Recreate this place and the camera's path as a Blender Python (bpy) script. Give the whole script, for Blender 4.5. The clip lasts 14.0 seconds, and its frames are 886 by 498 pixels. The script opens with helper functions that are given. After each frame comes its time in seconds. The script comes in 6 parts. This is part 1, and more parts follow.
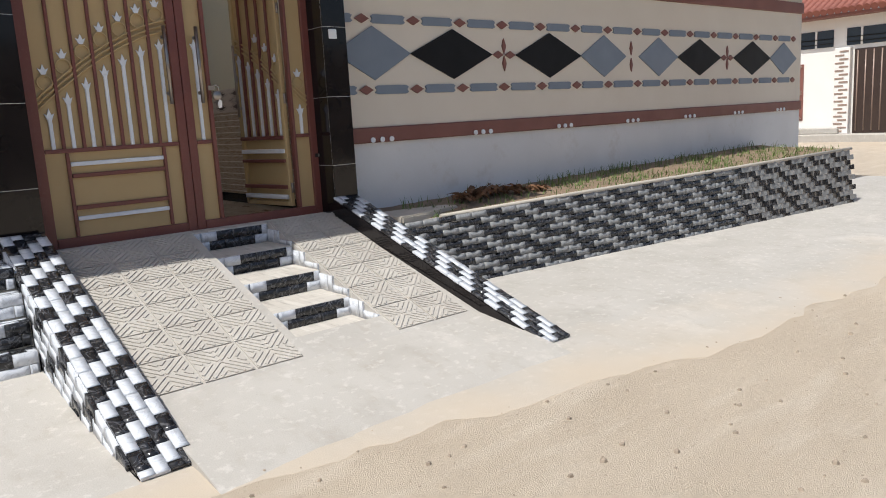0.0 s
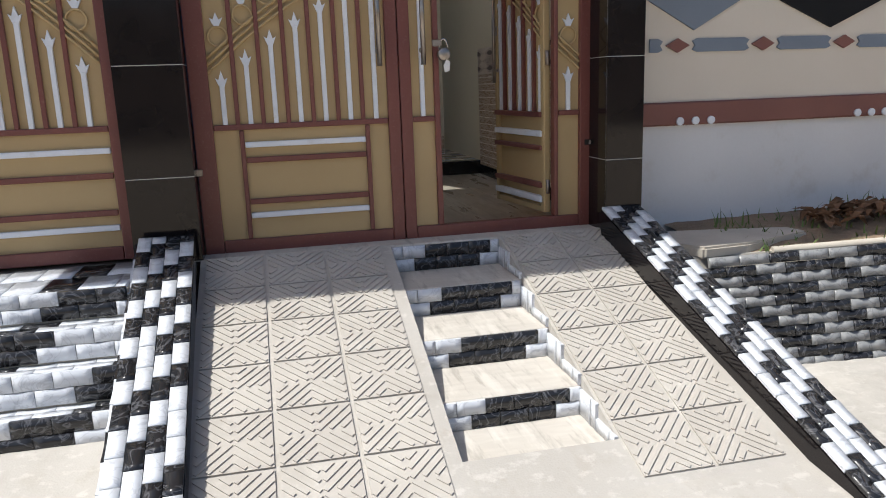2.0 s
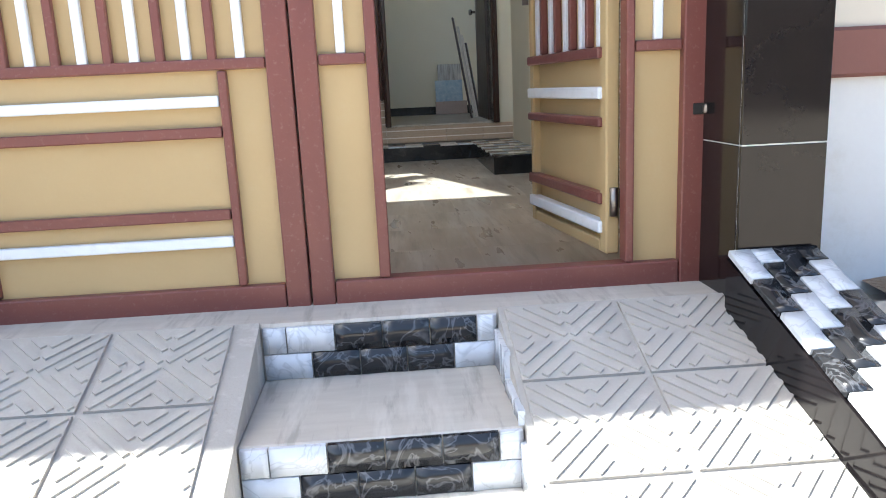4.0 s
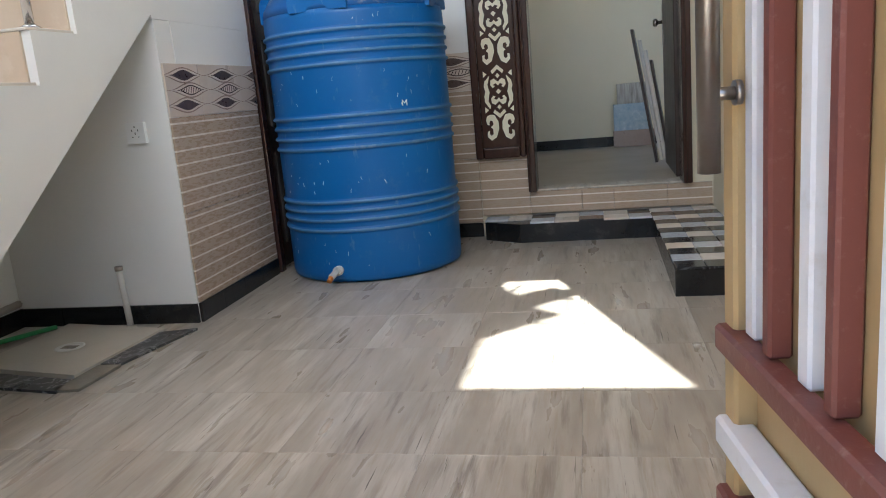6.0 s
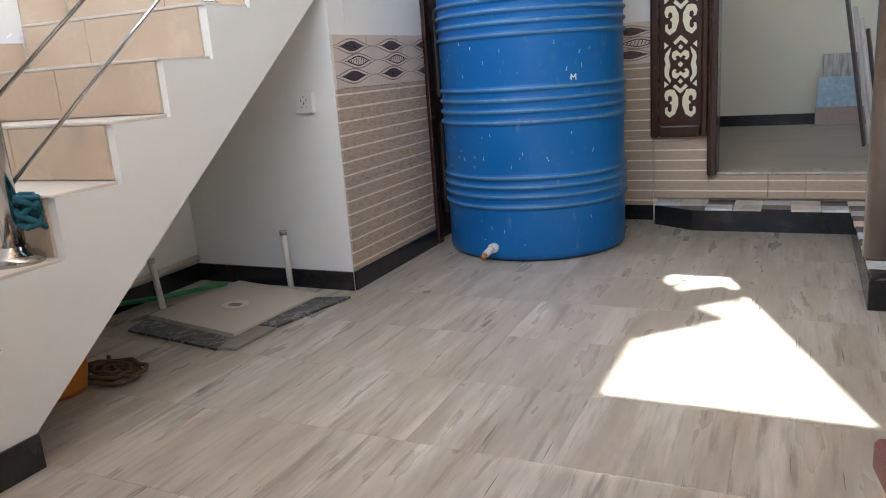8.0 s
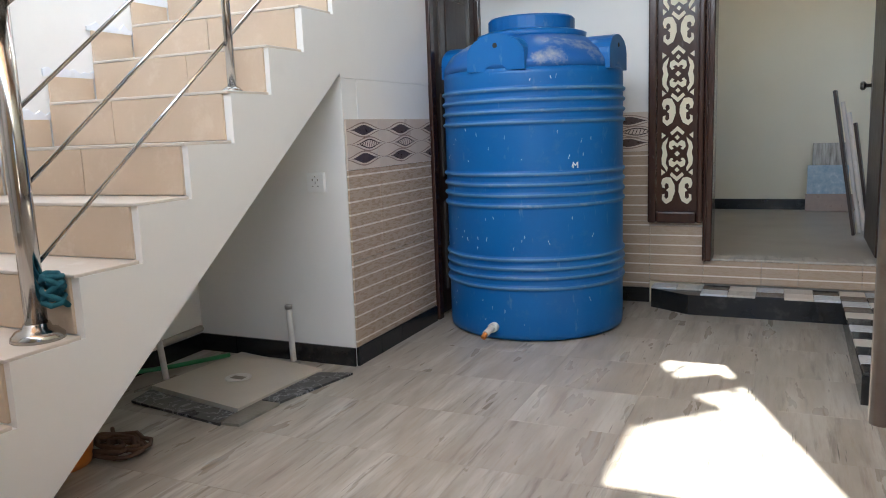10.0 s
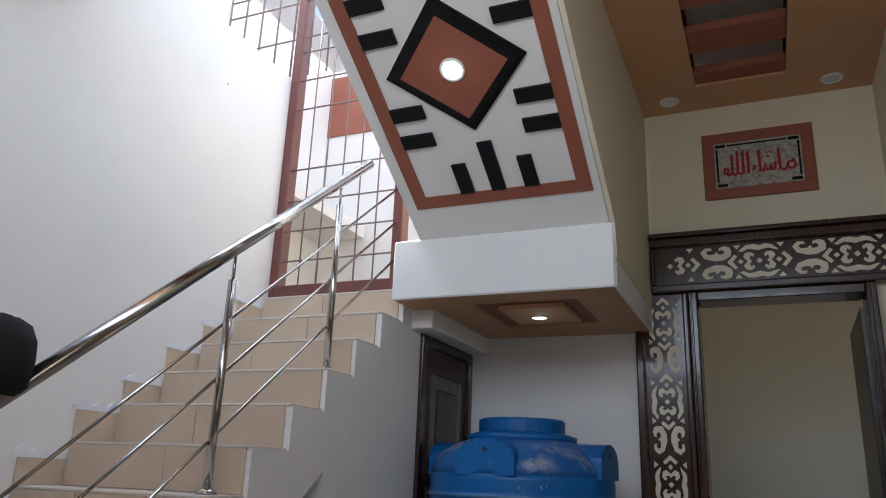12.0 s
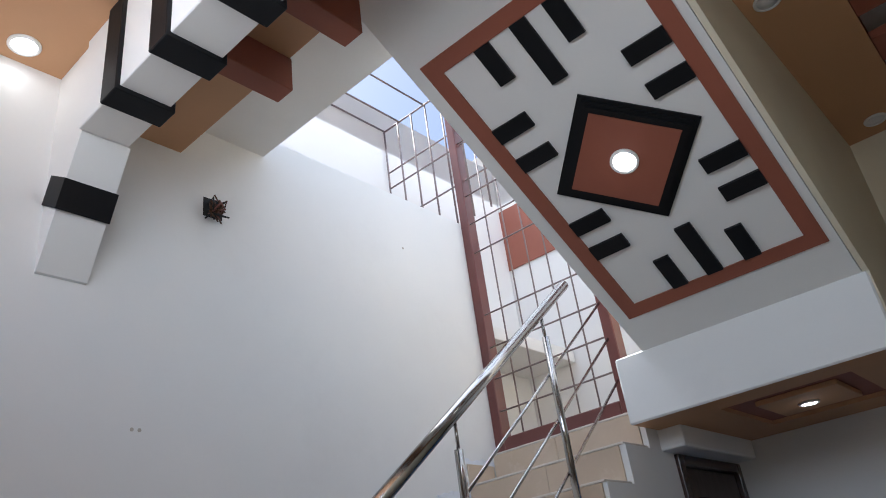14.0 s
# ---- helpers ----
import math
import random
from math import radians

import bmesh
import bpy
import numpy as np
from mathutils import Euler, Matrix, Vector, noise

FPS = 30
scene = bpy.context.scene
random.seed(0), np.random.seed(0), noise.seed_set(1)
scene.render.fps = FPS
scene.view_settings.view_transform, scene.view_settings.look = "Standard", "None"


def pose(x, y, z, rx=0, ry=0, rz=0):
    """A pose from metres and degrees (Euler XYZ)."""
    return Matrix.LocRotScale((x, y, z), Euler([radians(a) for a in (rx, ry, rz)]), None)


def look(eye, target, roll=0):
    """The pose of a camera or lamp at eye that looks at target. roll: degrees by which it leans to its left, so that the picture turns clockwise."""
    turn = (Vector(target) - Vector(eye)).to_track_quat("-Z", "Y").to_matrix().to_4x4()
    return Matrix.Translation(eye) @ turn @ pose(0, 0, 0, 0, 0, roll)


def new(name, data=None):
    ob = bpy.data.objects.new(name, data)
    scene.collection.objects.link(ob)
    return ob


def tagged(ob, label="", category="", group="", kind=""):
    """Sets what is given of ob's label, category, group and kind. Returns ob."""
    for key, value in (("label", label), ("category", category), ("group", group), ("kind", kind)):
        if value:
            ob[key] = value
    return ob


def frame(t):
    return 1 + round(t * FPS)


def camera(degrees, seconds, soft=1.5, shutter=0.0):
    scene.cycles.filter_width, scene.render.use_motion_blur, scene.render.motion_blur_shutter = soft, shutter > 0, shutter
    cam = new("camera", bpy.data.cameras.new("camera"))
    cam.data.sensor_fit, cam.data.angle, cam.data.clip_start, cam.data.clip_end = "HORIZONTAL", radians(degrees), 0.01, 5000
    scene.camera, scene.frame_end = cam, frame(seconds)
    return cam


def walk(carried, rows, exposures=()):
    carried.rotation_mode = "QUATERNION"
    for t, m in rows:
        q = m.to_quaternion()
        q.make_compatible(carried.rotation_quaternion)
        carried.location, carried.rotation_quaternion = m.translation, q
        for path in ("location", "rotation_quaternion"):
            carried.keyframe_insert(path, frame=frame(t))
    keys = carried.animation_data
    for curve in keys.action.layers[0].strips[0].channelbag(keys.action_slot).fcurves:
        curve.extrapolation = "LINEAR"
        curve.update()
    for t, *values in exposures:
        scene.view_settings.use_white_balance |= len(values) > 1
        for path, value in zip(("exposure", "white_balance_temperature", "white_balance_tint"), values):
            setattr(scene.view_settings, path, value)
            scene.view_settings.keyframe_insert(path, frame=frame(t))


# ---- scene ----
cam = camera(61.4, 14.0, soft=1.0)
PATH = [
    (0, (-0.124, -5.457, 0.784), (1.127, -3.937, 0.436), -3.2),
    (0.5, (0.226, -5.113, 0.768), (1.336, -3.499, 0.359), -3.6),
    (1, (0.606, -4.736, 0.783), (1.315, -2.893, 0.463), -3.5),
    (1.5, (0.939, -4.339, 0.847), (1.489, -2.46, 0.438), -2.1),
    (2, (1.296, -3.99, 0.875), (1.728, -2.085, 0.445), -2.0),
    (2.2, (1.433, -3.822, 0.896), (1.792, -1.905, 0.453), -1.7),
    (4.3, (2.34, -1.663, 0.603), (2.427, 0.289, 0.178), -3.1),
    (4.6, (2.446, -1.331, 0.664), (2.47, 0.622, 0.231), -3.7),
    (5, (2.499, -0.929, 0.791), (2.401, 1.024, 0.373), -4.4),
    (5.5, (2.51, -0.53, 0.96), (2.374, 1.42, 0.558), -3.6),
    (6, (2.599, -0.139, 0.976), (2.198, 1.776, 0.561), -5.0),
    (6.5, (2.65, -0.024, 1.033), (1.885, 1.748, 0.507), -6.3),
    (7, (2.652, 0.006, 1.042), (1.788, 1.74, 0.544), -6.3),
    (7.5, (2.646, 0.027, 1.02), (1.721, 1.735, 0.546), -6.2),
    (7.7, (2.651, 0.023, 1.023), (1.778, 1.758, 0.546), -5.2),
    (9.8, (2.63, -0.055, 1.118), (1.846, 1.723, 0.644), -2.1),
    (10, (2.628, -0.066, 1.13), (1.804, 1.729, 0.816), -2.1),
    (10.5, (2.625, -0.047, 1.202), (1.744, 1.746, 1.104), -1.3),
    (11, (2.627, -0.043, 1.27), (1.767, 1.755, 1.436), 0.5),
    (11.5, (2.62, -0.023, 1.334), (1.812, 1.758, 1.75), 1.2),
    (12, (2.597, -0.016, 1.394), (1.827, 1.733, 1.983), 2.3),
    (12.5, (2.6, -0.013, 1.409), (1.86, 1.667, 2.201), 2.1),
    (13, (2.605, 0.002, 1.438), (1.862, 1.533, 2.488), 3.2),
    (13.5, (2.58, 0.033, 1.489), (1.641, 1.466, 2.52), -1.9),
    (14, (2.429, 0.177, 1.525), (1.317, 1.563, 2.442), -8.1),
]
EXPOSURES = [(0.0, -0.12, 6150, 8), (1.2, -0.1, 6150, 8), (2.2, 0.2, 6150, 8), (4.3, 1.98, 5850, 3), (4.5, 2.0, 5850, 3), (5.0, 2.02, 5850, 3), (5.5, 2.15, 5900, 4), (6.5, 2.45, 5950, 6), (7.7, 2.55, 5950, 7), (9.8, 2.5, 5950, 6), (11.0, 1.75, 5900, 7), (11.5, 1.3, 5900, 9), (12.5, 0.82, 5850, 11), (13.0, 0.85, 5800, 10), (13.5, 0.68, 5800, 10), (14.0, 0.55, 5750, 10)]
walk(cam, [(t, look(eye, target, roll)) for t, eye, target, roll in PATH], EXPOSURES)

# ---- light ----
world = bpy.data.worlds.new("sky")
scene.world = world
world.use_nodes = True
SUN_DIR = Vector((0.565, 0.012, -1.0)).normalized()
nt = world.node_tree
sky = nt.nodes.new("ShaderNodeTexSky")
sky.sky_type = "NISHITA"
sky.sun_disc = False
sky.sun_elevation = math.asin(-SUN_DIR.z)
sky.sun_rotation = math.atan2(-SUN_DIR.x, -SUN_DIR.y)
sky.dust_density = 3.0
nt.links.new(sky.outputs[0], nt.nodes["Background"].inputs[0])
nt.nodes["Background"].inputs[1].default_value = 0.125
sun_data = bpy.data.lights.new("sun", "SUN")
sun_data.energy, sun_data.angle, sun_data.color = 5.0, radians(0.5), (1.0, 0.95, 0.87)
sun = new("sun", sun_data)
sun.matrix_world = look((-6, 0, 12), Vector((-6, 0, 12)) + SUN_DIR)



def fill_panel(name, p, target, sx, sy, energy):
    """An area lamp added in place of daylight through an opening."""
    d = bpy.data.lights.new(name, "AREA")
    d.shape, d.size, d.size_y, d.energy, d.color = "RECTANGLE", sx, sy, energy, (0.90, 0.95, 1.0)
    o = new(name, d)
    o.matrix_world = look(p, target)


# lamp added at an assumed open strip above the gates
fill_panel("transom_fill", (1.9, 0.10, 3.15), (1.9, 3.2, 3.9), 2.7, 1.0, 20)
# lamp added above the open stairwell, also whitening the sky seen there
fill_panel("stairwell_fill", (-0.2, 3.5, 4.97), (-0.2, 3.5, 0.0), 3.6, 3.4, 40)
# lamp added to brighten the back room, inside an unseen side opening
fill_panel("room_fill", (4.55, 6.3, 2.12), (2.0, 6.3, 1.2), 1.1, 0.7, 0.1)

# ---- materials ----
MATS = {}


def mat(name, a, b=None, rough=0.6, metal=0.0, scale=8.0, fine=90.0, bump=0.15, stretch=(1, 1, 1), rand=0.0, stain=None, coat=0.0, spec=0.5, depth=0.004):
    """A surface of two colours mixed by broad and fine noise, with fine relief; stain: (colour, amount, scale)."""
    m = bpy.data.materials.new(name)
    m.use_nodes = True
    t = m.node_tree
    n, l = t.nodes, t.links
    p = n["Principled BSDF"]
    b = b or tuple(c * 0.8 for c in a)
    tc = n.new("ShaderNodeTexCoord")
    mp = n.new("ShaderNodeMapping")
    mp.inputs["Scale"].default_value = stretch
    geo = n.new("ShaderNodeNewGeometry")
    l.new(geo.outputs["Position"], mp.inputs["Vector"])
    src = mp.outputs["Vector"]
    info = n.new("ShaderNodeObjectInfo")
    if rand:
        sh = n.new("ShaderNodeVectorMath")
        sh.operation = "MULTIPLY_ADD"
        cmb = n.new("ShaderNodeCombineXYZ")
        for i in range(3):
            l.new(info.outputs["Random"], cmb.inputs[i])
        sh.inputs[1].default_value = (37, 53, 71)
        l.new(cmb.outputs[0], sh.inputs[0])
        l.new(src, sh.inputs[2])
        src = sh.outputs[0]
    n1 = n.new("ShaderNodeTexNoise")
    n1.inputs["Scale"].default_value, n1.inputs["Detail"].default_value = scale, 6
    n2 = n.new("ShaderNodeTexNoise")
    n2.inputs["Scale"].default_value, n2.inputs["Detail"].default_value = fine, 4
    l.new(src, n1.inputs["Vector"])
    l.new(src, n2.inputs["Vector"])
    mx = n.new("ShaderNodeMath")
    mx.operation = "MULTIPLY_ADD"
    mx.inputs[1].default_value = 0.35
    l.new(n2.outputs["Fac"], mx.inputs[0])
    sub = n.new("ShaderNodeMath")
    sub.operation = "MULTIPLY_ADD"
    sub.inputs[1].default_value, sub.inputs[2].default_value = 1.6, -0.48
    l.new(n1.outputs["Fac"], sub.inputs[0])
    l.new(sub.outputs[0], mx.inputs[2])
    if rand:
        ad = n.new("ShaderNodeMath")
        ad.operation = "MULTIPLY_ADD"
        ad.inputs[1].default_value = rand
        l.new(info.outputs["Random"], ad.inputs[0])
        l.new(mx.outputs[0], ad.inputs[2])
        fac = ad.outputs[0]
    else:
        fac = mx.outputs[0]
    mix = n.new("ShaderNodeMix")
    mix.data_type = "RGBA"
    mix.inputs["A"].default_value, mix.inputs["B"].default_value = (*a, 1), (*b, 1)
    l.new(fac, mix.inputs["Factor"])
    col = mix.outputs["Result"]
    if stain:
        n3 = n.new("ShaderNodeTexNoise")
        n3.inputs["Scale"].default_value, n3.inputs["Detail"].default_value, n3.inputs["Roughness"].default_value = stain[2], 8, 0.7
        l.new(src, n3.inputs["Vector"])
        rp = n.new("ShaderNodeMapRange")
        rp.inputs["From Min"].default_value, rp.inputs["From Max"].default_value = 0.56, 0.68
        rp.inputs["To Max"].default_value = stain[1]
        l.new(n3.outputs["Fac"], rp.inputs["Value"])
        mix2 = n.new("ShaderNodeMix")
        mix2.data_type = "RGBA"
        mix2.inputs["B"].default_value = (*stain[0], 1)
        l.new(col, mix2.inputs["A"])
        l.new(rp.outputs[0], mix2.inputs["Factor"])
        col = mix2.outputs["Result"]
    l.new(col, p.inputs["Base Color"])
    rg = n.new("ShaderNodeMapRange")
    rg.inputs["To Min"].default_value, rg.inputs["To Max"].default_value = max(rough - 0.1, 0.02), min(rough + 0.1, 1)
    l.new(n1.outputs["Fac"], rg.inputs["Value"])
    l.new(rg.outputs[0], p.inputs["Roughness"])
    p.inputs["Metallic"].default_value = metal
    p.inputs["Specular IOR Level"].default_value = spec
    p.inputs["Coat Weight"].default_value = coat
    if bump:
        bp = n.new("ShaderNodeBump")
        bp.inputs["Strength"].default_value, bp.inputs["Distance"].default_value = bump, depth
        l.new(n2.outputs["Fac"], bp.inputs["Height"])
        l.new(bp.outputs[0], p.inputs["Normal"])
    MATS[name] = m
    return m


def marble(name, base, vein, rough, amount):
    """Polished marble-look glaze with thin wandering veins."""
    m = mat(name, base, tuple(c * 0.85 for c in base), rough, 0, 14, 120, 0.03, rand=0.25)
    n, l = m.node_tree.nodes, m.node_tree.links
    p = n["Principled BSDF"]
    col = p.inputs["Base Color"].links[0].from_socket
    src = [x for x in n if x.type == "TEX_NOISE"][0].inputs["Vector"].links[0].from_socket
    nz = n.new("ShaderNodeTexNoise")
    nz.inputs["Scale"].default_value, nz.inputs["Detail"].default_value, nz.inputs["Distortion"].default_value = 11, 3, 1.5
    l.new(src, nz.inputs["Vector"])
    d = n.new("ShaderNodeMath")
    d.operation = "SUBTRACT"
    d.inputs[1].default_value = 0.5
    l.new(nz.outputs["Fac"], d.inputs[0])
    ab = n.new("ShaderNodeMath")
    ab.operation = "ABSOLUTE"
    l.new(d.outputs[0], ab.inputs[0])
    r = n.new("ShaderNodeMapRange")
    r.inputs["From Min"].default_value, r.inputs["From Max"].default_value = 0.0, 0.035
    r.inputs["To Min"].default_value, r.inputs["To Max"].default_value = amount, 0
    l.new(ab.outputs[0], r.inputs["Value"])
    mx = n.new("ShaderNodeMix")
    mx.data_type = "RGBA"
    mx.inputs["B"].default_value = (*vein, 1)
    l.new(col, mx.inputs["A"])
    l.new(r.outputs[0], mx.inputs["Factor"])
    l.new(mx.outputs["Result"], p.inputs["Base Color"])
    return m


def glow(name, colour, strength):
    m = bpy.data.materials.new(name)
    m.use_nodes = True
    p = m.node_tree.nodes["Principled BSDF"]
    p.inputs["Base Color"].default_value = (*colour, 1)
    p.inputs["Emission Color"].default_value = (*colour, 1)
    p.inputs["Emission Strength"].default_value = strength
    return m


def streaks(m, colour, scale, lo, hi, amount):
    """Lay a layer of drawn-out grain of one colour over a material."""
    n, l = m.node_tree.nodes, m.node_tree.links
    p = n["Principled BSDF"]
    col = p.inputs["Base Color"].links[0].from_socket
    geo = n.new("ShaderNodeNewGeometry")
    info = n.new("ShaderNodeObjectInfo")
    ad = n.new("ShaderNodeVectorMath")
    ad.operation = "MULTIPLY_ADD"
    ad.inputs[1].default_value = scale
    off = n.new("ShaderNodeMath")
    off.operation = "MULTIPLY"
    off.inputs[1].default_value = 40
    l.new(info.outputs["Random"], off.inputs[0])
    l.new(geo.outputs["Position"], ad.inputs[0])
    l.new(off.outputs[0], ad.inputs[2])
    nz = n.new("ShaderNodeTexNoise")
    nz.inputs["Scale"].default_value, nz.inputs["Detail"].default_value, nz.inputs["Roughness"].default_value = 1.0, 5, 0.6
    l.new(ad.outputs[0], nz.inputs["Vector"])
    r = n.new("ShaderNodeMapRange")
    r.inputs["From Min"].default_value, r.inputs["From Max"].default_value, r.inputs["To Max"].default_value = lo, hi, amount
    l.new(nz.outputs["Fac"], r.inputs["Value"])
    mx = n.new("ShaderNodeMix")
    mx.data_type = "RGBA"
    mx.inputs["B"].default_value = (*colour, 1)
    l.new(col, mx.inputs["A"])
    l.new(r.outputs[0], mx.inputs["Factor"])
    l.new(mx.outputs["Result"], p.inputs["Base Color"])


def stripes_mat():
    """Beige wall tile with pale horizontal lines and a soft grain."""
    m = mat("striped_tile", (0.47, 0.365, 0.27), (0.40, 0.30, 0.215), 0.28, 0, 20, 160, 0.04, stretch=(1, 1, 5))
    n, l = m.node_tree.nodes, m.node_tree.links
    p = n["Principled BSDF"]
    col = p.inputs["Base Color"].links[0].from_socket
    geo = n.new("ShaderNodeNewGeometry")
    sp = n.new("ShaderNodeSeparateXYZ")
    l.new(geo.outputs["Position"], sp.inputs[0])
    md = n.new("ShaderNodeMath")
    md.operation = "PINGPONG"
    md.inputs[1].default_value = 0.031
    l.new(sp.outputs["Z"], md.inputs[0])
    r = n.new("ShaderNodeMapRange")
    r.inputs["From Min"].default_value, r.inputs["From Max"].default_value = 0.003, 0.0052
    r.inputs["To Min"].default_value, r.inputs["To Max"].default_value = 0.95, 0
    l.new(md.outputs[0], r.inputs["Value"])
    mx = n.new("ShaderNodeMix")
    mx.data_type = "RGBA"
    mx.inputs["B"].default_value = (0.80, 0.73, 0.65, 1)
    l.new(col, mx.inputs["A"])
    l.new(r.outputs[0], mx.inputs["Factor"])
    l.new(mx.outputs["Result"], p.inputs["Base Color"])
    return m


WHITE = mat("white_paint", (0.80, 0.79, 0.76), (0.76, 0.755, 0.735), 0.7, 0, 2.5, 60, 0.08, stain=((0.70, 0.69, 0.66), 0.25, 1.8))
CREAM = mat("cream_paint", (0.70, 0.63, 0.53), (0.66, 0.59, 0.49), 0.75, 0, 2.0, 70, 0.15, stain=((0.58, 0.52, 0.43), 0.2, 1.2))
LOWWHITE = mat("weathered_white_paint", (0.74, 0.73, 0.72), (0.66, 0.65, 0.64), 0.8, 0, 2.0, 50, 0.2, stain=((0.52, 0.47, 0.40), 0.35, 2.6))
MAROON = mat("maroon_paint", (0.22, 0.085, 0.065), (0.18, 0.07, 0.055), 0.55, 0, 3, 60, 0.12)
GREYBLUE = mat("slate_blue_paint", (0.20, 0.235, 0.285), (0.17, 0.20, 0.245), 0.6, 0, 4, 80, 0.15)
BLACKP = mat("black_paint", (0.010, 0.010, 0.011), (0.007, 0.007, 0.008), 0.55, 0, 4, 80, 0.1, spec=0.2)
BLACKT = mat("black_granite_tile", (0.008, 0.007, 0.008), (0.015, 0.012, 0.012), 0.06, 0, 6, 200, 0.0, spec=0.35)
BLACKSK = mat("black_skirting_tile", (0.010, 0.010, 0.011), (0.022, 0.021, 0.02), 0.22, 0, 6, 120, 0.04, stain=((0.12, 0.11, 0.10), 0.25, 6))
GATEB = mat("brown_gate_paint", (0.19, 0.062, 0.048), (0.165, 0.052, 0.042), 0.42, 0, 5, 110, 0.08, stain=((0.34, 0.22, 0.18), 0.3, 70))
GATEY = mat("mustard_gate_paint", (0.50, 0.365, 0.18), (0.46, 0.33, 0.16), 0.5, 0, 3, 90, 0.06, stain=((0.49, 0.38, 0.22), 0.25, 7))
GATEW = mat("white_gate_paint", (0.80, 0.82, 0.86), (0.72, 0.74, 0.78), 0.4, 0, 12, 90, 0.08, stain=((0.55, 0.52, 0.48), 0.3, 20))
STEEL = mat("polished_steel", (0.50, 0.485, 0.47), (0.42, 0.405, 0.385), 0.15, 1.0, 10, 150, 0.02)
DULLSTEEL = mat("dull_steel", (0.42, 0.39, 0.36), (0.30, 0.26, 0.22), 0.38, 1.0, 20, 150, 0.06, stain=((0.25, 0.16, 0.10), 0.5, 14))
CONC = mat("concrete_apron", (0.47, 0.44, 0.40), (0.39, 0.36, 0.32), 0.9, 0, 1.6, 120, 0.4, stain=((0.60, 0.56, 0.50), 0.5, 1.2))
SAND = mat("sandy_road", (0.54, 0.45, 0.345), (0.47, 0.385, 0.29), 0.95, 0, 1.3, 170, 0.9, stretch=(1, 1.6, 1), stain=((0.55, 0.46, 0.36), 0.6, 3.0), depth=0.012)
streaks(SAND, (0.30, 0.235, 0.165), (38, 38, 1), 0.60, 0.70, 0.45)
streaks(SAND, (0.60, 0.52, 0.42), (1.2, 5.0, 1), 0.52, 0.66, 0.5)
streaks(CONC, (0.33, 0.30, 0.26), (3, 3, 3), 0.54, 0.70, 0.45)
streaks(CONC, (0.36, 0.32, 0.27), (11, 7, 9), 0.54, 0.68, 0.4)
streaks(CONC, (0.60, 0.57, 0.52), (16, 20, 9), 0.56, 0.68, 0.45)
streaks(CONC, (0.30, 0.27, 0.23), (45, 45, 45), 0.66, 0.72, 0.4)
STAMP = mat("stamped_cement_tile", (0.50, 0.465, 0.415), (0.42, 0.385, 0.34), 0.85, 0, 5, 140, 0.35, rand=0.35, stain=((0.58, 0.55, 0.50), 0.45, 9))
JOINT = mat("pale_tile_joint", (0.62, 0.60, 0.56), (0.54, 0.52, 0.48), 0.8, 0, 8, 90, 0.05)
GROUT = mat("cement_grout", (0.52, 0.47, 0.40), (0.42, 0.38, 0.32), 0.9, 0, 5, 140, 0.3)
TREAD = mat("cement_step_tread", (0.55, 0.51, 0.45), (0.46, 0.42, 0.37), 0.8, 0, 6, 120, 0.2, stretch=(1, 5, 1))
streaks(TREAD, (0.30, 0.27, 0.23), (26, 3.5, 3), 0.54, 0.66, 0.6)
streaks(TREAD, (0.66, 0.62, 0.56), (12, 2, 3), 0.52, 0.64, 0.5)
TILEW = marble("white_wave_tile", (0.68, 0.70, 0.74), (0.34, 0.35, 0.38), 0.10, 0.45)
# planter's white tile, greyed for the shade on its front
TILESHADE = marble("shaded_white_wave_tile", (0.30, 0.30, 0.295), (0.12, 0.12, 0.13), 0.16, 0.6)
TILEB = marble("black_wave_tile", (0.022, 0.022, 0.024), (0.30, 0.30, 0.32), 0.12, 0.3)
FLOORM = mat("wood_look_floor_tile", (0.45, 0.41, 0.35), (0.29, 0.25, 0.20), 0.30, 0, 3.0, 11, 0.05, stretch=(4.0, 0.8, 1), rand=0.10)
streaks(FLOORM, (0.56, 0.53, 0.47), (7, 0.9, 1), 0.50, 0.64, 0.65)
streaks(FLOORM, (0.19, 0.155, 0.12), (24, 2.0, 1), 0.55, 0.68, 0.75)
streaks(FLOORM, (0.33, 0.27, 0.20), (60, 4.0, 1), 0.52, 0.66, 0.55)
streaks(FLOORM, (0.06, 0.05, 0.04), (95, 3.2, 1), 0.66, 0.71, 0.9)
BEIGE = mat("beige_step_tile", (0.60, 0.48, 0.36), (0.53, 0.415, 0.30), 0.5, 0, 5, 70, 0.06, rand=0.2, stain=((0.66, 0.56, 0.45), 0.5, 8))
TREADT = mat("pale_tread_tile", (0.66, 0.60, 0.53), (0.58, 0.52, 0.45), 0.4, 0, 5, 80, 0.05, rand=0.2, stain=((0.72, 0.69, 0.65), 0.5, 9))
BLUERIB = mat("rubbed_blue_plastic", (0.045, 0.165, 0.36), (0.09, 0.21, 0.38), 0.45, 0, 6, 60, 0.1, stain=((0.22, 0.30, 0.40), 0.6, 14))
BLUE = mat("blue_tank_plastic", (0.005, 0.110, 0.355), (0.008, 0.135, 0.41), 0.36, 0, 3, 40, 0.08, stain=((0.06, 0.16, 0.36), 0.4, 10), spec=0.4)
streaks(BLUE, (0.20, 0.30, 0.44), (22, 22, 7), 0.63, 0.74, 0.45)
BLUEDUST = mat("dusty_blue_plastic", (0.012, 0.105, 0.36), (0.018, 0.13, 0.40), 0.45, 0, 3, 40, 0.1, stain=((0.44, 0.43, 0.41), 0.9, 2.4))
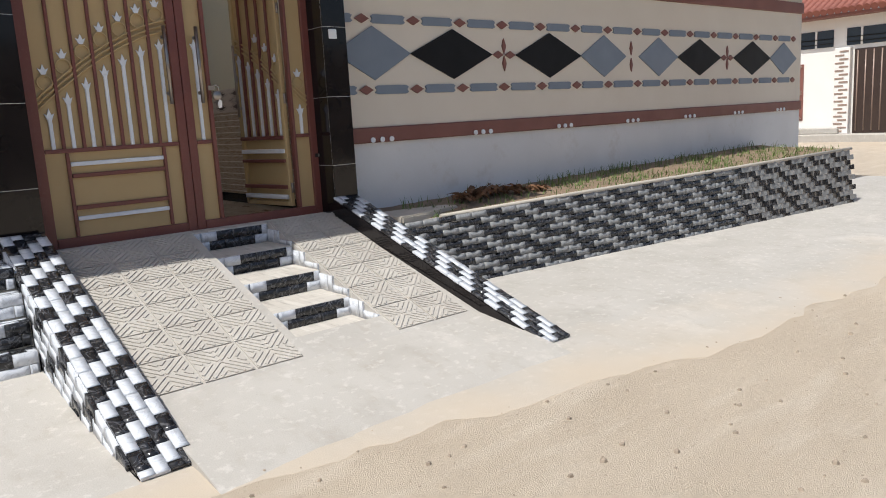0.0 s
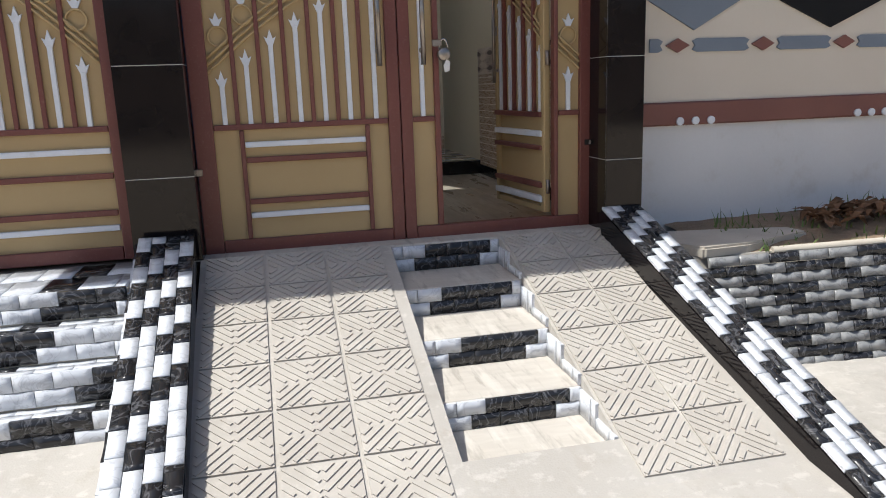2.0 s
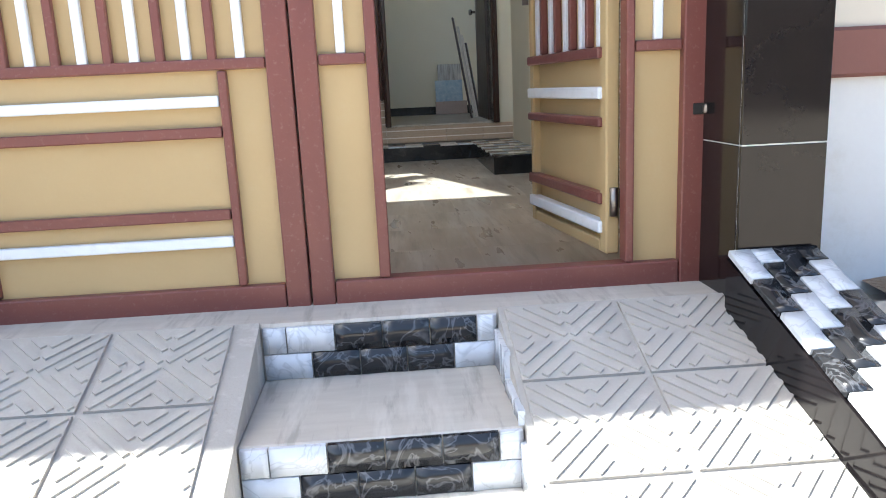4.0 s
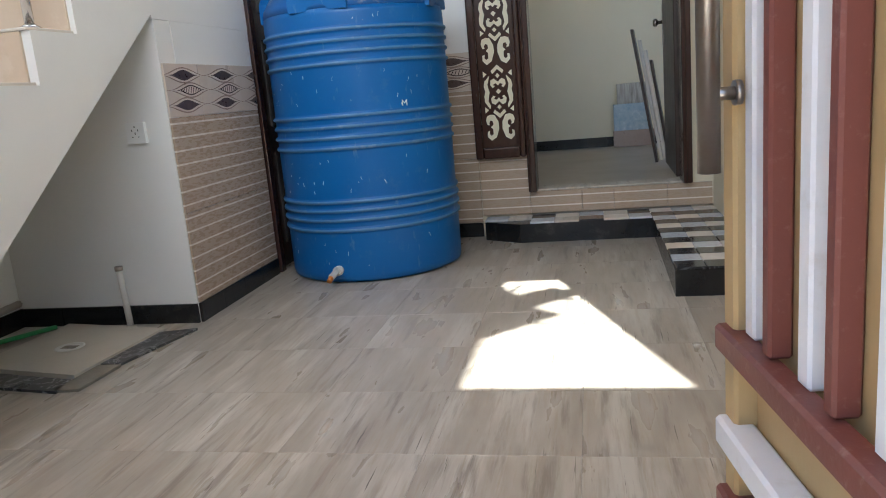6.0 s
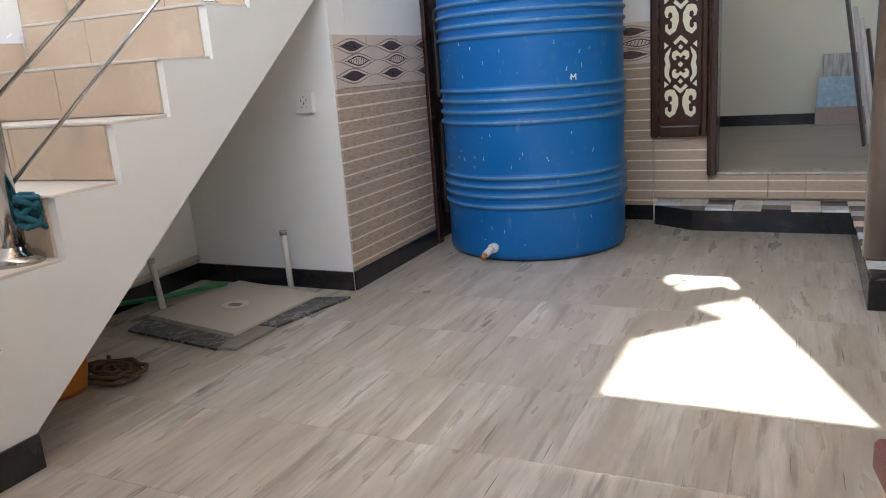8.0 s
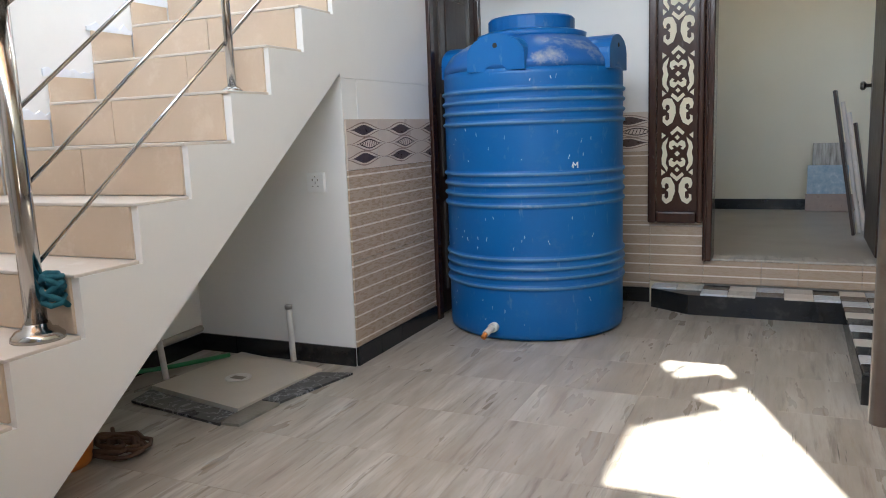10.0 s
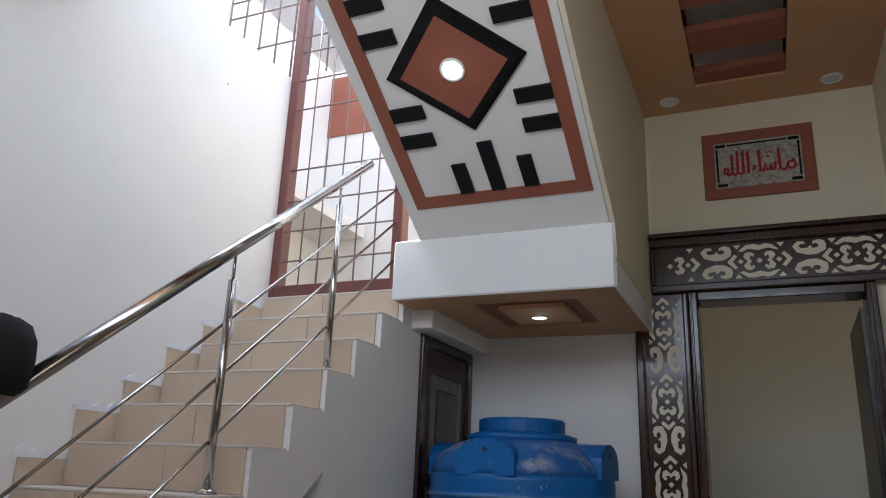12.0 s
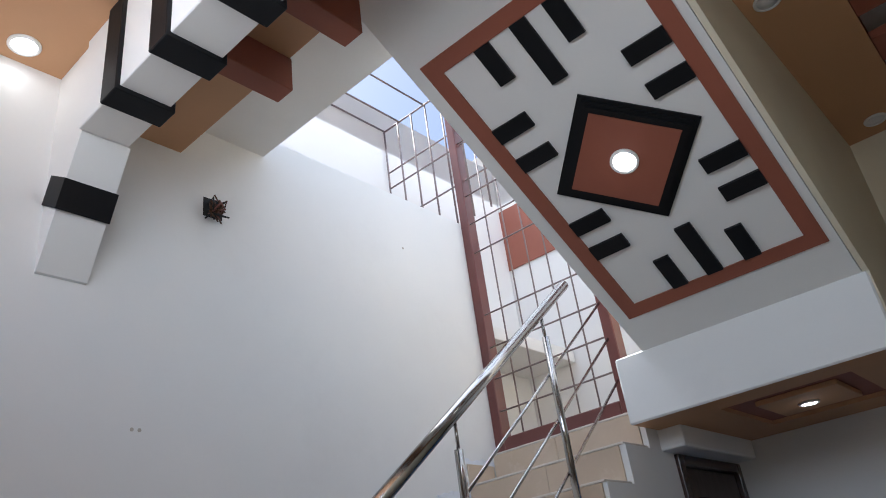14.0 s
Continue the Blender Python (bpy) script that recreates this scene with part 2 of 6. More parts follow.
WOOD = mat("dark_brown_wood", (0.050, 0.020, 0.014), (0.030, 0.012, 0.009), 0.24, 0, 8, 60, 0.1, stretch=(6, 6, 1), coat=0.3)
WOODH = mat("dark_door_wood", (0.055, 0.034, 0.026), (0.028, 0.017, 0.014), 0.35, 0, 8, 60, 0.1, stretch=(6, 6, 1))
FILM = mat("cloudy_door_film", (0.16, 0.14, 0.13), (0.05, 0.038, 0.03), 0.22, 0, 9, 30, 0.4, stretch=(2, 2, 0.6))
ORANGE = mat("tan_ceiling_paint", (0.56, 0.32, 0.17), (0.53, 0.30, 0.155), 0.7, 0, 2, 60, 0.06)
PALECREAM = mat("pale_cream_paint", (0.74, 0.68, 0.53), (0.70, 0.64, 0.49), 0.7, 0, 2, 60, 0.08)
BRICKP = mat("brick_red_paint", (0.30, 0.095, 0.055), (0.26, 0.08, 0.048), 0.6, 0, 3, 60, 0.08)
GREYP = mat("pale_grey_panel", (0.76, 0.77, 0.78), (0.68, 0.69, 0.70), 0.4, 0, 3, 40, 0.05)
CONCRETE_ROUGH = mat("rough_mortar", (0.30, 0.27, 0.22), (0.20, 0.18, 0.15), 0.95, 0, 14, 90, 0.9, depth=0.01)
MARBLEDK = marble("dark_marble_offcut", (0.05, 0.05, 0.05), (0.4, 0.4, 0.4), 0.3, 0.8)
COVER = mat("cream_cover_slab", (0.56, 0.51, 0.43), (0.50, 0.45, 0.38), 0.45, 0, 4, 80, 0.04, stain=((0.45, 0.40, 0.33), 0.3, 8))
PVC = mat("white_pvc", (0.70, 0.69, 0.66), (0.60, 0.58, 0.54), 0.45, 0, 8, 60, 0.05, stain=((0.35, 0.30, 0.25), 0.4, 20))
GREENP = mat("green_pipe", (0.02, 0.22, 0.07), (0.015, 0.17, 0.05), 0.4, 0, 8, 60, 0.03)
ROPEM = mat("brown_rope", (0.14, 0.075, 0.04), (0.08, 0.04, 0.025), 0.95, 0, 20, 200, 0.8)
BUCKET = mat("orange_bucket_plastic", (0.60, 0.20, 0.03), (0.52, 0.16, 0.025), 0.45, 0, 8, 50, 0.05)
BLACKCLOTH = mat("black_cloth", (0.006, 0.006, 0.007), (0.012, 0.012, 0.014), 0.95, 0, 20, 260, 0.6)
TEAL = mat("teal_rag", (0.02, 0.14, 0.18), (0.01, 0.07, 0.10), 0.95, 0, 30, 250, 0.8)
PLASTICW = mat("white_plastic", (0.80, 0.80, 0.79), (0.77, 0.77, 0.76), 0.35, 0, 5, 60, 0.0)
DARK = mat("dark_gap", (0.02, 0.018, 0.016), (0.012, 0.011, 0.01), 0.7, 0, 5, 60, 0.0)
IRON = mat("grey_iron_bar", (0.24, 0.18, 0.16), (0.18, 0.13, 0.12), 0.5, 0, 20, 120, 0.1)
WINFR = mat("maroon_window_frame", (0.17, 0.055, 0.045), (0.13, 0.042, 0.035), 0.4, 0, 6, 90, 0.08)
GRASS = mat("green_grass", (0.075, 0.14, 0.025), (0.16, 0.19, 0.06), 0.8, 0, 8, 60, 0.0)
SOIL = mat("dry_soil", (0.28, 0.20, 0.13), (0.19, 0.135, 0.09), 0.95, 0, 6, 60, 0.9, depth=0.015)
DOGBROWN = mat("dog_brown_scrap", (0.20, 0.10, 0.045), (0.12, 0.06, 0.03), 0.85, 0, 14, 60, 0.2)
ROOFT = mat("terracotta_roof_tile", (0.30, 0.10, 0.07), (0.22, 0.075, 0.055), 0.75, 0, 8, 60, 0.3, rand=0.2)
SUNWHITE = mat("white_house_paint", (0.80, 0.77, 0.73), (0.76, 0.73, 0.69), 0.8, 0, 1.5, 40, 0.1)
DKGLASS = mat("dark_window_glass", (0.02, 0.03, 0.05), (0.03, 0.04, 0.06), 0.08, 0, 3, 40, 0.0)
PLAINBROWN = mat("dull_brown_plaster", (0.30, 0.25, 0.20), (0.24, 0.20, 0.16), 0.9, 0, 1.2, 40, 0.2)
STRIPE = stripes_mat()
DECO = mat("ivory_decor_tile", (0.66, 0.57, 0.49), (0.58, 0.49, 0.41), 0.3, 0, 9, 80, 0.04)
DECOB = mat("brown_decor_glaze", (0.045, 0.025, 0.02), (0.12, 0.075, 0.065), 0.3, 0, 40, 120, 0.05)
DECOK = mat("taupe_decor_glaze", (0.32, 0.235, 0.19), (0.26, 0.185, 0.15), 0.3, 0, 20, 120, 0.04)
ROOMFLOOR = mat("beige_room_floor", (0.42, 0.37, 0.30), (0.36, 0.315, 0.255), 0.35, 0, 3, 50, 0.05)
REDINK = mat("red_script_glaze", (0.36, 0.015, 0.015), (0.28, 0.012, 0.012), 0.3, 0, 9, 60, 0.0)
MOTTLE = mat("mottled_ornament_glaze", (0.62, 0.60, 0.53), (0.12, 0.11, 0.09), 0.3, 0, 42, 130, 0.03)
BLUETILE = mat("blue_patterned_tile", (0.22, 0.33, 0.42), (0.45, 0.52, 0.56), 0.25, 0, 24, 90, 0.03)
STRIPTILE = mat("dark_striped_tile", (0.05, 0.04, 0.035), (0.60, 0.56, 0.48), 0.3, 0, 3, 40, 0.0, stretch=(14, 14, 0.4))
LAMP = glow("lamp_diffuser", (1.0, 0.96, 0.88), 9.0)
PEBBLE = mat("grey_brown_stone", (0.42, 0.34, 0.26), (0.20, 0.16, 0.12), 0.9, 0, 9, 60, 0.3)
PAPER = mat("white_paper_tag", (0.82, 0.80, 0.74), (0.74, 0.72, 0.66), 0.8, 0, 20, 90, 0.05)

# ---- mesh helpers ----


def link(name, bm, material, parent=None, label=""):
    me = bpy.data.meshes.new(name)
    bmesh.ops.recalc_face_normals(bm, faces=bm.faces[:])
    bm.to_mesh(me)
    bm.free()
    for m in material if isinstance(material, (list, tuple)) else [material]:
        me.materials.append(m)
    ob = new(name, me)
    if parent:
        ob.parent = parent
    if label:
        ob["label"] = label
    return ob


def part(name, bm, material, parent, label=""):
    return link(name, bm, material, parent, label)


def thing(name, label, category, group="", at=(0, 0, 0), kind=""):
    ob = new(name)
    ob.location = at
    ob.empty_display_size = 0.05
    return tagged(ob, label, category, group, kind)


def box(bm, x0, x1, y0, y1, z0, z1, bevel=0.0, seg=1):
    vs = [bm.verts.new((x, y, z)) for x in (x0, x1) for y in (y0, y1) for z in (z0, z1)]
    fs = [bm.faces.new([vs[i] for i in f]) for f in ((0, 1, 3, 2), (4, 6, 7, 5), (0, 4, 5, 1), (2, 3, 7, 6), (0, 2, 6, 4), (1, 5, 7, 3))]
    if bevel:
        es = list({e for f in fs for e in f.edges})
        bmesh.ops.bevel(bm, geom=es, offset=bevel, segments=seg, affect="EDGES", profile=0.5)
    return bm


def B(*a, bevel=0.004, seg=1):
    return box(bmesh.new(), *a, bevel=bevel, seg=seg)


def tube(bm, pts, r, seg=10, cap=True, flat=None):
    """A round bar along points."""
    rings = []
    pts = [Vector(p) for p in pts]
    for i, p in enumerate(pts):
        d = (pts[min(i + 1, len(pts) - 1)] - pts[max(i - 1, 0)]).normalized()
        u = d.cross(Vector((0, 0, 1)))
        if u.length < 0.05:
            u = d.cross(Vector((0, 1, 0)))
        u.normalize()
        v = d.cross(u).normalized()
        rr = r[i] if isinstance(r, (list, tuple)) else r
        rings.append([bm.verts.new(p + rr * (math.cos(a) * u + math.sin(a) * v)) for a in [2 * math.pi * k / seg for k in range(seg)]])
    for a, b in zip(rings, rings[1:]):
        for k in range(seg):
            f = bm.faces.new((a[k], a[(k + 1) % seg], b[(k + 1) % seg], b[k]))
            f.smooth = True
    if cap:
        bm.faces.new(rings[0][::-1])
        bm.faces.new(rings[-1])
    return bm


def T(pts, r, seg=10):
    return tube(bmesh.new(), pts, r, seg)


def lathe(bm, profile, centre=(0, 0), seg=48, smooth=True):
    rings = []
    for r, z in profile:
        rings.append([bm.verts.new((centre[0] + r * math.cos(2 * math.pi * k / seg), centre[1] + r * math.sin(2 * math.pi * k / seg), z)) for k in range(seg)])
    for a, b in zip(rings, rings[1:]):
        for k in range(seg):
            f = bm.faces.new((a[k], a[(k + 1) % seg], b[(k + 1) % seg], b[k]))
            f.smooth = smooth
    bm.faces.new(rings[0][::-1])
    bm.faces.new(rings[-1])
    return bm


def prism(bm, poly, to3, d0, d1):
    """Extrude a flat outline: to3(u, v, d) gives the place."""
    a = [bm.verts.new(to3(u, v, d0)) for u, v in poly]
    b = [bm.verts.new(to3(u, v, d1)) for u, v in poly]
    bm.faces.new(a)
    bm.faces.new(b[::-1])
    for i in range(len(poly)):
        j = (i + 1) % len(poly)
        bm.faces.new((a[i], b[i], b[j], a[j]))
    return bm


def ribbon(bm, pts, w, to3, d0, d1):
    """A flat band of width w along plane points, extruded from d0 to d1."""
    pts = [Vector(p) for p in pts]
    L, R = [], []
    for i, p in enumerate(pts):
        d = (pts[min(i + 1, len(pts) - 1)] - pts[max(i - 1, 0)]).normalized()
        n = Vector((-d.y, d.x))
        L.append(p + n * w / 2)
        R.append(p - n * w / 2)
    rows = [[bm.verts.new(to3(q.x, q.y, d)) for q in side] for side, d in ((L, d0), (R, d0), (R, d1), (L, d1))]
    for i in range(len(pts) - 1):
        for a, b in ((0, 1), (1, 2), (2, 3), (3, 0)):
            bm.faces.new((rows[a][i], rows[b][i], rows[b][i + 1], rows[a][i + 1]))
    bm.faces.new([rows[k][0] for k in range(4)])
    bm.faces.new([rows[k][-1] for k in (3, 2, 1, 0)])
    return bm


def xz(y0):
    return lambda u, v, d: (u, y0 + d, v)


def structure(name, label, bm, material):
    return tagged(link(name, bm, material), label, kind="structure", category="structure")

# ---- large structure: outside ----
LW, RW, BW, CEIL = -0.22, 3.335, 4.72, 3.80


def ground_z(x, y):
    """Road and apron: nearly level, a little lower towards the road."""
    z = -0.605 - 0.055 * max(0.0, min(1.0, (-y - 0.6) / 2.2))
    if y < -2.7:
        z += 0.012 * noise.noise((x * 0.7, y * 0.9, 0)) + 0.006 * noise.noise((x * 3, y * 3, 4))
    return z


def build_ground():
    bm = bmesh.new()
    xs = [-400, -60, -14] + [-8 + 0.35 * i for i in range(70)] + [22, 40, 120, 400]
    ys = [-400, -60, -16] + [-12 + 0.3 * i for i in range(42)] + [4, 12, 60, 400]
    g = [[bm.verts.new((x, y, ground_z(x, y))) for y in ys] for x in xs]
    for i in range(len(xs) - 1):
        for j in range(len(ys) - 1):
            f = bm.faces.new((g[i][j], g[i + 1][j], g[i + 1][j + 1], g[i][j + 1]))
            f.smooth = True
    structure("ground", "pale sandy earth road with loose grit", bm, SAND)


build_ground()


def dusty(base):
    """The cement with sand drifted over its outer edge."""
    m = base.copy()
    m.name = "sand_dusted_concrete"
    n, l = m.node_tree.nodes, m.node_tree.links
    p = n["Principled BSDF"]
    col = p.inputs["Base Color"].links[0].from_socket
    geo = n.new("ShaderNodeNewGeometry")
    sp = n.new("ShaderNodeSeparateXYZ")
    l.new(geo.outputs["Position"], sp.inputs[0])
    mn = n.new("ShaderNodeMath")
    mn.operation = "MINIMUM"
    mn.inputs[1].default_value = 4.0
    l.new(sp.outputs["X"], mn.inputs[0])
    v = n.new("ShaderNodeMath")
    v.operation = "MULTIPLY_ADD"
    v.inputs[1].default_value = 0.20
    l.new(mn.outputs[0], v.inputs[0])
    l.new(sp.outputs["Y"], v.inputs[2])
    nz = n.new("ShaderNodeTexNoise")
    nz.inputs["Scale"].default_value, nz.inputs["Detail"].default_value = 1.8, 9
    l.new(geo.outputs["Position"], nz.inputs["Vector"])
    w = n.new("ShaderNodeMath")
    w.operation = "MULTIPLY_ADD"
    w.inputs[1].default_value = 1.2
    l.new(nz.outputs["Fac"], w.inputs[0])
    l.new(v.outputs[0], w.inputs[2])
    r = n.new("ShaderNodeMapRange")
    r.inputs["From Min"].default_value, r.inputs["From Max"].default_value = -1.1, -2.0
    l.new(w.outputs[0], r.inputs["Value"])
    mx = n.new("ShaderNodeMix")
    mx.data_type = "RGBA"
    mx.inputs["B"].default_value = (0.475, 0.40, 0.312, 1)
    l.new(col, mx.inputs["A"])
    l.new(r.outputs[0], mx.inputs["Factor"])
    l.new(mx.outputs["Result"], p.inputs["Base Color"])
    return m


def build_apron():
    """Cement apron in front of the wall, with a wavering edge where the sand covers it."""
    bm = bmesh.new()
    n = 90
    top, edge = [], []
    for i in range(n + 1):
        x = -2.5 + 16.0 * i / n
        e = -2.62 - 0.20 * max(0.0, min(x, 4.0)) + 0.10 * noise.noise((x * 1.1, 0, 2)) + 0.06 * noise.noise((x * 4.1, 0, 5))
        cols = []
        for k in range(9):
            y = -0.3 + (e + 0.3) * k / 8
            cols.append(bm.verts.new((x, y, ground_z(x, y) + (0.012 if k < 8 else -0.012))))
        top.append(cols)
    for a, b in zip(top, top[1:]):
        for k in range(8):
            bm.faces.new((a[k], b[k], b[k + 1], a[k + 1]))
    structure("pavement", "pale cement apron, dusty, running out under the sand", bm, dusty(CONC))


build_apron()
# unseen wall, added so the black tiles reflect something darker than sky
structure("wall_opposite", "unseen plain brown wall added across the street to dull reflections", B(-60, 60, -20.3, -20.0, -0.9, 3.6, bevel=0.0), PLAINBROWN)


def ramp_z(y):
    if y > -1.85:
        return 0.062 + 0.345 * (y + 0.18)
    return -0.514 + 0.155 * (y + 1.85) if y > -2.7 else -0.646


HOLE = (1.875, 2.475, -1.63, -0.18)


def build_ramp():
    """Sloping cement body, in three bands so that the steps stay open."""
    base = thing("ramp", "pale cement vehicle ramp with stamped tiles and inset steps", "ramp", kind="structure")
    for x0, x1, ys in ((0.92, HOLE[0], None), (HOLE[1], 3.16, None), (HOLE[0], HOLE[1], (-2.72, -1.63))):
        bm = bmesh.new()
        yy = [-2.72, -2.5, -2.2, -1.85, -1.63, -1.2, -0.8, -0.18] if ys is None else [-2.72, -2.5, -2.2, -1.85, -1.63]
        poly = [(yy[0], -0.9)] + [(y, ramp_z(y) - (0.02 if y < -2.65 else 0)) for y in yy] + [(yy[-1], -0.9)]
        prism(bm, poly, lambda u, v, d: (d, u, v), x0, x1)
        part("slope", bm, CONC, base)
    part("landing_strip", B(0.92, 3.16, -0.18, 0.04, -0.5, 0.055, bevel=0.006), TREAD, base, "grey wood-look strip under the gate")
    tz = [-0.09, -0.225, -0.36, -0.485]
    ry = [-0.18, -0.55, -0.92, -1.29, -1.63]
    for k in range(4):
        part("tread", B(HOLE[0], HOLE[1], ry[k + 1], ry[k], -0.9, tz[k], bevel=0.004), TREAD, base)
    return base, tz, ry


RAMP, TREAD_Z, RISER_Y = build_ramp()


# ---- wave tiles, shared by curbs, steps and planter ----
def wave_mesh(name, w, h, material, t=0.010, sag=0.0028):
    """A small tile, hollow along its length: x across w, y up h, thickness to +z."""
    bm = bmesh.new()
    n = 5
    top, bot = [], []
    for i in range(n):
        u = -0.5 + i / (n - 1)
        z = t + sag * (4 * u * u - 0.6)
        top.append([bm.verts.new((u * w, s * h / 2, z)) for s in (-1, 1)])
        bot.append([bm.verts.new((u * w, s * h / 2, -0.004)) for s in (-1, 1)])
    for i in range(n - 1):
        f = bm.faces.new((top[i][0], top[i + 1][0], top[i + 1][1], top[i][1]))
        f.smooth = True
        bm.faces.new((top[i][0], bot[i][0], bot[i + 1][0], top[i + 1][0]))
        bm.faces.new((top[i][1], top[i + 1][1], bot[i + 1][1], bot[i][1]))
    bm.faces.new((top[0][0], top[0][1], bot[0][1], bot[0][0]))
    bm.faces.new((top[-1][0], bot[-1][0], bot[-1][1], top[-1][1]))
    bmesh.ops.recalc_face_normals(bm, faces=bm.faces[:])
    me = bpy.data.meshes.new(name)
    bm.to_mesh(me)
    bm.free()
    me.materials.append(material)
    return me


def lay_tiles(parent, origin, ax, ay, length, height, w, h, pick, wm=None, bm_=None, shift=True, tilt=0.0, gap=0.003):
    """Rows of wave tiles over a face at origin, spanned by unit vectors ax (along) and ay (up)."""
    ax, ay = Vector(ax).normalized(), Vector(ay).normalized()
    nz = ax.cross(ay).normalized()
    ws = wave_mesh("tile", w - gap, h - gap, TILEW)
    bs = wave_mesh("tile", w - gap, h - gap, TILEB)
    rows = max(1, round(height / h))
    rot = Matrix((ax, ay, nz)).transposed().to_4x4()
    for j in range(rows):
        off = (w / 2 if j % 2 and shift else 0.0)
        n = int(math.ceil((length + off) / w))
        for i in range(n):
            a0, a1 = max(0, i * w - off), min(length, (i + 1) * w - off)
            if a1 - a0 < 0.012:
                continue
            c = Vector(origin) + ax * (a0 + a1) / 2 + ay * (j + 0.5) * h
            o = new("tile", ws if pick(i, j) else bs)
            o.parent = parent
            o.matrix_basis = Matrix.Translation(c) @ rot @ Matrix.Diagonal(((a1 - a0 - gap) / (w - gap), 1, 1, 1))


def build_curb(x_top, x_end, y_top, y_end, w, z_top, z_end, name_label, side):
    """A sloping curb: solid body, tiles on top and on the outer side."""
    t = thing("ramp_curb", name_label, "curb", "ramp curbs", kind="structure")
    bm = bmesh.new()
    zs = ((y_top, z_top), (y_end, z_end))
    A = [(x_top, y_top), (x_top + w, y_top), (x_end + w, y_end), (x_end, y_end)]
    Z = [z_top, z_top, z_end, z_end]
    lo = [bm.verts.new((x, y, -0.8)) for x, y in A]
    hi = [bm.verts.new((x, y, z - 0.012)) for (x, y), z in zip(A, Z)]
    bm.faces.new(hi)
    bm.faces.new(lo[::-1])
    for i in range(4):
        j = (i + 1) % 4
        bm.faces.new((lo[i], lo[j], hi[j], hi[i]))
    part("body", bm, BLACKT, t, "glossy black tiled side")
    ax = Vector((x_end - x_top, y_end - y_top, z_end - z_top))
    L = ax.length
    hw = w / 4
    lay_tiles(t, Vector((x_top, y_top, z_top)) , ax, Vector((1, 0, 0)), L, w, 0.125, hw, lambda i, j: (i + j // 2) % 2 == 0 or (i * 3 + j) % 11 == 0)
    return t, ax, L


curbR, axR, LR = build_curb(3.035, 3.16, -0.26, -2.42, 0.225, 0.185, -0.632, "sloping curb faced with black and white wave tiles", 1)
curbL, axL, LL = build_curb(0.655, 0.705, -0.26, -2.40, 0.255, 0.20, -0.632, "sloping curb faced with black and white wave tiles", -1)


def curb_side_tiles():
    """White and grey tiles on the outer side of the step-side curb."""
    ws = wave_mesh("tile", 0.132, 0.08, TILEW)
    bs = wave_mesh("tile", 0.132, 0.08, TILEB)
    d = axL.normalized()
    for j in range(9):
        for i in range(17):
            s = (i + 0.5 + (j % 2) * 0.5) * 0.135
            p = Vector((0.655, -0.26, 0.20)) + d * s
            z = p.z - 0.05 - j * 0.083
            if s > LL - 0.07 or z < ground_z(p.x, p.y) + 0.01:
                continue
            o = new("tile", ws if (i + j) % 3 else bs)
            o.parent = curbL
            rot = Matrix((-d, Vector((0, -d.z, d.y)), Vector((-1, 0, 0)))).transposed()
            o.matrix_basis = Matrix.Translation((p.x - 0.002, p.y, z)) @ rot.to_4x4()


curb_side_tiles()
for k in range(4):
    up = 0.05 if k == 0 else TREAD_Z[k - 1]
    h = up - TREAD_Z[k]
    lay_tiles(RAMP, (HOLE[0] + 0.004, RISER_Y[k] - 0.002, TREAD_Z[k]), (1, 0, 0), (0, 0, 1), HOLE[1] - HOLE[0] - 0.008, h, 0.12, h / 2 - 0.001, lambda i, j, k=k: (i * 7 + j * 3 + k * 5) % 5 in (0, 3))
for k in range(4):
    y0, y1 = RISER_Y[k + 1], RISER_Y[k]
    for i in range(2):
        ya, yb = y0 + (y1 - y0) * i / 2, y0 + (y1 - y0) * (i + 1) / 2
        top = ramp_z((ya + yb) / 2) - 0.02
        if top - TREAD_Z[k] > 0.03:
            lay_tiles(RAMP, (HOLE[1] - 0.002, yb, TREAD_Z[k]), (0, -1, 0), (0, 0, 1), yb - ya, top - TREAD_Z[k], 0.12, top - TREAD_Z[k], lambda i, j: True)


def stamp_mesh(w):
    """A square cement tile stamped with four fields of slanted ribs."""
    bm = bmesh.new()
    box(bm, -w / 2 + 0.004, w / 2 - 0.004, -w / 2 + 0.004, w / 2 - 0.004, -0.02, 0.004)
    to3 = lambda u, v, d: (u, v, d)
    q = w / 2 - 0.012
    for sx in (-1, 1):
        for sy in (-1, 1):
            dirx = 1 if sx * sy > 0 else -1
            for k in range(-4, 5):
                c = k * q / 4.2
                pts = []
                for s in (-2.0, 2.0):
                    pts.append((s, s * dirx + c * 1.41))
                # clip the line to the quarter field
                lo, hi = -1e9, 1e9
                x0, x1 = (0.008, q) if sx > 0 else (-q, -0.008)
                y0, y1 = (0.008, q) if sy > 0 else (-q, -0.008)
                cy = (y0 + y1) / 2 - dirx * (x0 + x1) / 2 + c * 1.41
                lo, hi = x0, x1
                xa, xb = sorted(((y0 - cy) / dirx, (y1 - cy) / dirx))
                lo, hi = max(lo, xa), min(hi, xb)
                if hi - lo > 0.012:
                    ribbon(bm, [(lo, lo * dirx + cy), (hi, hi * dirx + cy)], q / 8.5, to3, 0.0, 0.0095)
    bmesh.ops.recalc_face_normals(bm, faces=bm.faces[:])
    me = bpy.data.meshes.new("stamped_tile")
    bm.to_mesh(me)
    bm.free()
    me.materials.append(STAMP)
    return me


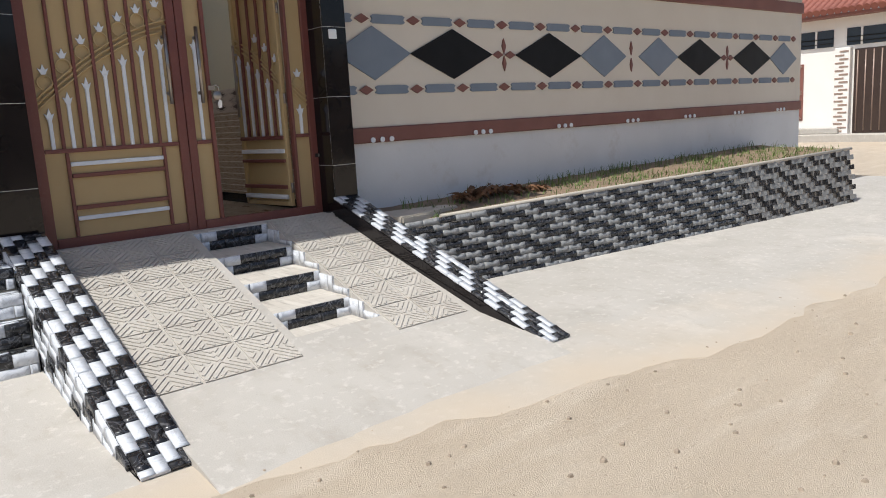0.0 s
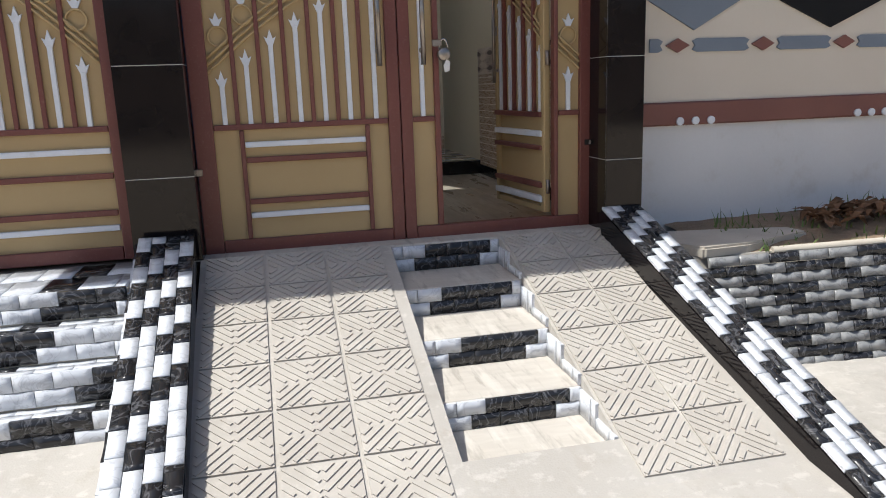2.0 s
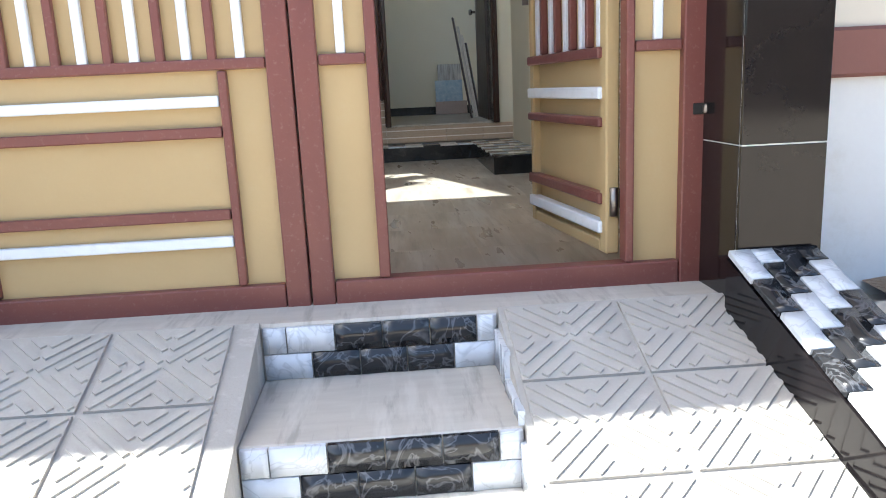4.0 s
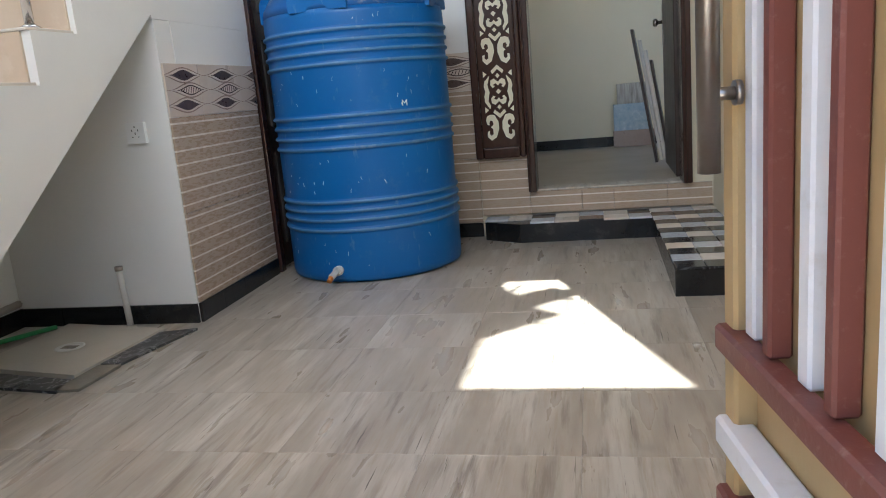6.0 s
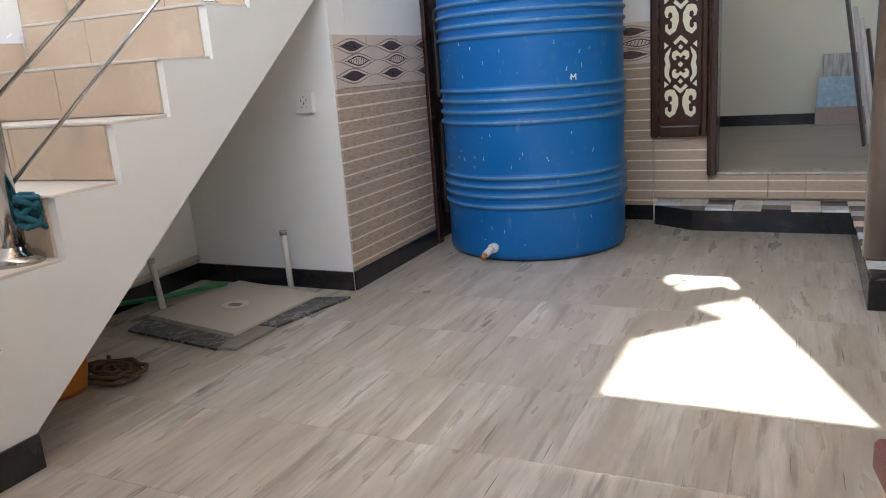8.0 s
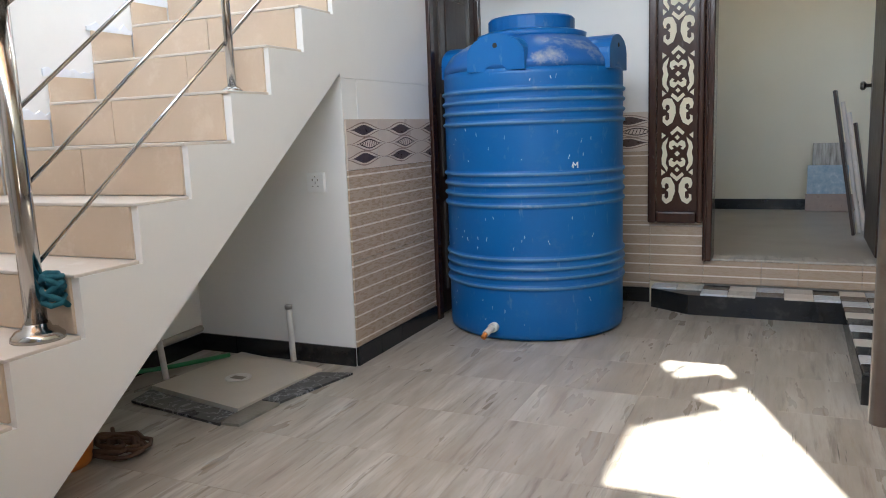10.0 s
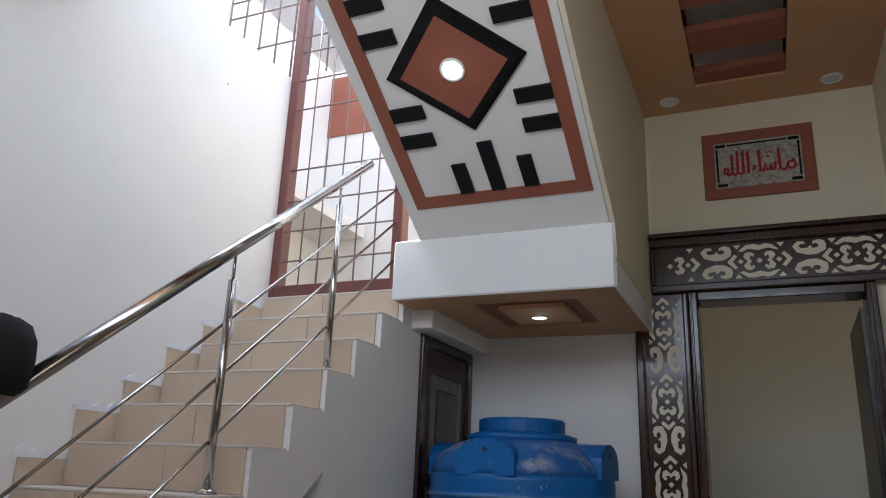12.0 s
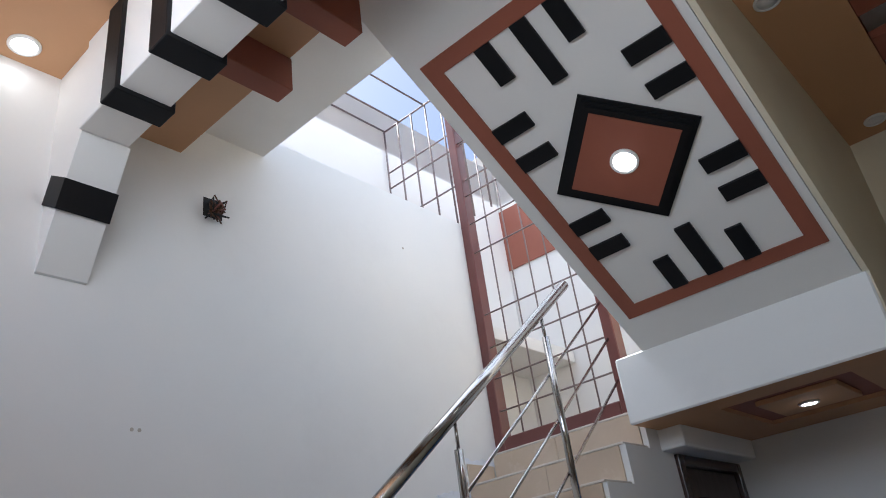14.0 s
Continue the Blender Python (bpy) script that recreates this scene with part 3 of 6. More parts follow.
def lay_stamped():
    w = 0.284
    me = stamp_mesh(w)
    ang = math.atan(0.345)
    d = Vector((0, -math.cos(ang), -math.sin(ang)))
    rot = Matrix((Vector((1, 0, 0)), -d, Vector((0, -math.sin(ang), math.cos(ang))))).transposed().to_4x4()
    for col, rows in ((0.945 + w / 2, 6), (0.945 + 1.5 * w + 0.010, 6), (0.945 + 2.5 * w + 0.020, 6), (2.485 + w / 2, 6), (2.485 + 1.5 * w + 0.008, 6)):
        for r in range(rows):
            p = Vector((col, -0.185, ramp_z(-0.185) + 0.004)) + d * (0.004 + (r + 0.5) * (w + 0.003))
            o = new("stamped_tile", me)
            o.parent = RAMP
            o.matrix_basis = Matrix.Translation(p) @ rot


lay_stamped()


def build_side_steps():
    """Four tiled steps up to the small gate."""
    t = thing("entrance_steps", "four steps faced with black and white wave tiles", "steps", kind="structure")
    ys = [-0.97, -0.87, -0.77, -0.64]
    zs = [-0.345, -0.195, -0.055, 0.078]
    prev = -0.50
    for k in range(4):
        part("step", B(-0.75, 0.655, ys[k], 0.02, prev - 0.02, zs[k] - 0.014, bevel=0.003), GROUT, t)
        lay_tiles(t, (-0.75, ys[k] - 0.002, prev + 0.005), (1, 0, 0), (0, 0, 1), 1.40, zs[k] - prev - 0.008, 0.15, (zs[k] - prev - 0.008) / 2, lambda i, j, k=k: (i * 2 + j * 3 + k) % 5 in (0, 1, 3))
        yb = ys[k + 1] if k < 3 else -0.16
        lay_tiles(t, (-0.75, ys[k] + 0.002, zs[k] - 0.014), (1, 0, 0), (0, 1, 0), 1.40, yb - ys[k], 0.15, (yb - ys[k]) / 2, lambda i, j, k=k: (i * 3 + j + k) % 4 != 0)
        prev = zs[k]


build_side_steps()


def build_step_apron():
    """Cement fillet sloping from the foot of the steps down to the road."""
    bm = bmesh.new()
    prof = [(-0.4, -0.9), (-0.4, -0.47), (-1.0, -0.475), (-1.35, -0.535), (-1.72, -0.592), (-2.35, -0.632), (-2.62, -0.66), (-2.62, -0.9)]
    prism(bm, prof, lambda u, v, d: (d, u, v), -2.5, 0.70)
    structure("step_apron", "pale cement slope at the foot of the steps", bm, CONC)


build_step_apron()


# ---- boundary wall with its painted and raised ornament ----
WY = 0.063
WX0, WX1, WTOP = 3.20, 11.8, 2.55


def build_wall():
    t = thing("wall_front", "cream boundary wall with maroon bands and raised diamonds", "wall", kind="structure")
    part("plaster", B(WX0, WX1, WY, WY + 0.2, 0.70, WTOP, bevel=0.006), CREAM, t)
    part("plinth", B(WX0, WX1, WY + 0.004, WY + 0.2, -0.75, 0.592, bevel=0.0), LOWWHITE, t, "weathered white lower wall")
    part("band", B(WX0, WX1 + 0.01, WY - 0.028, WY + 0.2, 0.592, 0.728, bevel=0.01), MAROON, t, "projecting maroon band")
    part("top_band", B(WX0, WX1 + 0.01, WY - 0.028, WY + 0.2, 2.03, 2.19, bevel=0.01), MAROON, t, "projecting maroon band")
    f = xz(WY)
    for zb in (1.655, 1.05):
        x = 3.47
        step = 0.5625
        c = 3.648
        edges = [3.47]
        while c < WX1 - 0.1:
            bm = bmesh.new()
            prism(bm, [(c - 0.075, zb), (c, zb - 0.04), (c + 0.075, zb), (c, zb + 0.04)], f, -0.016, 0.01)
            part("lozenge", bm, MAROON, t)
            x0, x1 = edges[-1], c - 0.125
            if x1 - x0 > 0.03:
                bm = bmesh.new()
                n0 = 0.03 if len(edges) > 1 else 0
                prism(bm, [(x0, zb - 0.038), (x1, zb - 0.038), (x1 + 0.03, zb - 0.024), (x1 + 0.012, zb), (x1 + 0.03, zb + 0.024), (x1, zb + 0.038), (x0, zb + 0.038), (x0 - n0, zb + 0.024), (x0 - n0 * 0.4, zb), (x0 - n0, zb - 0.024)], f, -0.012, 0.01)
                part("blue_strip", bm, GREYBLUE, t)
            edges.append(c + 0.125)
            c += step
    zc, hh = 1.365, 0.23
    unit = 3.965

    def dia(c, w, m):
        bm = bmesh.new()
        prism(bm, [(c - w / 2, zc), (c, zc - hh), (c + w / 2, zc), (c, zc + hh)], f, -0.015, 0.01)
        part("diamond", bm, m, t)

    def petal(c, z, w, h):
        bm = bmesh.new()
        prism(bm, [(c - w / 2, z), (c - w * 0.25, z - h * 0.25), (c, z - h / 2), (c + w * 0.25, z - h * 0.25), (c + w / 2, z), (c + w * 0.25, z + h * 0.25), (c, z + h / 2), (c - w * 0.25, z + h * 0.25)], f, -0.014, 0.01)
        part("petal", bm, MAROON, t)

    s = 0.972
    for base in (5.35, 9.62):
        for sg in (-1, 1):
            dia(base + sg * (0.165 + 0.515), 1.03, BLACKP)
            if not (base > 9 and sg > 0):
                dia(base + sg * (0.165 + 1.03 + 0.405), 0.82, GREYBLUE)
            petal(base + sg * 0.085, zc, 0.15, 0.075)
            petal(base, zc + sg * 0.085, 0.055, 0.15)
    dia(11.22, 0.82, GREYBLUE)
    for sg in (-1, 1):
        petal(7.46, zc + sg * 0.095, 0.05, 0.16)
    for k in range(7):
        for o in (-0.102, 0, 0.102):
            x = 3.766 + 1.226 * k + o
            if x < WX1 - 0.05:
                bm = bmesh.new()
                lathe(bm, [(0.002, -0.014), (0.018, -0.010), (0.024, 0.0), (0.024, 0.012)], seg=10)
                bmesh.ops.rotate(bm, verts=bm.verts[:], matrix=Matrix.Rotation(radians(90), 3, "X"))
                bmesh.ops.translate(bm, verts=bm.verts[:], vec=(x, WY - 0.03, 0.617))
                part("white_stud", bm, GATEW, t)
    # unseen projecting wall top, added to shade part of the bed
    part("coping", B(WX0, WX1 + 0.04, WY - 0.42, WY + 0.25, WTOP, WTOP + 0.10, bevel=0.01), MAROON, t)
    part("end_wall", B(WX1 - 0.2, WX1, WY + 0.2, 9.0, -0.75, WTOP, bevel=0.004), CREAM, t)


build_wall()


def build_planter():
    t = thing("planter_bed", "raised wall bed faced with black and white wave tiles", "planter", kind="structure")
    x0, x1 = 3.30, 10.3
    a, b = Vector((x0, -0.60, -0.055)), Vector((x1, -1.32, 0.07))
    c, d = Vector((x1, -1.40, -0.64)), Vector((x0, -0.80, -0.62))
    bm = bmesh.new()
    inset = Vector((0, 0.035, 0))
    fr = [bm.verts.new(v + inset) for v in (a, b, c, d)]
    bk = [bm.verts.new(v) for v in (Vector((x0, 0.06, -0.055)), Vector((x1, 0.06, 0.07)), Vector((x1, 0.06, -0.7)), Vector((x0, 0.06, -0.7)))]
    for i in range(4):
        j = (i + 1) % 4
        bm.faces.new((fr[i], fr[j], bk[j], bk[i]))
    bm.faces.new(fr[::-1])
    part("body", bm, GROUT, t)
    rim = bmesh.new()
    tube(rim, [a + Vector((0.55, -0.02, 0.012)), a.lerp(b, 0.3) + Vector((0, 0.0, 0.014)), a.lerp(b, 0.6) + Vector((0, 0, 0.01)), b + Vector((0, 0, 0.012))], 0.022, 6)
    part("rim", rim, GROUT, t, "pale mortar rim")
    cap = bmesh.new()
    poly = [(3.27, -0.30), (3.45, -0.62), (3.72, -0.60), (4.02, -0.50), (4.20, -0.45), (4.18, -0.30), (3.8, -0.22), (3.5, -0.15)]
    prism(cap, poly, lambda u, v, z: (u, v, z), -0.06, 0.005)
    bmesh.ops.bevel(cap, geom=cap.edges[:], offset=0.012, segments=2, affect="EDGES")
    part("mortar_cap", cap, GROUT, t, "broken pale mortar cap")
    # soil, uneven
    soil = bmesh.new()
    nx, ny = 80, 8
    g = [[soil.verts.new((x0 + 0.3 + (x1 - x0 - 0.3) * i / nx, 0.06 + (a.lerp(b, i / nx).y + 0.01 - 0.06) * j / ny, a.lerp(b, i / nx).z + 0.004 + 0.05 * (1 - j / ny) + 0.03 * abs(noise.noise((i * 0.35, j * 0.5, 1))) * (j < ny))) for j in range(ny + 1)] for i in range(nx + 1)]
    for i in range(nx):
        for j in range(ny):
            f = soil.faces.new((g[i][j], g[i + 1][j], g[i + 1][j + 1], g[i][j + 1]))
            f.smooth = True
    part("soil", soil, SOIL, t, "dry brown soil")
    return t, a, b, c, d


PLANTER, PA, PB, PC, PD = build_planter()


def grass():
    rnd = random.Random(4)
    bm = bmesh.new()
    for k in range(5200):
        u = rnd.random()
        x = 3.75 + 6.5 * u
        p = PA.lerp(PB, (x - 3.3) / 7.0)
        front = rnd.random() ** 0.8
        y = 0.04 + (p.y + 0.02 - 0.04) * front
        dens = 0.5 + 0.9 * noise.noise((x * 1.3, y * 3, 7))
        if x < 5.6:
            dens -= 0.55 if 4.25 < x else 0.25
        if rnd.random() > max(0.12, dens):
            continue
        h = rnd.uniform(0.03, 0.10) * (1.25 if front < 0.3 else 0.8)
        w = rnd.uniform(0.003, 0.007)
        ang, lean = rnd.uniform(0, 6.28), rnd.uniform(0.01, 0.05)
        z = p.z + 0.045 * (1 - front)
        dx, dy = math.cos(ang), math.sin(ang)
        v = [bm.verts.new(q) for q in ((x - dy * w, y + dx * w, z), (x + dy * w, y - dx * w, z), (x + dx * lean * 0.5 + dy * w * 0.7, y + dy * lean * 0.5 - dx * w * 0.7, z + h * 0.6), (x + dx * lean * 0.5 - dy * w * 0.7, y + dy * lean * 0.5 + dx * w * 0.7, z + h * 0.6), (x + dx * lean * 1.4, y + dy * lean * 1.4, z + h))]
        bm.faces.new(v[:4])
        bm.faces.new((v[3], v[2], v[4]))
    tagged(link("grass", bm, GRASS), "short green grass growing along the wall bed", "grass", kind="stuff")
    # brown scraps added in place of a dog lying on the soil
    bm = bmesh.new()
    for k in range(150):
        x, y = rnd.uniform(4.35, 5.5), rnd.uniform(-0.45, -0.12)
        z = 0.02 + rnd.uniform(0, 0.09) * max(0, 1 - abs(x - 4.8) / 0.7)
        r = rnd.uniform(0.04, 0.10)
        a, tl = rnd.uniform(0, 6.28), rnd.uniform(-0.5, 0.5)
        c, s = math.cos(a), math.sin(a)
        pts = [(-r, 0, 0), (-r * 0.3, r * 0.3, 0.02), (r * 0.4, r * 0.25, 0.025), (r, 0, -0.01), (r * 0.4, -r * 0.25, 0.02), (-r * 0.3, -r * 0.3, 0.015)]
        bm.faces.new([bm.verts.new((x + c * px - s * py, y + s * px + c * py, z + pz + tl * px)) for px, py, pz in pts])
    tagged(link("dry_leaves", bm, DOGBROWN), "heap of curled brown scraps standing in for a lying dog", "leaves", kind="stuff")


grass()


def pebbles():
    """Grit and small stones strewn on the road."""
    rnd = random.Random(21)
    bm = bmesh.new()
    for k in range(1500):
        x, y = rnd.uniform(-2.5, 12), rnd.uniform(-5.6, -2.5)
        r = 0.004 + 0.014 * rnd.random() ** 4
        if rnd.random() < 0.012:
            r = rnd.uniform(0.02, 0.035)
        z = ground_z(x, y) + r * 0.25
        a = rnd.uniform(0, 6.28)
        top = bm.verts.new((x + rnd.uniform(-0.3, 0.3) * r, y, z + r * rnd.uniform(0.5, 0.9)))
        ring_ = [bm.verts.new((x + r * rnd.uniform(0.75, 1.2) * math.cos(a + q * 1.2566), y + r * rnd.uniform(0.7, 1.1) * math.sin(a + q * 1.2566), z - r * 0.3)) for q in range(5)]
        mid = [bm.verts.new(((v.co.x + top.co.x) / 2 + (v.co.x - x) * 0.25, (v.co.y + top.co.y) / 2 + (v.co.y - y) * 0.25, z + r * 0.4)) for v in ring_]
        for q in range(5):
            n = (q + 1) % 5
            bm.faces.new((ring_[q], ring_[n], mid[n], mid[q]))
            bm.faces.new((mid[q], mid[n], top))
    tagged(link("gravel", bm, PEBBLE), "loose grit and small stones on the sandy road", "gravel", kind="stuff")


pebbles()


def planter_tiles():
    """Wave tiles in staggered courses on the sloping front; alternate light and dark, drifting diagonally."""
    w, rows = 0.165, 11
    wm_, bm_ = wave_mesh("tile", w - 0.004, 0.062, TILESHADE, 0.014, 0.009), wave_mesh("tile", w - 0.004, 0.062, TILEB, 0.014, 0.009)
    far = bmesh.new()
    n = int(7.0 / w)
    for j in range(rows):
        for i in range(n):
            u = (i + 0.5 + 0.5 * (j % 2)) * w / 7.0
            if u > 0.995:
                continue
            v = (j + 0.5) / rows
            p = PD.lerp(PA, v).lerp(PC.lerp(PB, v), u)
            x = p.x
            if x < 3.42 and j > 8:
                continue
            ax = (PC.lerp(PB, v) - PD.lerp(PA, v)).normalized()
            up = (PA.lerp(PB, u) - PD.lerp(PC, u))
            hh = up.length / rows
            nz = ax.cross(up.normalized()).normalized()
            ay = nz.cross(ax)
            m = Matrix.Translation(p + nz * 0.002) @ Matrix((ax, ay, nz)).transposed().to_4x4() @ Matrix.Diagonal((1, hh / 0.0655, 1, 1))
            r = rows - 1 - j
            k = (i + (0, 1, 1, 2)[r % 4]) % 3
            me = bm_ if (k == 0 if r % 2 == 0 else k != 0) else wm_
            if i < 27:
                o = new("tile", me)
                o.parent = PLANTER
                o.matrix_basis = m
            else:
                b = bmesh.new()
                b.from_mesh(me)
                b.transform(m)
                mi = 0 if me is wm_ else 1
                idx = [far.verts.new(q.co) for q in b.verts]
                for f in b.faces:
                    nf = far.faces.new([idx[q.index] for q in f.verts])
                    nf.material_index = mi
                b.free()
    o = link("far_tiles", far, [TILESHADE, TILEB], PLANTER)
    tagged(o, kind="stuff")


# ---- gate posts and gates ----
def build_pillar(x0, x1, y0, y1, label):
    t = thing("gate_pillar", label, "pillar", "gate pillars", kind="structure")
    part("core", B(x0 + 0.002, x1 - 0.002, y0 + 0.002, y1 - 0.002, -0.7, 2.7, bevel=0), JOINT, t, "pale tile joints")
    z = -0.62
    cuts = [-0.70, 0.447, 0.99, 1.53, 2.07, 2.7] if x0 > 2 else [-0.70, 0.06, 0.48, 1.01, 1.54, 2.07, 2.7]
    for a, b in zip(cuts, cuts[1:]):
        part("tile", B(x0, x1, y0, y0 + 0.012, a + 0.002, b - 0.002, bevel=0.0012), BLACKT, t)
        part("tile", B(x0, x0 + 0.012, y0 + 0.016, y1, a + 0.0015, b - 0.0015, bevel=0.0012), BLACKT, t)
        part("tile", B(x1 - 0.012, x1, y0 + 0.0135, y1, a + 0.0015, b - 0.0015, bevel=0.0012), BLACKT, t)
    return t


build_pillar(3.065, 3.278, -0.255, 0.24, "glossy black granite-tiled gate pillar")
build_pillar(0.615, 0.932, -0.19, 0.24, "glossy black granite-tiled gate pillar")
build_pillar(-0.75, -0.13, -0.19, 0.24, "glossy black granite-tiled gate pillar")


def switch_plate(x, y, z, parent=None):
    t = thing("bell_switch", "small white bell switch on the black pillar", "switch", at=(0, 0, 0))
    part("plate", B(x - 0.037, x + 0.037, y - 0.009, y, z - 0.037, z + 0.037, bevel=0.004), PLASTICW, t)
    part("button", B(x - 0.012, x + 0.012, y - 0.013, y - 0.009, z - 0.016, z + 0.016, bevel=0.002), PLASTICW, t)


switch_plate(3.15, -0.255, 1.475)

ARCH_C, ARCH_K = 2.0, 0.56


def spear_top(x, c=ARCH_C, z0=1.46, k=ARCH_K, half=1.0):
    """Height of the spear tips, falling away on both sides of the middle."""
    return z0 - k * min(1.2, abs(x - c)) ** 1.6 / half ** 1.6


def spear(parent, x, z0, z1, y, s=1.0):
    bm = bmesh.new()
    box(bm, x - 0.012, x + 0.012, y - 0.018, y, z0, z1, bevel=0.003)
    f = xz(y)
    z = z1
    prism(bm, [(x - 0.012, z - 0.01), (x + 0.012, z - 0.01), (x + 0.03, z + 0.035), (x + 0.014, z + 0.025), (x, z + 0.07), (x - 0.014, z + 0.025), (x - 0.03, z + 0.035)], f, -0.016, -0.002)
    part("spear_bar", bm, GATEW, parent, "white spear-tipped bar")


def crown(parent, x, z, y):
    bm = bmesh.new()
    prism(bm, [(x - 0.012, z), (x + 0.012, z), (x + 0.032, z + 0.04), (x + 0.014, z + 0.03), (x, z + 0.065), (x - 0.014, z + 0.03), (x - 0.032, z + 0.04)], xz(y), -0.016, -0.002)
    part("crown_tip", bm, GATEW, parent)


def ring(parent, x, z, y):
    bm = bmesh.new()
    tube(bm, [(x + 0.046 * math.cos(a), y - 0.012, z + 0.046 * math.sin(a)) for a in [2 * math.pi * k / 22 for k in range(23)]], 0.006, 6, cap=False)
    part("ring", bm, GATEY, parent)


def arcs(parent, x0, x1, y, zf):
    for dz in (0.0, 0.035, 0.07):
        n = 14
        bm = bmesh.new()
        tube(bm, [(x0 + (x1 - x0) * i / n, y - 0.014, zf(x0 + (x1 - x0) * i / n) + dz) for i in range(n + 1)], 0.007, 6)
        part("arc_rod", bm, GATEY, parent)


def gate_field(parent, x0, x1, bars, spears, y, ztop, top=spear_top, low_z=0.70, arcs_on=True, lowpanels=()):
    """Upper field of one leaf: sheet, brown bars, white spears, arcs, rings and crowns."""
    for x in bars:
        part("bar", B(x - 0.011, x + 0.011, y - 0.022, y - 0.001, low_z + 0.002, ztop, bevel=0.003), GATEB, parent)
    for x in spears:
        zt = top(x)
        spear(parent, x, low_z, zt - 0.07, y)
        if zt + 0.36 < ztop + 0.2:
            ring(parent, x, zt + 0.165, y)
            crown(parent, x, zt + 0.215, y)
    if arcs_on:
        arcs(parent, x0, x1, y, lambda x: top(x) + 0.045)


def lower_panel(parent, x0, x1, y, z0=0.133, z1=0.69):
    for zc, m, lb in ((0.608, GATEW, "white rail"), (0.53, GATEB, ""), (0.315, GATEB, ""), (0.242, GATEW, "white rail")):
        part("rail", B(x0 + 0.002, x1 - 0.002, y - 0.024, y - 0.001, zc - 0.014, zc + 0.014, bevel=0.003), m, parent, lb)


GTOP = 2.25


def frame_bar(parent, x0, x1, z0, z1, y0=-0.03, y1=0.03, name="frame_bar"):
    return part(name, B(x0, x1, y0, y1, z0, z1, bevel=0.005, seg=2), GATEB, parent)


def main_left_leaf():
    t = thing("main_gate_leaf", "closed brown and mustard steel gate leaf with white spears", "gate", "main gate leaves", at=(0, 0, 0))
    frame_bar(t, 0.935, 1.03, 0.045, GTOP)
    frame_bar(t, 1.925, 1.988, 0.045, GTOP)
    frame_bar(t, 1.032, 1.923, 0.045, 0.118, y0=-0.029, y1=0.029)
    frame_bar(t, 1.032, 1.923, GTOP - 0.06, GTOP, y0=-0.029, y1=0.029)
    frame_bar(t, 1.032, 1.923, 0.685, 0.713, y0=-0.026, y1=0.02, name="cross_bar")
    frame_bar(t, 1.155, 1.178, 0.12, 0.683, y0=-0.025, y1=0.02)
    frame_bar(t, 1.80, 1.823, 0.12, 0.683, y0=-0.025, y1=0.02)
    part("sheet", B(1.028, 1.927, -0.002, 0.006, 0.11, GTOP - 0.05, bevel=0), GATEY, t, "mustard yellow sheet")
    gate_field(t, 1.03, 1.925, [1.154, 1.282, 1.408, 1.536, 1.664, 1.792], [1.092, 1.218, 1.345, 1.472, 1.60, 1.728, 1.862], -0.003, GTOP - 0.06)
    lower_panel(t, 1.178, 1.80, -0.003)
    handle_pull(t, 1.885, -0.03, 0.98, 1.52)
    for z in (0.48, 1.4):
        part("hinge", B(0.905, 0.96, -0.045, -0.02, z - 0.018, z + 0.018, bevel=0.004), DULLSTEEL, t, "small steel hinge block")
    return t


def handle_pull(parent, x, y, z0, z1, off=0.047, r=0.013):
    bm = bmesh.new()
    tube(bm, [(x, y - off, z0), (x, y - off, z1)], r, 14)
    for z in (z0 + 0.075, z1 - 0.075):
        tube(bm, [(x, y, z), (x, y - off, z)], r * 0.6, 10)
        tube(bm, [(x, y, z), (x, y - 0.006, z)], r * 1.1, 12)
    part("pull_handle", bm, DULLSTEEL, parent, "long scuffed steel pull handle")


main_left_leaf()


def padlock(x, y, z):
    t = thing("padlock", "old steel padlock with a white paper tag on the gate", "padlock")
    bm = bmesh.new()
    lathe(bm, [(0.004, -0.016), (0.03, -0.016), (0.034, -0.01), (0.034, 0.01), (0.03, 0.016), (0.004, 0.016)], seg=18)
    bmesh.ops.rotate(bm, verts=bm.verts[:], matrix=Matrix.Rotation(radians(90), 3, "X"))
    bmesh.ops.translate(bm, verts=bm.verts[:], vec=(x, y, z))
    part("lock_body", bm, DULLSTEEL, t)
    part("shackle", T([(x + 0.022 * math.cos(a), y, z + 0.028 + 0.05 * max(0, math.sin(a))) for a in [math.pi * k / 10 for k in range(11)]], 0.005, 8), STEEL, t)
    bm = bmesh.new()
    prism(bm, [(-0.018, -0.018), (0.0, 0.014), (0.019, 0.0), (0.014, -0.046), (-0.012, -0.052)], lambda u, v, d: (x + 0.01 + u, y - 0.02 + d, z - 0.04 + v), 0, 0.0015)
    part("paper_tag", bm, PAPER, t, "white paper tag")
    part("hasp", B(x - 0.06, x - 0.01, y - 0.005, y + 0.006, z + 0.04, z + 0.075, bevel=0.004), DULLSTEEL, t)


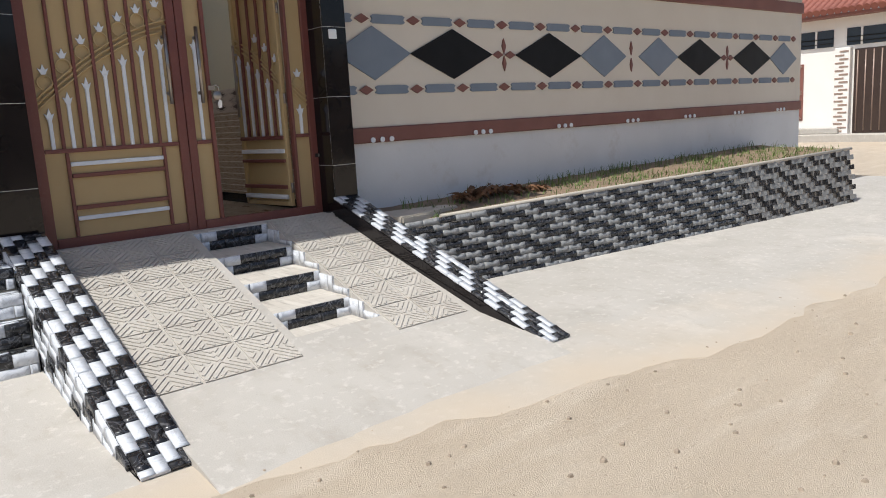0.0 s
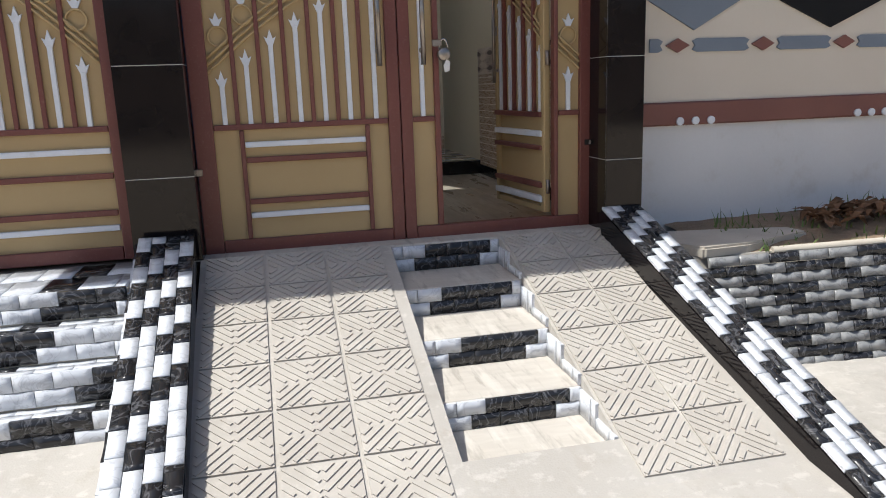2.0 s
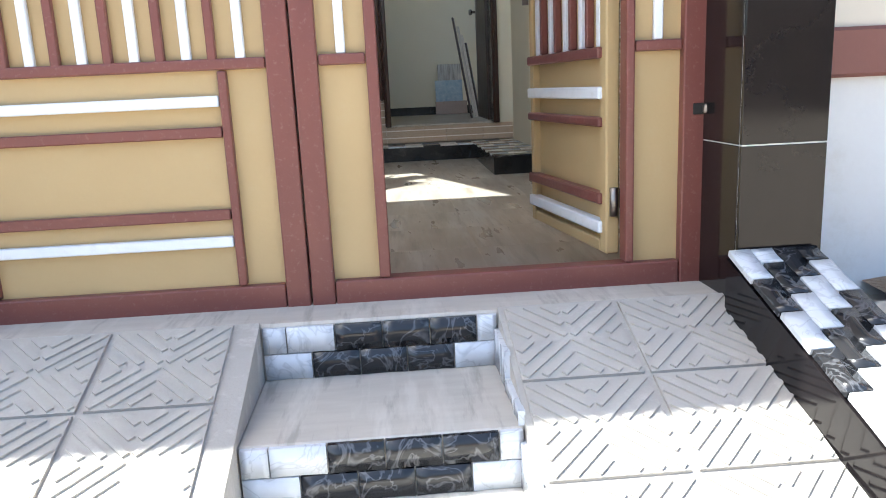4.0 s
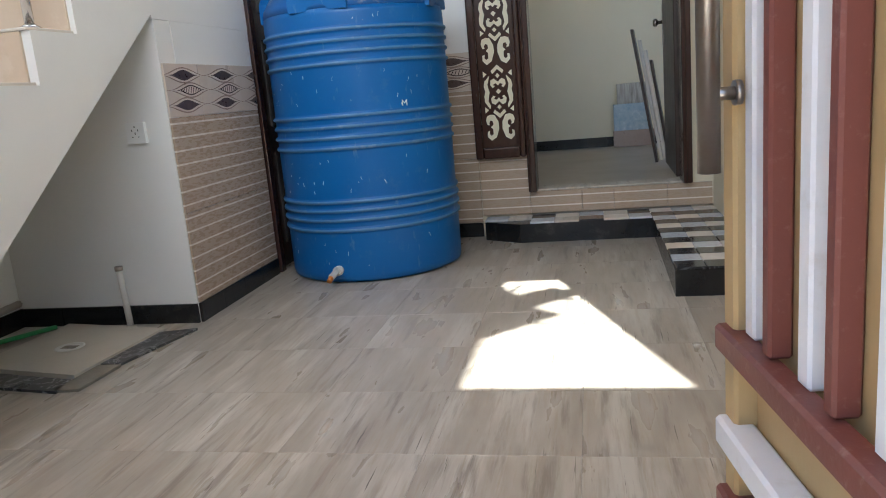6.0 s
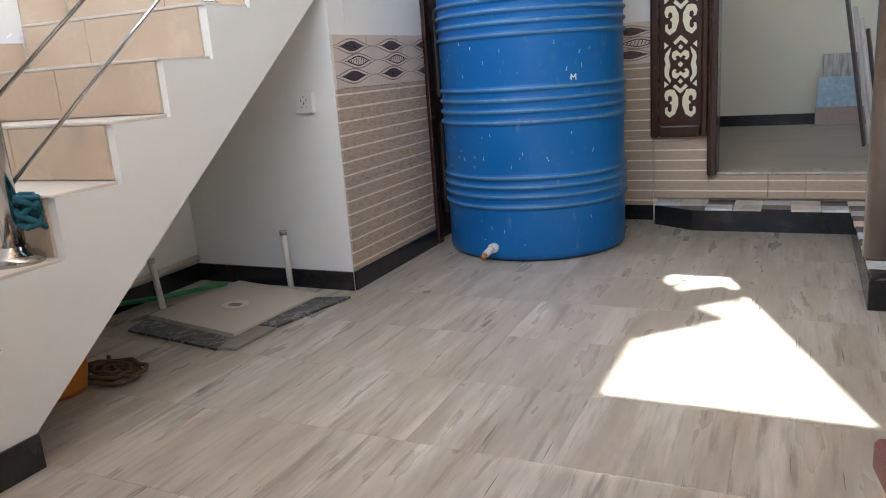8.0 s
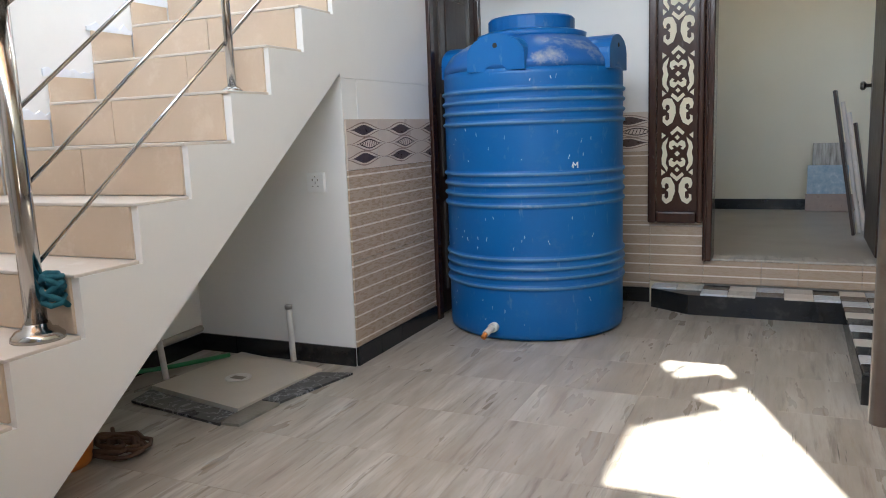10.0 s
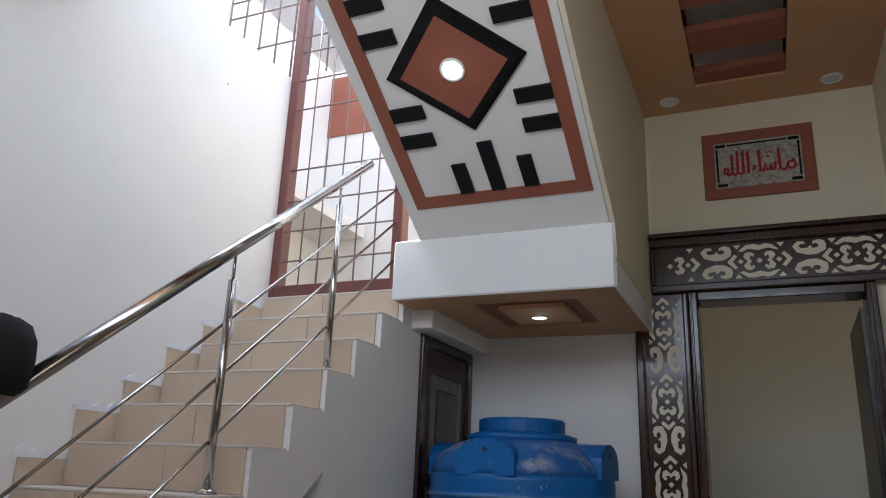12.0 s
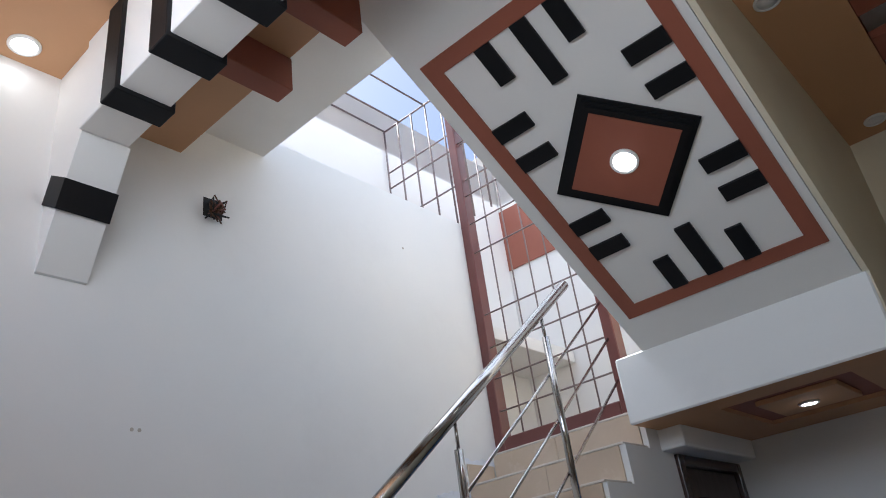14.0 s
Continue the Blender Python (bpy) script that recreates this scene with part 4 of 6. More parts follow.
def main_right_leaf():
    t = thing("main_gate_leaf", "brown and mustard gate leaf framing a wicket opening", "gate", "main gate leaves")
    frame_bar(t, 1.993, 2.055, 0.045, GTOP)
    frame_bar(t, 2.178, 2.208, 0.12, GTOP - 0.062, y0=-0.028, y1=0.028)
    frame_bar(t, 2.855, 2.879, 0.12, GTOP - 0.062, y0=-0.028, y1=0.028)
    frame_bar(t, 3.008, 3.09, 0.045, GTOP)
    frame_bar(t, 2.057, 3.006, 0.045, 0.118, y0=-0.029, y1=0.029)
    frame_bar(t, 2.057, 3.006, GTOP - 0.06, GTOP, y0=-0.029, y1=0.029)
    frame_bar(t, 2.21, 2.853, 1.98, 2.02, y0=-0.027, y1=0.027)
    for x0, x1, sx in ((2.057, 2.176, 2.115), (2.881, 3.006, 2.943)):
        frame_bar(t, x0, x1, 0.685, 0.713, y0=-0.026, y1=0.02, name="cross_bar")
        part("sheet", B(x0 - 0.002, x1 + 0.002, -0.002, 0.006, 0.11, GTOP - 0.05, bevel=0), GATEY, t, "mustard yellow sheet")
        zt = spear_top(sx)
        spear(t, sx, 0.713, zt - 0.07, -0.003)
        if sx > 2.5:
            ring(t, sx, zt + 0.165, -0.003)
            crown(t, sx, zt + 0.215, -0.003)
            arcs(t, x0, x1, -0.003, lambda x: spear_top(x) + 0.045)
    part("sheet", B(2.21, 2.853, -0.002, 0.006, 2.022, GTOP - 0.062, bevel=0), GATEY, t)
    handle_pull(t, 2.115, -0.03, 0.98, 1.52)
    part("latch_hole", B(3.035, 3.085, -0.034, -0.03, 0.515, 0.545, bevel=0.002), DARK, t)
    part("hinge_bolt", B(3.06, 3.125, -0.05, -0.03, 0.518, 0.542, bevel=0.004), DULLSTEEL, t, "rusty steel bolt")
    return t


main_right_leaf()
padlock(2.224, -0.075, 1.03)
WICK = Matrix.Translation((2.842, 0.045, 0)) @ Matrix.Rotation(radians(-82), 4, "Z")


def wicket():
    """The small door in the right leaf, swung inwards: built along -x from its hinge."""
    t = thing("wicket_door", "open mustard wicket door with white spears and brown bars", "door", at=(0, 0, 0))
    W = 0.645
    part("frame_bar", B(-0.045, -0.002, -0.02, 0.02, 0.13, 1.97, bevel=0.004), GATEY, t)
    part("frame_bar", B(-W, -W + 0.035, -0.02, 0.02, 0.13, 1.97, bevel=0.004), GATEY, t)
    part("frame_bar", B(-W + 0.037, -0.047, -0.019, 0.019, 0.13, 0.165, bevel=0.004), GATEY, t)
    part("frame_bar", B(-W + 0.037, -0.047, -0.019, 0.019, 1.935, 1.97, bevel=0.004), GATEY, t)
    part("sheet", B(-W + 0.03, -0.04, 0.004, 0.012, 0.15, 1.95, bevel=0), GATEY, t)
    part("cross_bar", B(-W + 0.004, -0.03, -0.032, -0.004, 0.675, 0.705, bevel=0.004), GATEB, t)
    zt = lambda x: spear_top(2.862 + x)
    for k in range(5):
        x = -0.585 + 0.128 * k
        spear(t, x, 0.705, zt(x) - 0.07, 0.004)
        if k < 4:
            xb = x + 0.06
            part("bar", B(xb - 0.009, xb + 0.009, -0.02, 0.003, 0.707, 1.935, bevel=0.003), GATEB, t)
        if x > -0.45:
            ring(t, x, zt(x) + 0.165, 0.004)
            crown(t, x, zt(x) + 0.215, 0.004)
    arcs(t, -W + 0.04, -0.045, 0.004, lambda x: zt(x) + 0.045)
    for zc, h, m in ((0.581, 0.017, GATEW), (0.501, 0.013, GATEB), (0.286, 0.016, GATEB), (0.204, 0.018, GATEW)):
        part("rail", B(-W + 0.003, -0.028, -0.032, 0.003, zc - h, zc + h, bevel=0.004), m, t)
    handle_pull(t, -W + 0.055, -0.02, 0.875, 1.47, 0.03, 0.011)
    for z in (0.28, 1.0, 1.7):
        part("hinge", T([(0.004, 0.0, z - 0.04), (0.004, 0.0, z + 0.04)], 0.012, 8), DULLSTEEL, t)
    part("latch_plate", B(-W + 0.0, -W + 0.05, -0.03, -0.021, 1.16, 1.22, bevel=0.004), DULLSTEEL, t)
    t.matrix_basis = WICK
    return t


wicket()


def small_gate():
    t = thing("small_gate", "closed narrow brown and mustard gate with white spears", "gate")
    y = -0.10
    x0, x1 = -0.125, 0.61
    for a, b, c, d in ((x0, x0 + 0.05, 0.085, GTOP), (x1 - 0.05, x1, 0.085, GTOP)):
        frame_bar(t, a, b, c, d, y0=y - 0.03, y1=y + 0.03)
    frame_bar(t, x0 + 0.052, x1 - 0.052, 0.085, 0.15, y0=y - 0.029, y1=y + 0.029)
    frame_bar(t, x0 + 0.052, x1 - 0.052, 0.71, 0.738, y0=y - 0.026, y1=y + 0.02)
    frame_bar(t, x0 + 0.052, x1 - 0.052, GTOP - 0.05, GTOP, y0=y - 0.029, y1=y + 0.029)
    part("sheet", B(x0 + 0.048, x1 - 0.048, y - 0.002, y + 0.006, 0.14, GTOP - 0.04, bevel=0), GATEY, t, "mustard yellow sheet")
    top = lambda x: 1.42 - 0.95 * max(0, x - 0.02) ** 1.25
    sp = [-0.03, 0.10, 0.225, 0.35, 0.48]
    gate_field(t, x0 + 0.05, x1 - 0.05, [0.035, 0.163, 0.288, 0.415], sp, y - 0.003, GTOP - 0.05, top=top, low_z=0.735)
    for zc, m in ((0.62, GATEW), (0.50, GATEB), (0.32, GATEB), (0.245, GATEW)):
        part("rail", B(x0 + 0.055, x1 - 0.055, y - 0.026, y - 0.003, zc - 0.014, zc + 0.014, bevel=0.003), m, t)
    bm = bmesh.new()
    tube(bm, [(-0.11, y - 0.05, 1.22), (0.14, y - 0.05, 1.22)], 0.01, 8)
    part("bolt", bm, DULLSTEEL, t, "sliding steel bolt")
    part("bolt_plate", B(0.0, 0.035, y - 0.06, y - 0.03, 1.08, 1.22, bevel=0.004), DULLSTEEL, t)


small_gate()
# lintel over the gates, front wall inside face; unseen canopy added for the ramp's shadow
structure("lintel", "cream lintel over the gates", B(-1.2, 3.475, -0.14, 0.24, 2.28, 2.55, bevel=0.004), CREAM)
structure("canopy", "unseen maroon canopy over the gates, added to shade the ramp head", B(-1.2, 3.6, -0.62, -0.145, 2.72, 2.84, bevel=0.01), MAROON)
structure("wall_street", "cream street wall beside the small gate", B(-3.5, -0.755, -0.02, 0.2, -0.8, 2.9, bevel=0.004), CREAM)
planter_tiles()

# ---- inside: shell ----
FX = 0.75
RISE, TREADD, Y1 = 0.185, 0.2455, 0.714


def build_floor():
    t = thing("floor", "grey-brown wood-look floor tiles laid in the entrance court", "floor", kind="structure")
    part("screed", B(LW - 0.1, RW + 0.1, -0.02, BW + 0.02, -0.3, -0.008, bevel=0), DARK, t)
    s = 0.431
    bm = bmesh.new()
    box(bm, -s / 2 + 0.0003, s / 2 - 0.0003, -s / 2 + 0.0003, s / 2 - 0.0003, -0.012, 0.0, bevel=0.0006)
    me = bpy.data.meshes.new("floor_tile")
    bmesh.ops.recalc_face_normals(bm, faces=bm.faces[:])
    bm.to_mesh(me)
    bm.free()
    me.materials.append(FLOORM)
    for i in range(-7, 3):
        for j in range(-4, 7):
            x, y = 2.54 + s * (i + 0.5), 1.70 + s * (j + 0.5)
            if x < LW - 0.25 or x > RW + 0.2 or y < -0.05:
                continue
            o = new("floor_tile", me)
            o.parent = t
            o.location = (x, y, 0.0)
            if y - s / 2 < 0.04:
                lo, hi = max(y - s / 2, 0.035), y + s / 2
                o.scale = (1, (hi - lo) / s, 1)
                o.location.y = (lo + hi) / 2


structure("wall_left", "tall smooth white wall beside the stairs", B(LW - 0.2, LW, 0.2, 3.80, -0.3, 3.97, bevel=0.003), WHITE)
structure("wall_left_far", "white wall behind the stair flank", B(LW - 0.2, LW, 3.85, BW, -0.3, 2.3, bevel=0.003), WHITE)
structure("wall_right", "pale cream wall of the court", B(RW, RW + 0.2, 0.2, BW, -0.3, CEIL, bevel=0.003), PALECREAM)
structure("wall_gate_side", "white inner face of the street wall", B(LW - 0.2, 0.615, 0.03, 0.2, -0.3, 2.28, bevel=0), WHITE)


def build_back_wall():
    t = thing("wall_back", "cream back wall with a wide doorway", "wall", kind="structure")
    part("left_pier", B(0.75, 2.20, BW, BW + 0.15, -0.3, CEIL, bevel=0), PALECREAM, t)
    part("right_pier", B(3.20, RW + 0.2, BW, BW + 0.15, -0.3, CEIL, bevel=0), PALECREAM, t)
    part("above_door", B(2.20, 3.20, BW, BW + 0.15, 2.52, CEIL, bevel=0), PALECREAM, t)
    part("threshold", B(2.20, 3.20, BW, BW + 0.15, -0.3, 0.283, bevel=0.004), CONC, t, "cement door threshold")


build_back_wall()
# nook face behind the tank is white
structure("nook_plaster", "white plaster behind the water tank", B(0.752, 1.862, BW - 0.006, BW - 0.0005, 0.13, 2.44, bevel=0), WHITE)


def soffit_z(y):
    return 0.13 + 0.765 * (y - 1.285)


def build_stairs():
    t = thing("staircase", "white concrete staircase with beige tiled steps and bare edges", "staircase", kind="structure")
    strips = []
    for k in range(13):
        a, b = Y1 + TREADD * k, (Y1 + TREADD * (k + 1) if k < 12 else 3.905)
        for c, d in ((a, min(b, 1.135)), (max(a, 1.135), min(b, 2.955)), (max(a, 2.955), b)):
            if d - c > 1e-4:
                strips.append((c, d, RISE * (k + 1)))
    for c, d, top in strips:
        lo = [(-0.3 if y < 1.1349 or (d <= 1.1351) else (soffit_z(2.93) if c > 2.95 else soffit_z(y))) for y in (c, d)]
        bm = bmesh.new()
        prism(bm, [(c, lo[0]), (d, lo[1]), (d, top), (c, top)], lambda u, v, q: (q, u, v), LW, FX)
        part("step_body", bm, WHITE, t)
    rnd = random.Random(2)
    for k in range(13):
        y = Y1 + TREADD * k
        z = RISE * k
        cut = rnd.uniform(0.3, 0.55)
        xa = LW + 0.012
        for a, b in ((xa, xa + cut), (xa + cut + 0.003, FX - 0.022 - rnd.uniform(0, 0.015))):
            part("riser_tile", B(a, b, y - 0.010, y + 0.002, z + (0.013 if k else 0), z + RISE - 0.001, bevel=0.0015), BEIGE, t)
        yb = Y1 + TREADD * (k + 1) if k < 12 else 3.72
        part("tread_tile", B(xa, FX - 0.004, y - 0.012, yb - 0.011, z + RISE, z + RISE + 0.011, bevel=0.002), TREADT, t)
        # side skirting piece on the wall above each tread
        if k < 12:
            w, h = TREADD - 0.0145, rnd.uniform(0.12, 0.165)
            part("skirting_tile", B(LW, LW + 0.009, y + 0.002, y + w, z + RISE + 0.012, z + RISE + 0.012 + h, bevel=0.0015), BEIGE, t)
            bm = bmesh.new()
            pts = [(y - 0.01, z + RISE + 0.0), (y + w + 0.03, z + RISE + 0.01)]
            out = []
            for i in range(12):
                u = y - 0.02 + (w + 0.06) * i / 11
                out.append((u, z + RISE + h + 0.012 + rnd.uniform(0.0, 0.028)))
            prism(bm, [(y - 0.02, z + RISE + h - 0.005)] + out + [(y + w + 0.04, z + RISE + h - 0.005)], lambda u, v, d: (LW + d, u, v), 0.0, 0.0105)
            part("plaster_patch", bm, GATEW, t, "ragged white plaster patch")
    part("foot_skirting", B(FX - 0.002, FX + 0.010, 1.135 - 0.38, 1.285 - 0.03, 0.0, 0.105, bevel=0.002), BLACKSK, t, "black skirting tile")
    part("foot_skirting", B(FX - 0.15, FX + 0.008, 1.137, 1.15, 0.0, 0.09, bevel=0.002), BLACKSK, t)
    return t


build_stairs()
structure("wall_under_stairs", "white wall closing the space under the stairs", B(LW, FX - 0.003, 2.965, 3.098, -0.3, 1.3865, bevel=0), WHITE)


def build_flank():
    """Wall below the upper steps, with the tiled dado and the shut door behind the tank."""
    t = thing("wall_flank", "white wall under the upper stairs with a tiled dado", "wall", kind="structure")
    part("lower_wall", B(0.60, FX - 0.001, 3.10, 3.904, -0.3, soffit_z(2.93) - 0.001, bevel=0), WHITE, t)
    part("over_door", B(0.60, FX - 0.001, 3.906, BW, 2.21, 2.40, bevel=0), WHITE, t)


build_flank()


def dado(axis, u0, u1, face, z0, label, group="wall dado"):
    """Tiled dado: striped tiles, a wavy decor course on top, a black skirting below. axis 'y': on a wall facing +x; 'x': facing -y."""
    t = thing("wall_dado", label, "wall tiles", group, kind="structure")

    def bx(a, b, p, z_0, z_1, bev=0.0012):
        if axis == "-y":
            return B(face - p, face + 0.001, a, b, z_0, z_1, bevel=bev)
        return B(face - 0.001, face + p, a, b, z_0, z_1, bevel=bev) if axis == "y" else B(a, b, face - p, face + 0.001, z_0, z_1, bevel=bev)

    w = 0.30
    n = max(1, int(math.ceil((u1 - u0) / w - 0.05)))
    for i in range(n):
        a, b = u0 + i * w + 0.001, min(u1, u0 + (i + 1) * w) - 0.001
        zz = [max(0.095, z0), 0.52, 0.958]
        for za, zb in zip(zz, zz[1:]):
            if zb - za > 0.02:
                part("tile", bx(a, b, 0.009, za + 0.001, zb - 0.001), STRIPE, t)
        part("decor_tile", bx(a, b, 0.0095, 0.959, 1.198), DECO, t)
    to3 = (lambda u, v, d: (face + d, u, v)) if axis == "y" else (lambda u, v, d: (face - d, u, v)) if axis == "-y" else (lambda u, v, d: (u, face - d, v))
    step = 0.39
    for r, zc in enumerate((1.010, 1.078, 1.146)):
        c = u0 + 0.16 + (0.05 if r == 1 else 0.0) - step
        while c < u1 + step:
            for hw, hh, m, d in ((0.196, 0.036, DECOK, 0.0105), (0.178, 0.030, DECO, 0.0112), (0.125, 0.0235, DECOB, 0.0118), (0.105, 0.0165, DECO if r == 1 else DECOB, 0.0122)):
                a, b = max(u0 + 0.001, c - hw), min(u1 - 0.001, c + hw)
                if b - a < 0.012:
                    continue
                us = [a + (b - a) * i / 14 for i in range(15)]
                f = lambda u: hh * (0.5 + 0.5 * math.cos(math.pi * (u - c) / hw)) + 0.0008
                bm = bmesh.new()
                prism(bm, [(u, zc + f(u)) for u in us] + [(u, zc - f(u)) for u in us[::-1]], to3, 0.009, d)
                part("leaf_motif", bm, m, t)
            if r == 1:
                for q in range(-4, 5):
                    u = c + q * 0.022
                    if u0 + 0.01 < u < u1 - 0.01:
                        h = 0.015 * (0.5 + 0.5 * math.cos(math.pi * (u - c) / 0.105))
                        bm = bmesh.new()
                        ribbon(bm, [(u - 0.006, zc - h), (u + 0.006, zc + h)], 0.005, to3, 0.0122, 0.0126)
                        part("net_line", bm, DECOB, t)
            c += step
    if z0 < 0.05:
        n = max(1, int(math.ceil((u1 - u0) / 0.3)))
        for i in range(n):
            a, b = u0 + (u1 - u0) * i / n, u0 + (u1 - u0) * (i + 1) / n
            part("skirting", bx(a + 0.0008, b - 0.0008, 0.014, 0.0, 0.093), BLACKSK, t, "black skirting tile")
    return t


dado("y", 2.967, 3.885, FX, 0.0, "beige striped wall tiles with a wavy brown border and black skirting")
dado("-y", 0.25, 3.155, RW, 0.0, "beige striped wall tiles with a wavy brown border and black skirting")
dado("x", 0.80, 1.875, BW - 0.006, 0.0, "beige striped wall tiles with a wavy brown border")


def skirt_under():
    t = thing("baseboard", "black skirting tiles under the stairs", "baseboard", kind="structure")
    for a, b in ((LW, 0.02), (0.022, 0.38), (0.382, FX)):
        part("skirting", B(a + 0.001, b - 0.001, 2.951, 2.964, 0, 0.093, bevel=0.0015), BLACKSK, t)
    for a, b in ((1.2, 1.8), (1.802, 2.4), (2.402, 2.949)):
        part("skirting", B(LW + 0.001, LW + 0.014, a, b, 0, 0.093, bevel=0.0015), BLACKSK, t)
    part("mortar_fillet", T([(LW + 0.02, 2.2, 0.12), (LW + 0.025, 2.55, 0.115), (LW + 0.02, 2.94, 0.125)], 0.018, 6), GROUT, t)


skirt_under()


def shut_door():
    t = thing("door_flank", "closed dark wooden door still in cloudy plastic film", "door", kind="structure")
    x = FX
    for a, b, z0, z1 in ((3.905, 3.965, 0, 2.205), (BW - 0.055, BW - 0.008, 0, 2.205), (3.967, BW - 0.057, 2.15, 2.205)):
        part("frame_bar", B(x - 0.06, x + 0.022, a, b, z0, z1, bevel=0.006, seg=2), WOOD, t)
    part("leaf", B(x - 0.05, x - 0.01, 3.967, BW - 0.057, 0.01, 2.148, bevel=0.003), WOODH, t)
    for z0, z1 in ((0.15, 0.7), (0.85, 1.35), (1.5, 2.0)):
        bm = B(x - 0.012, x + 0.002, 4.08, BW - 0.16, z0, z1, bevel=0.012, seg=2)
        part("panel", bm, FILM, t, "raised panel under cloudy film")
        part("panel_middle", B(x - 0.002, x + 0.008, 4.16, BW - 0.24, z0 + 0.09, z1 - 0.09, bevel=0.008), WOODH, t)
    structure("door_bulkhead", "white bulkhead box over the flank door", B(FX - 0.1, FX + 0.13, 3.78, BW - 0.007, 2.21, 2.42, bevel=0.012, seg=2), WHITE)


shut_door()


# ---- second flight overhead, landing box ----
def upper_flight():
    t = thing("upper_flight", "white sloping stair soffit with black bars and a red diamond panel", "staircase", kind="structure")
    x0, x1 = 0.918, 1.945
    sl = 0.615
    zf = lambda y: 2.735 - sl * (y - 3.325)
    bm = bmesh.new()
    ya, yb = 3.50, 1.55
    prof = [(ya, zf(ya)), (yb, zf(yb)), (yb, zf(yb) + 0.30), (ya, zf(ya) + 0.30)]
    prism(bm, prof, lambda u, v, d: (d, u, v), x0, x1)
    part("slab", bm, WHITE, t, "white plastered soffit")
    part("box_front", B(0.985, x1, 3.50, BW - 0.001, 2.40, 2.95, bevel=0), WHITE, t)
    part("winder_step", B(FX + 0.012, 0.984, 3.665, 4.6, 2.40, 2.595, bevel=0.006), BEIGE, t, "beige tiled winder step")
    part("winder_step", B(0.875, 0.984, 3.70, 4.6, 2.596, 2.80, bevel=0.006), BEIGE, t)
    # points on the soffit: u across, s along the slope
    o, along = Vector((0, 3.325, 2.735)), Vector((0, -1, sl)).normalized()
    nrm = Vector((0, -sl, -1)).normalized()
    S = lambda u, s, d: tuple(Vector((u, 0, 0)) + o + along * s + nrm * d)
    u0, u1, s0, s1 = 0.980, 1.908, 0.02, 1.555
    bw = 0.07
    for a in ((u0, s0, u1, s0 + bw), (u0, s1 - bw, u1, s1), (u0, s0 + bw, u0 + bw, s1 - bw), (u1 - bw, s0 + bw, u1, s1 - bw)):
        bm = bmesh.new()
        prism(bm, [(a[0], a[1]), (a[2], a[1]), (a[2], a[3]), (a[0], a[3])], S, -0.002, 0.006)
        part("border", bm, BRICKP, t, "brick-red painted border")
    uc, sc = 1.437, 0.78

    def bar(a, b, c, d):
        bm = bmesh.new()
        prism(bm, [(a, c), (b, c), (b, d), (a, d)], S, -0.002, 0.014)
        part("black_bar", bm, BLACKP, t)

    for end, sg in ((s0 + bw, 1), (s1 - bw, -1)):
        for u, L in ((uc - 0.147 - (sg < 0) * 0.044, 0.178), (uc + 0.018 - (sg < 0) * 0.036, 0.285), (uc + 0.188 - (sg < 0) * 0.055, 0.18)):
            lo, hi = sorted((end, end + sg * L))
            bar(u - 0.036, u + 0.036, lo + 0.002, hi)
    for s in (0.43, 0.583, 0.972, 1.135):
        bar(u0 + bw + 0.001, u0 + bw + 0.17, s - 0.036, s + 0.036)
        bar(u1 - bw - 0.17, u1 - bw - 0.001, s - 0.036, s + 0.036)
    R = 0.335
    for r, d, m, lb in ((R, 0.010, BLACKP, "black stepped moulding"), (R * 0.93, 0.020, BLACKP, ""), (R * 0.86, 0.030, BLACKP, "")):
        bm = bmesh.new()
        q = [(uc + r * math.cos(a), sc + r * math.sin(a)) for a in (0, math.pi / 2, math.pi, 1.5 * math.pi)]
        prism(bm, q, S, -0.002, d)
        part("diamond_moulding", bm, m, t, lb)
    bm = bmesh.new()
    r = R * 0.76
    prism(bm, [(uc + r * math.cos(a), sc + r * math.sin(a)) for a in (0, math.pi / 2, math.pi, 1.5 * math.pi)], S, 0.03, 0.034)
    part("diamond_panel", bm, BRICKP, t, "brick-red diamond panel")
    spot("soffit_spotlight", S(uc, sc, 0.034), nrm, 0.058, True)
    return t


def spot(name, p, direction, r, lit, label=None):
    """A round recessed lamp: white rim, lens."""
    t = thing(name, label or ("round recessed ceiling spotlight, lit" if lit else "round recessed ceiling spotlight, unlit"), "spotlight", "ceiling spotlights")
    bm = bmesh.new()
    lathe(bm, [(r, 0.0), (r, 0.006), (r * 0.93, 0.010), (r * 0.80, 0.010), (r * 0.78, 0.002)], seg=24)
    part("rim", bm, PLASTICW, t)
    bm = bmesh.new()
    lathe(bm, [(r * 0.77, 0.001), (r * 0.77, 0.006), (r * 0.3, 0.008)], seg=20)
    part("lens", bm, LAMP if lit else GREYP, t)
    q = Vector((0, 0, 1)).rotation_difference(Vector(direction))
    t.matrix_basis = Matrix.Translation(p) @ q.to_matrix().to_4x4()
    if lit:
        d = bpy.data.lights.new("spot_glow", "POINT")
        d.energy, d.shadow_soft_size, d.color = 0.05, 0.05, (1.0, 0.95, 0.86)
        o = new("spot_glow", d)
        o.location = Vector(p) + Vector(direction) * 0.07
    return t


upper_flight()


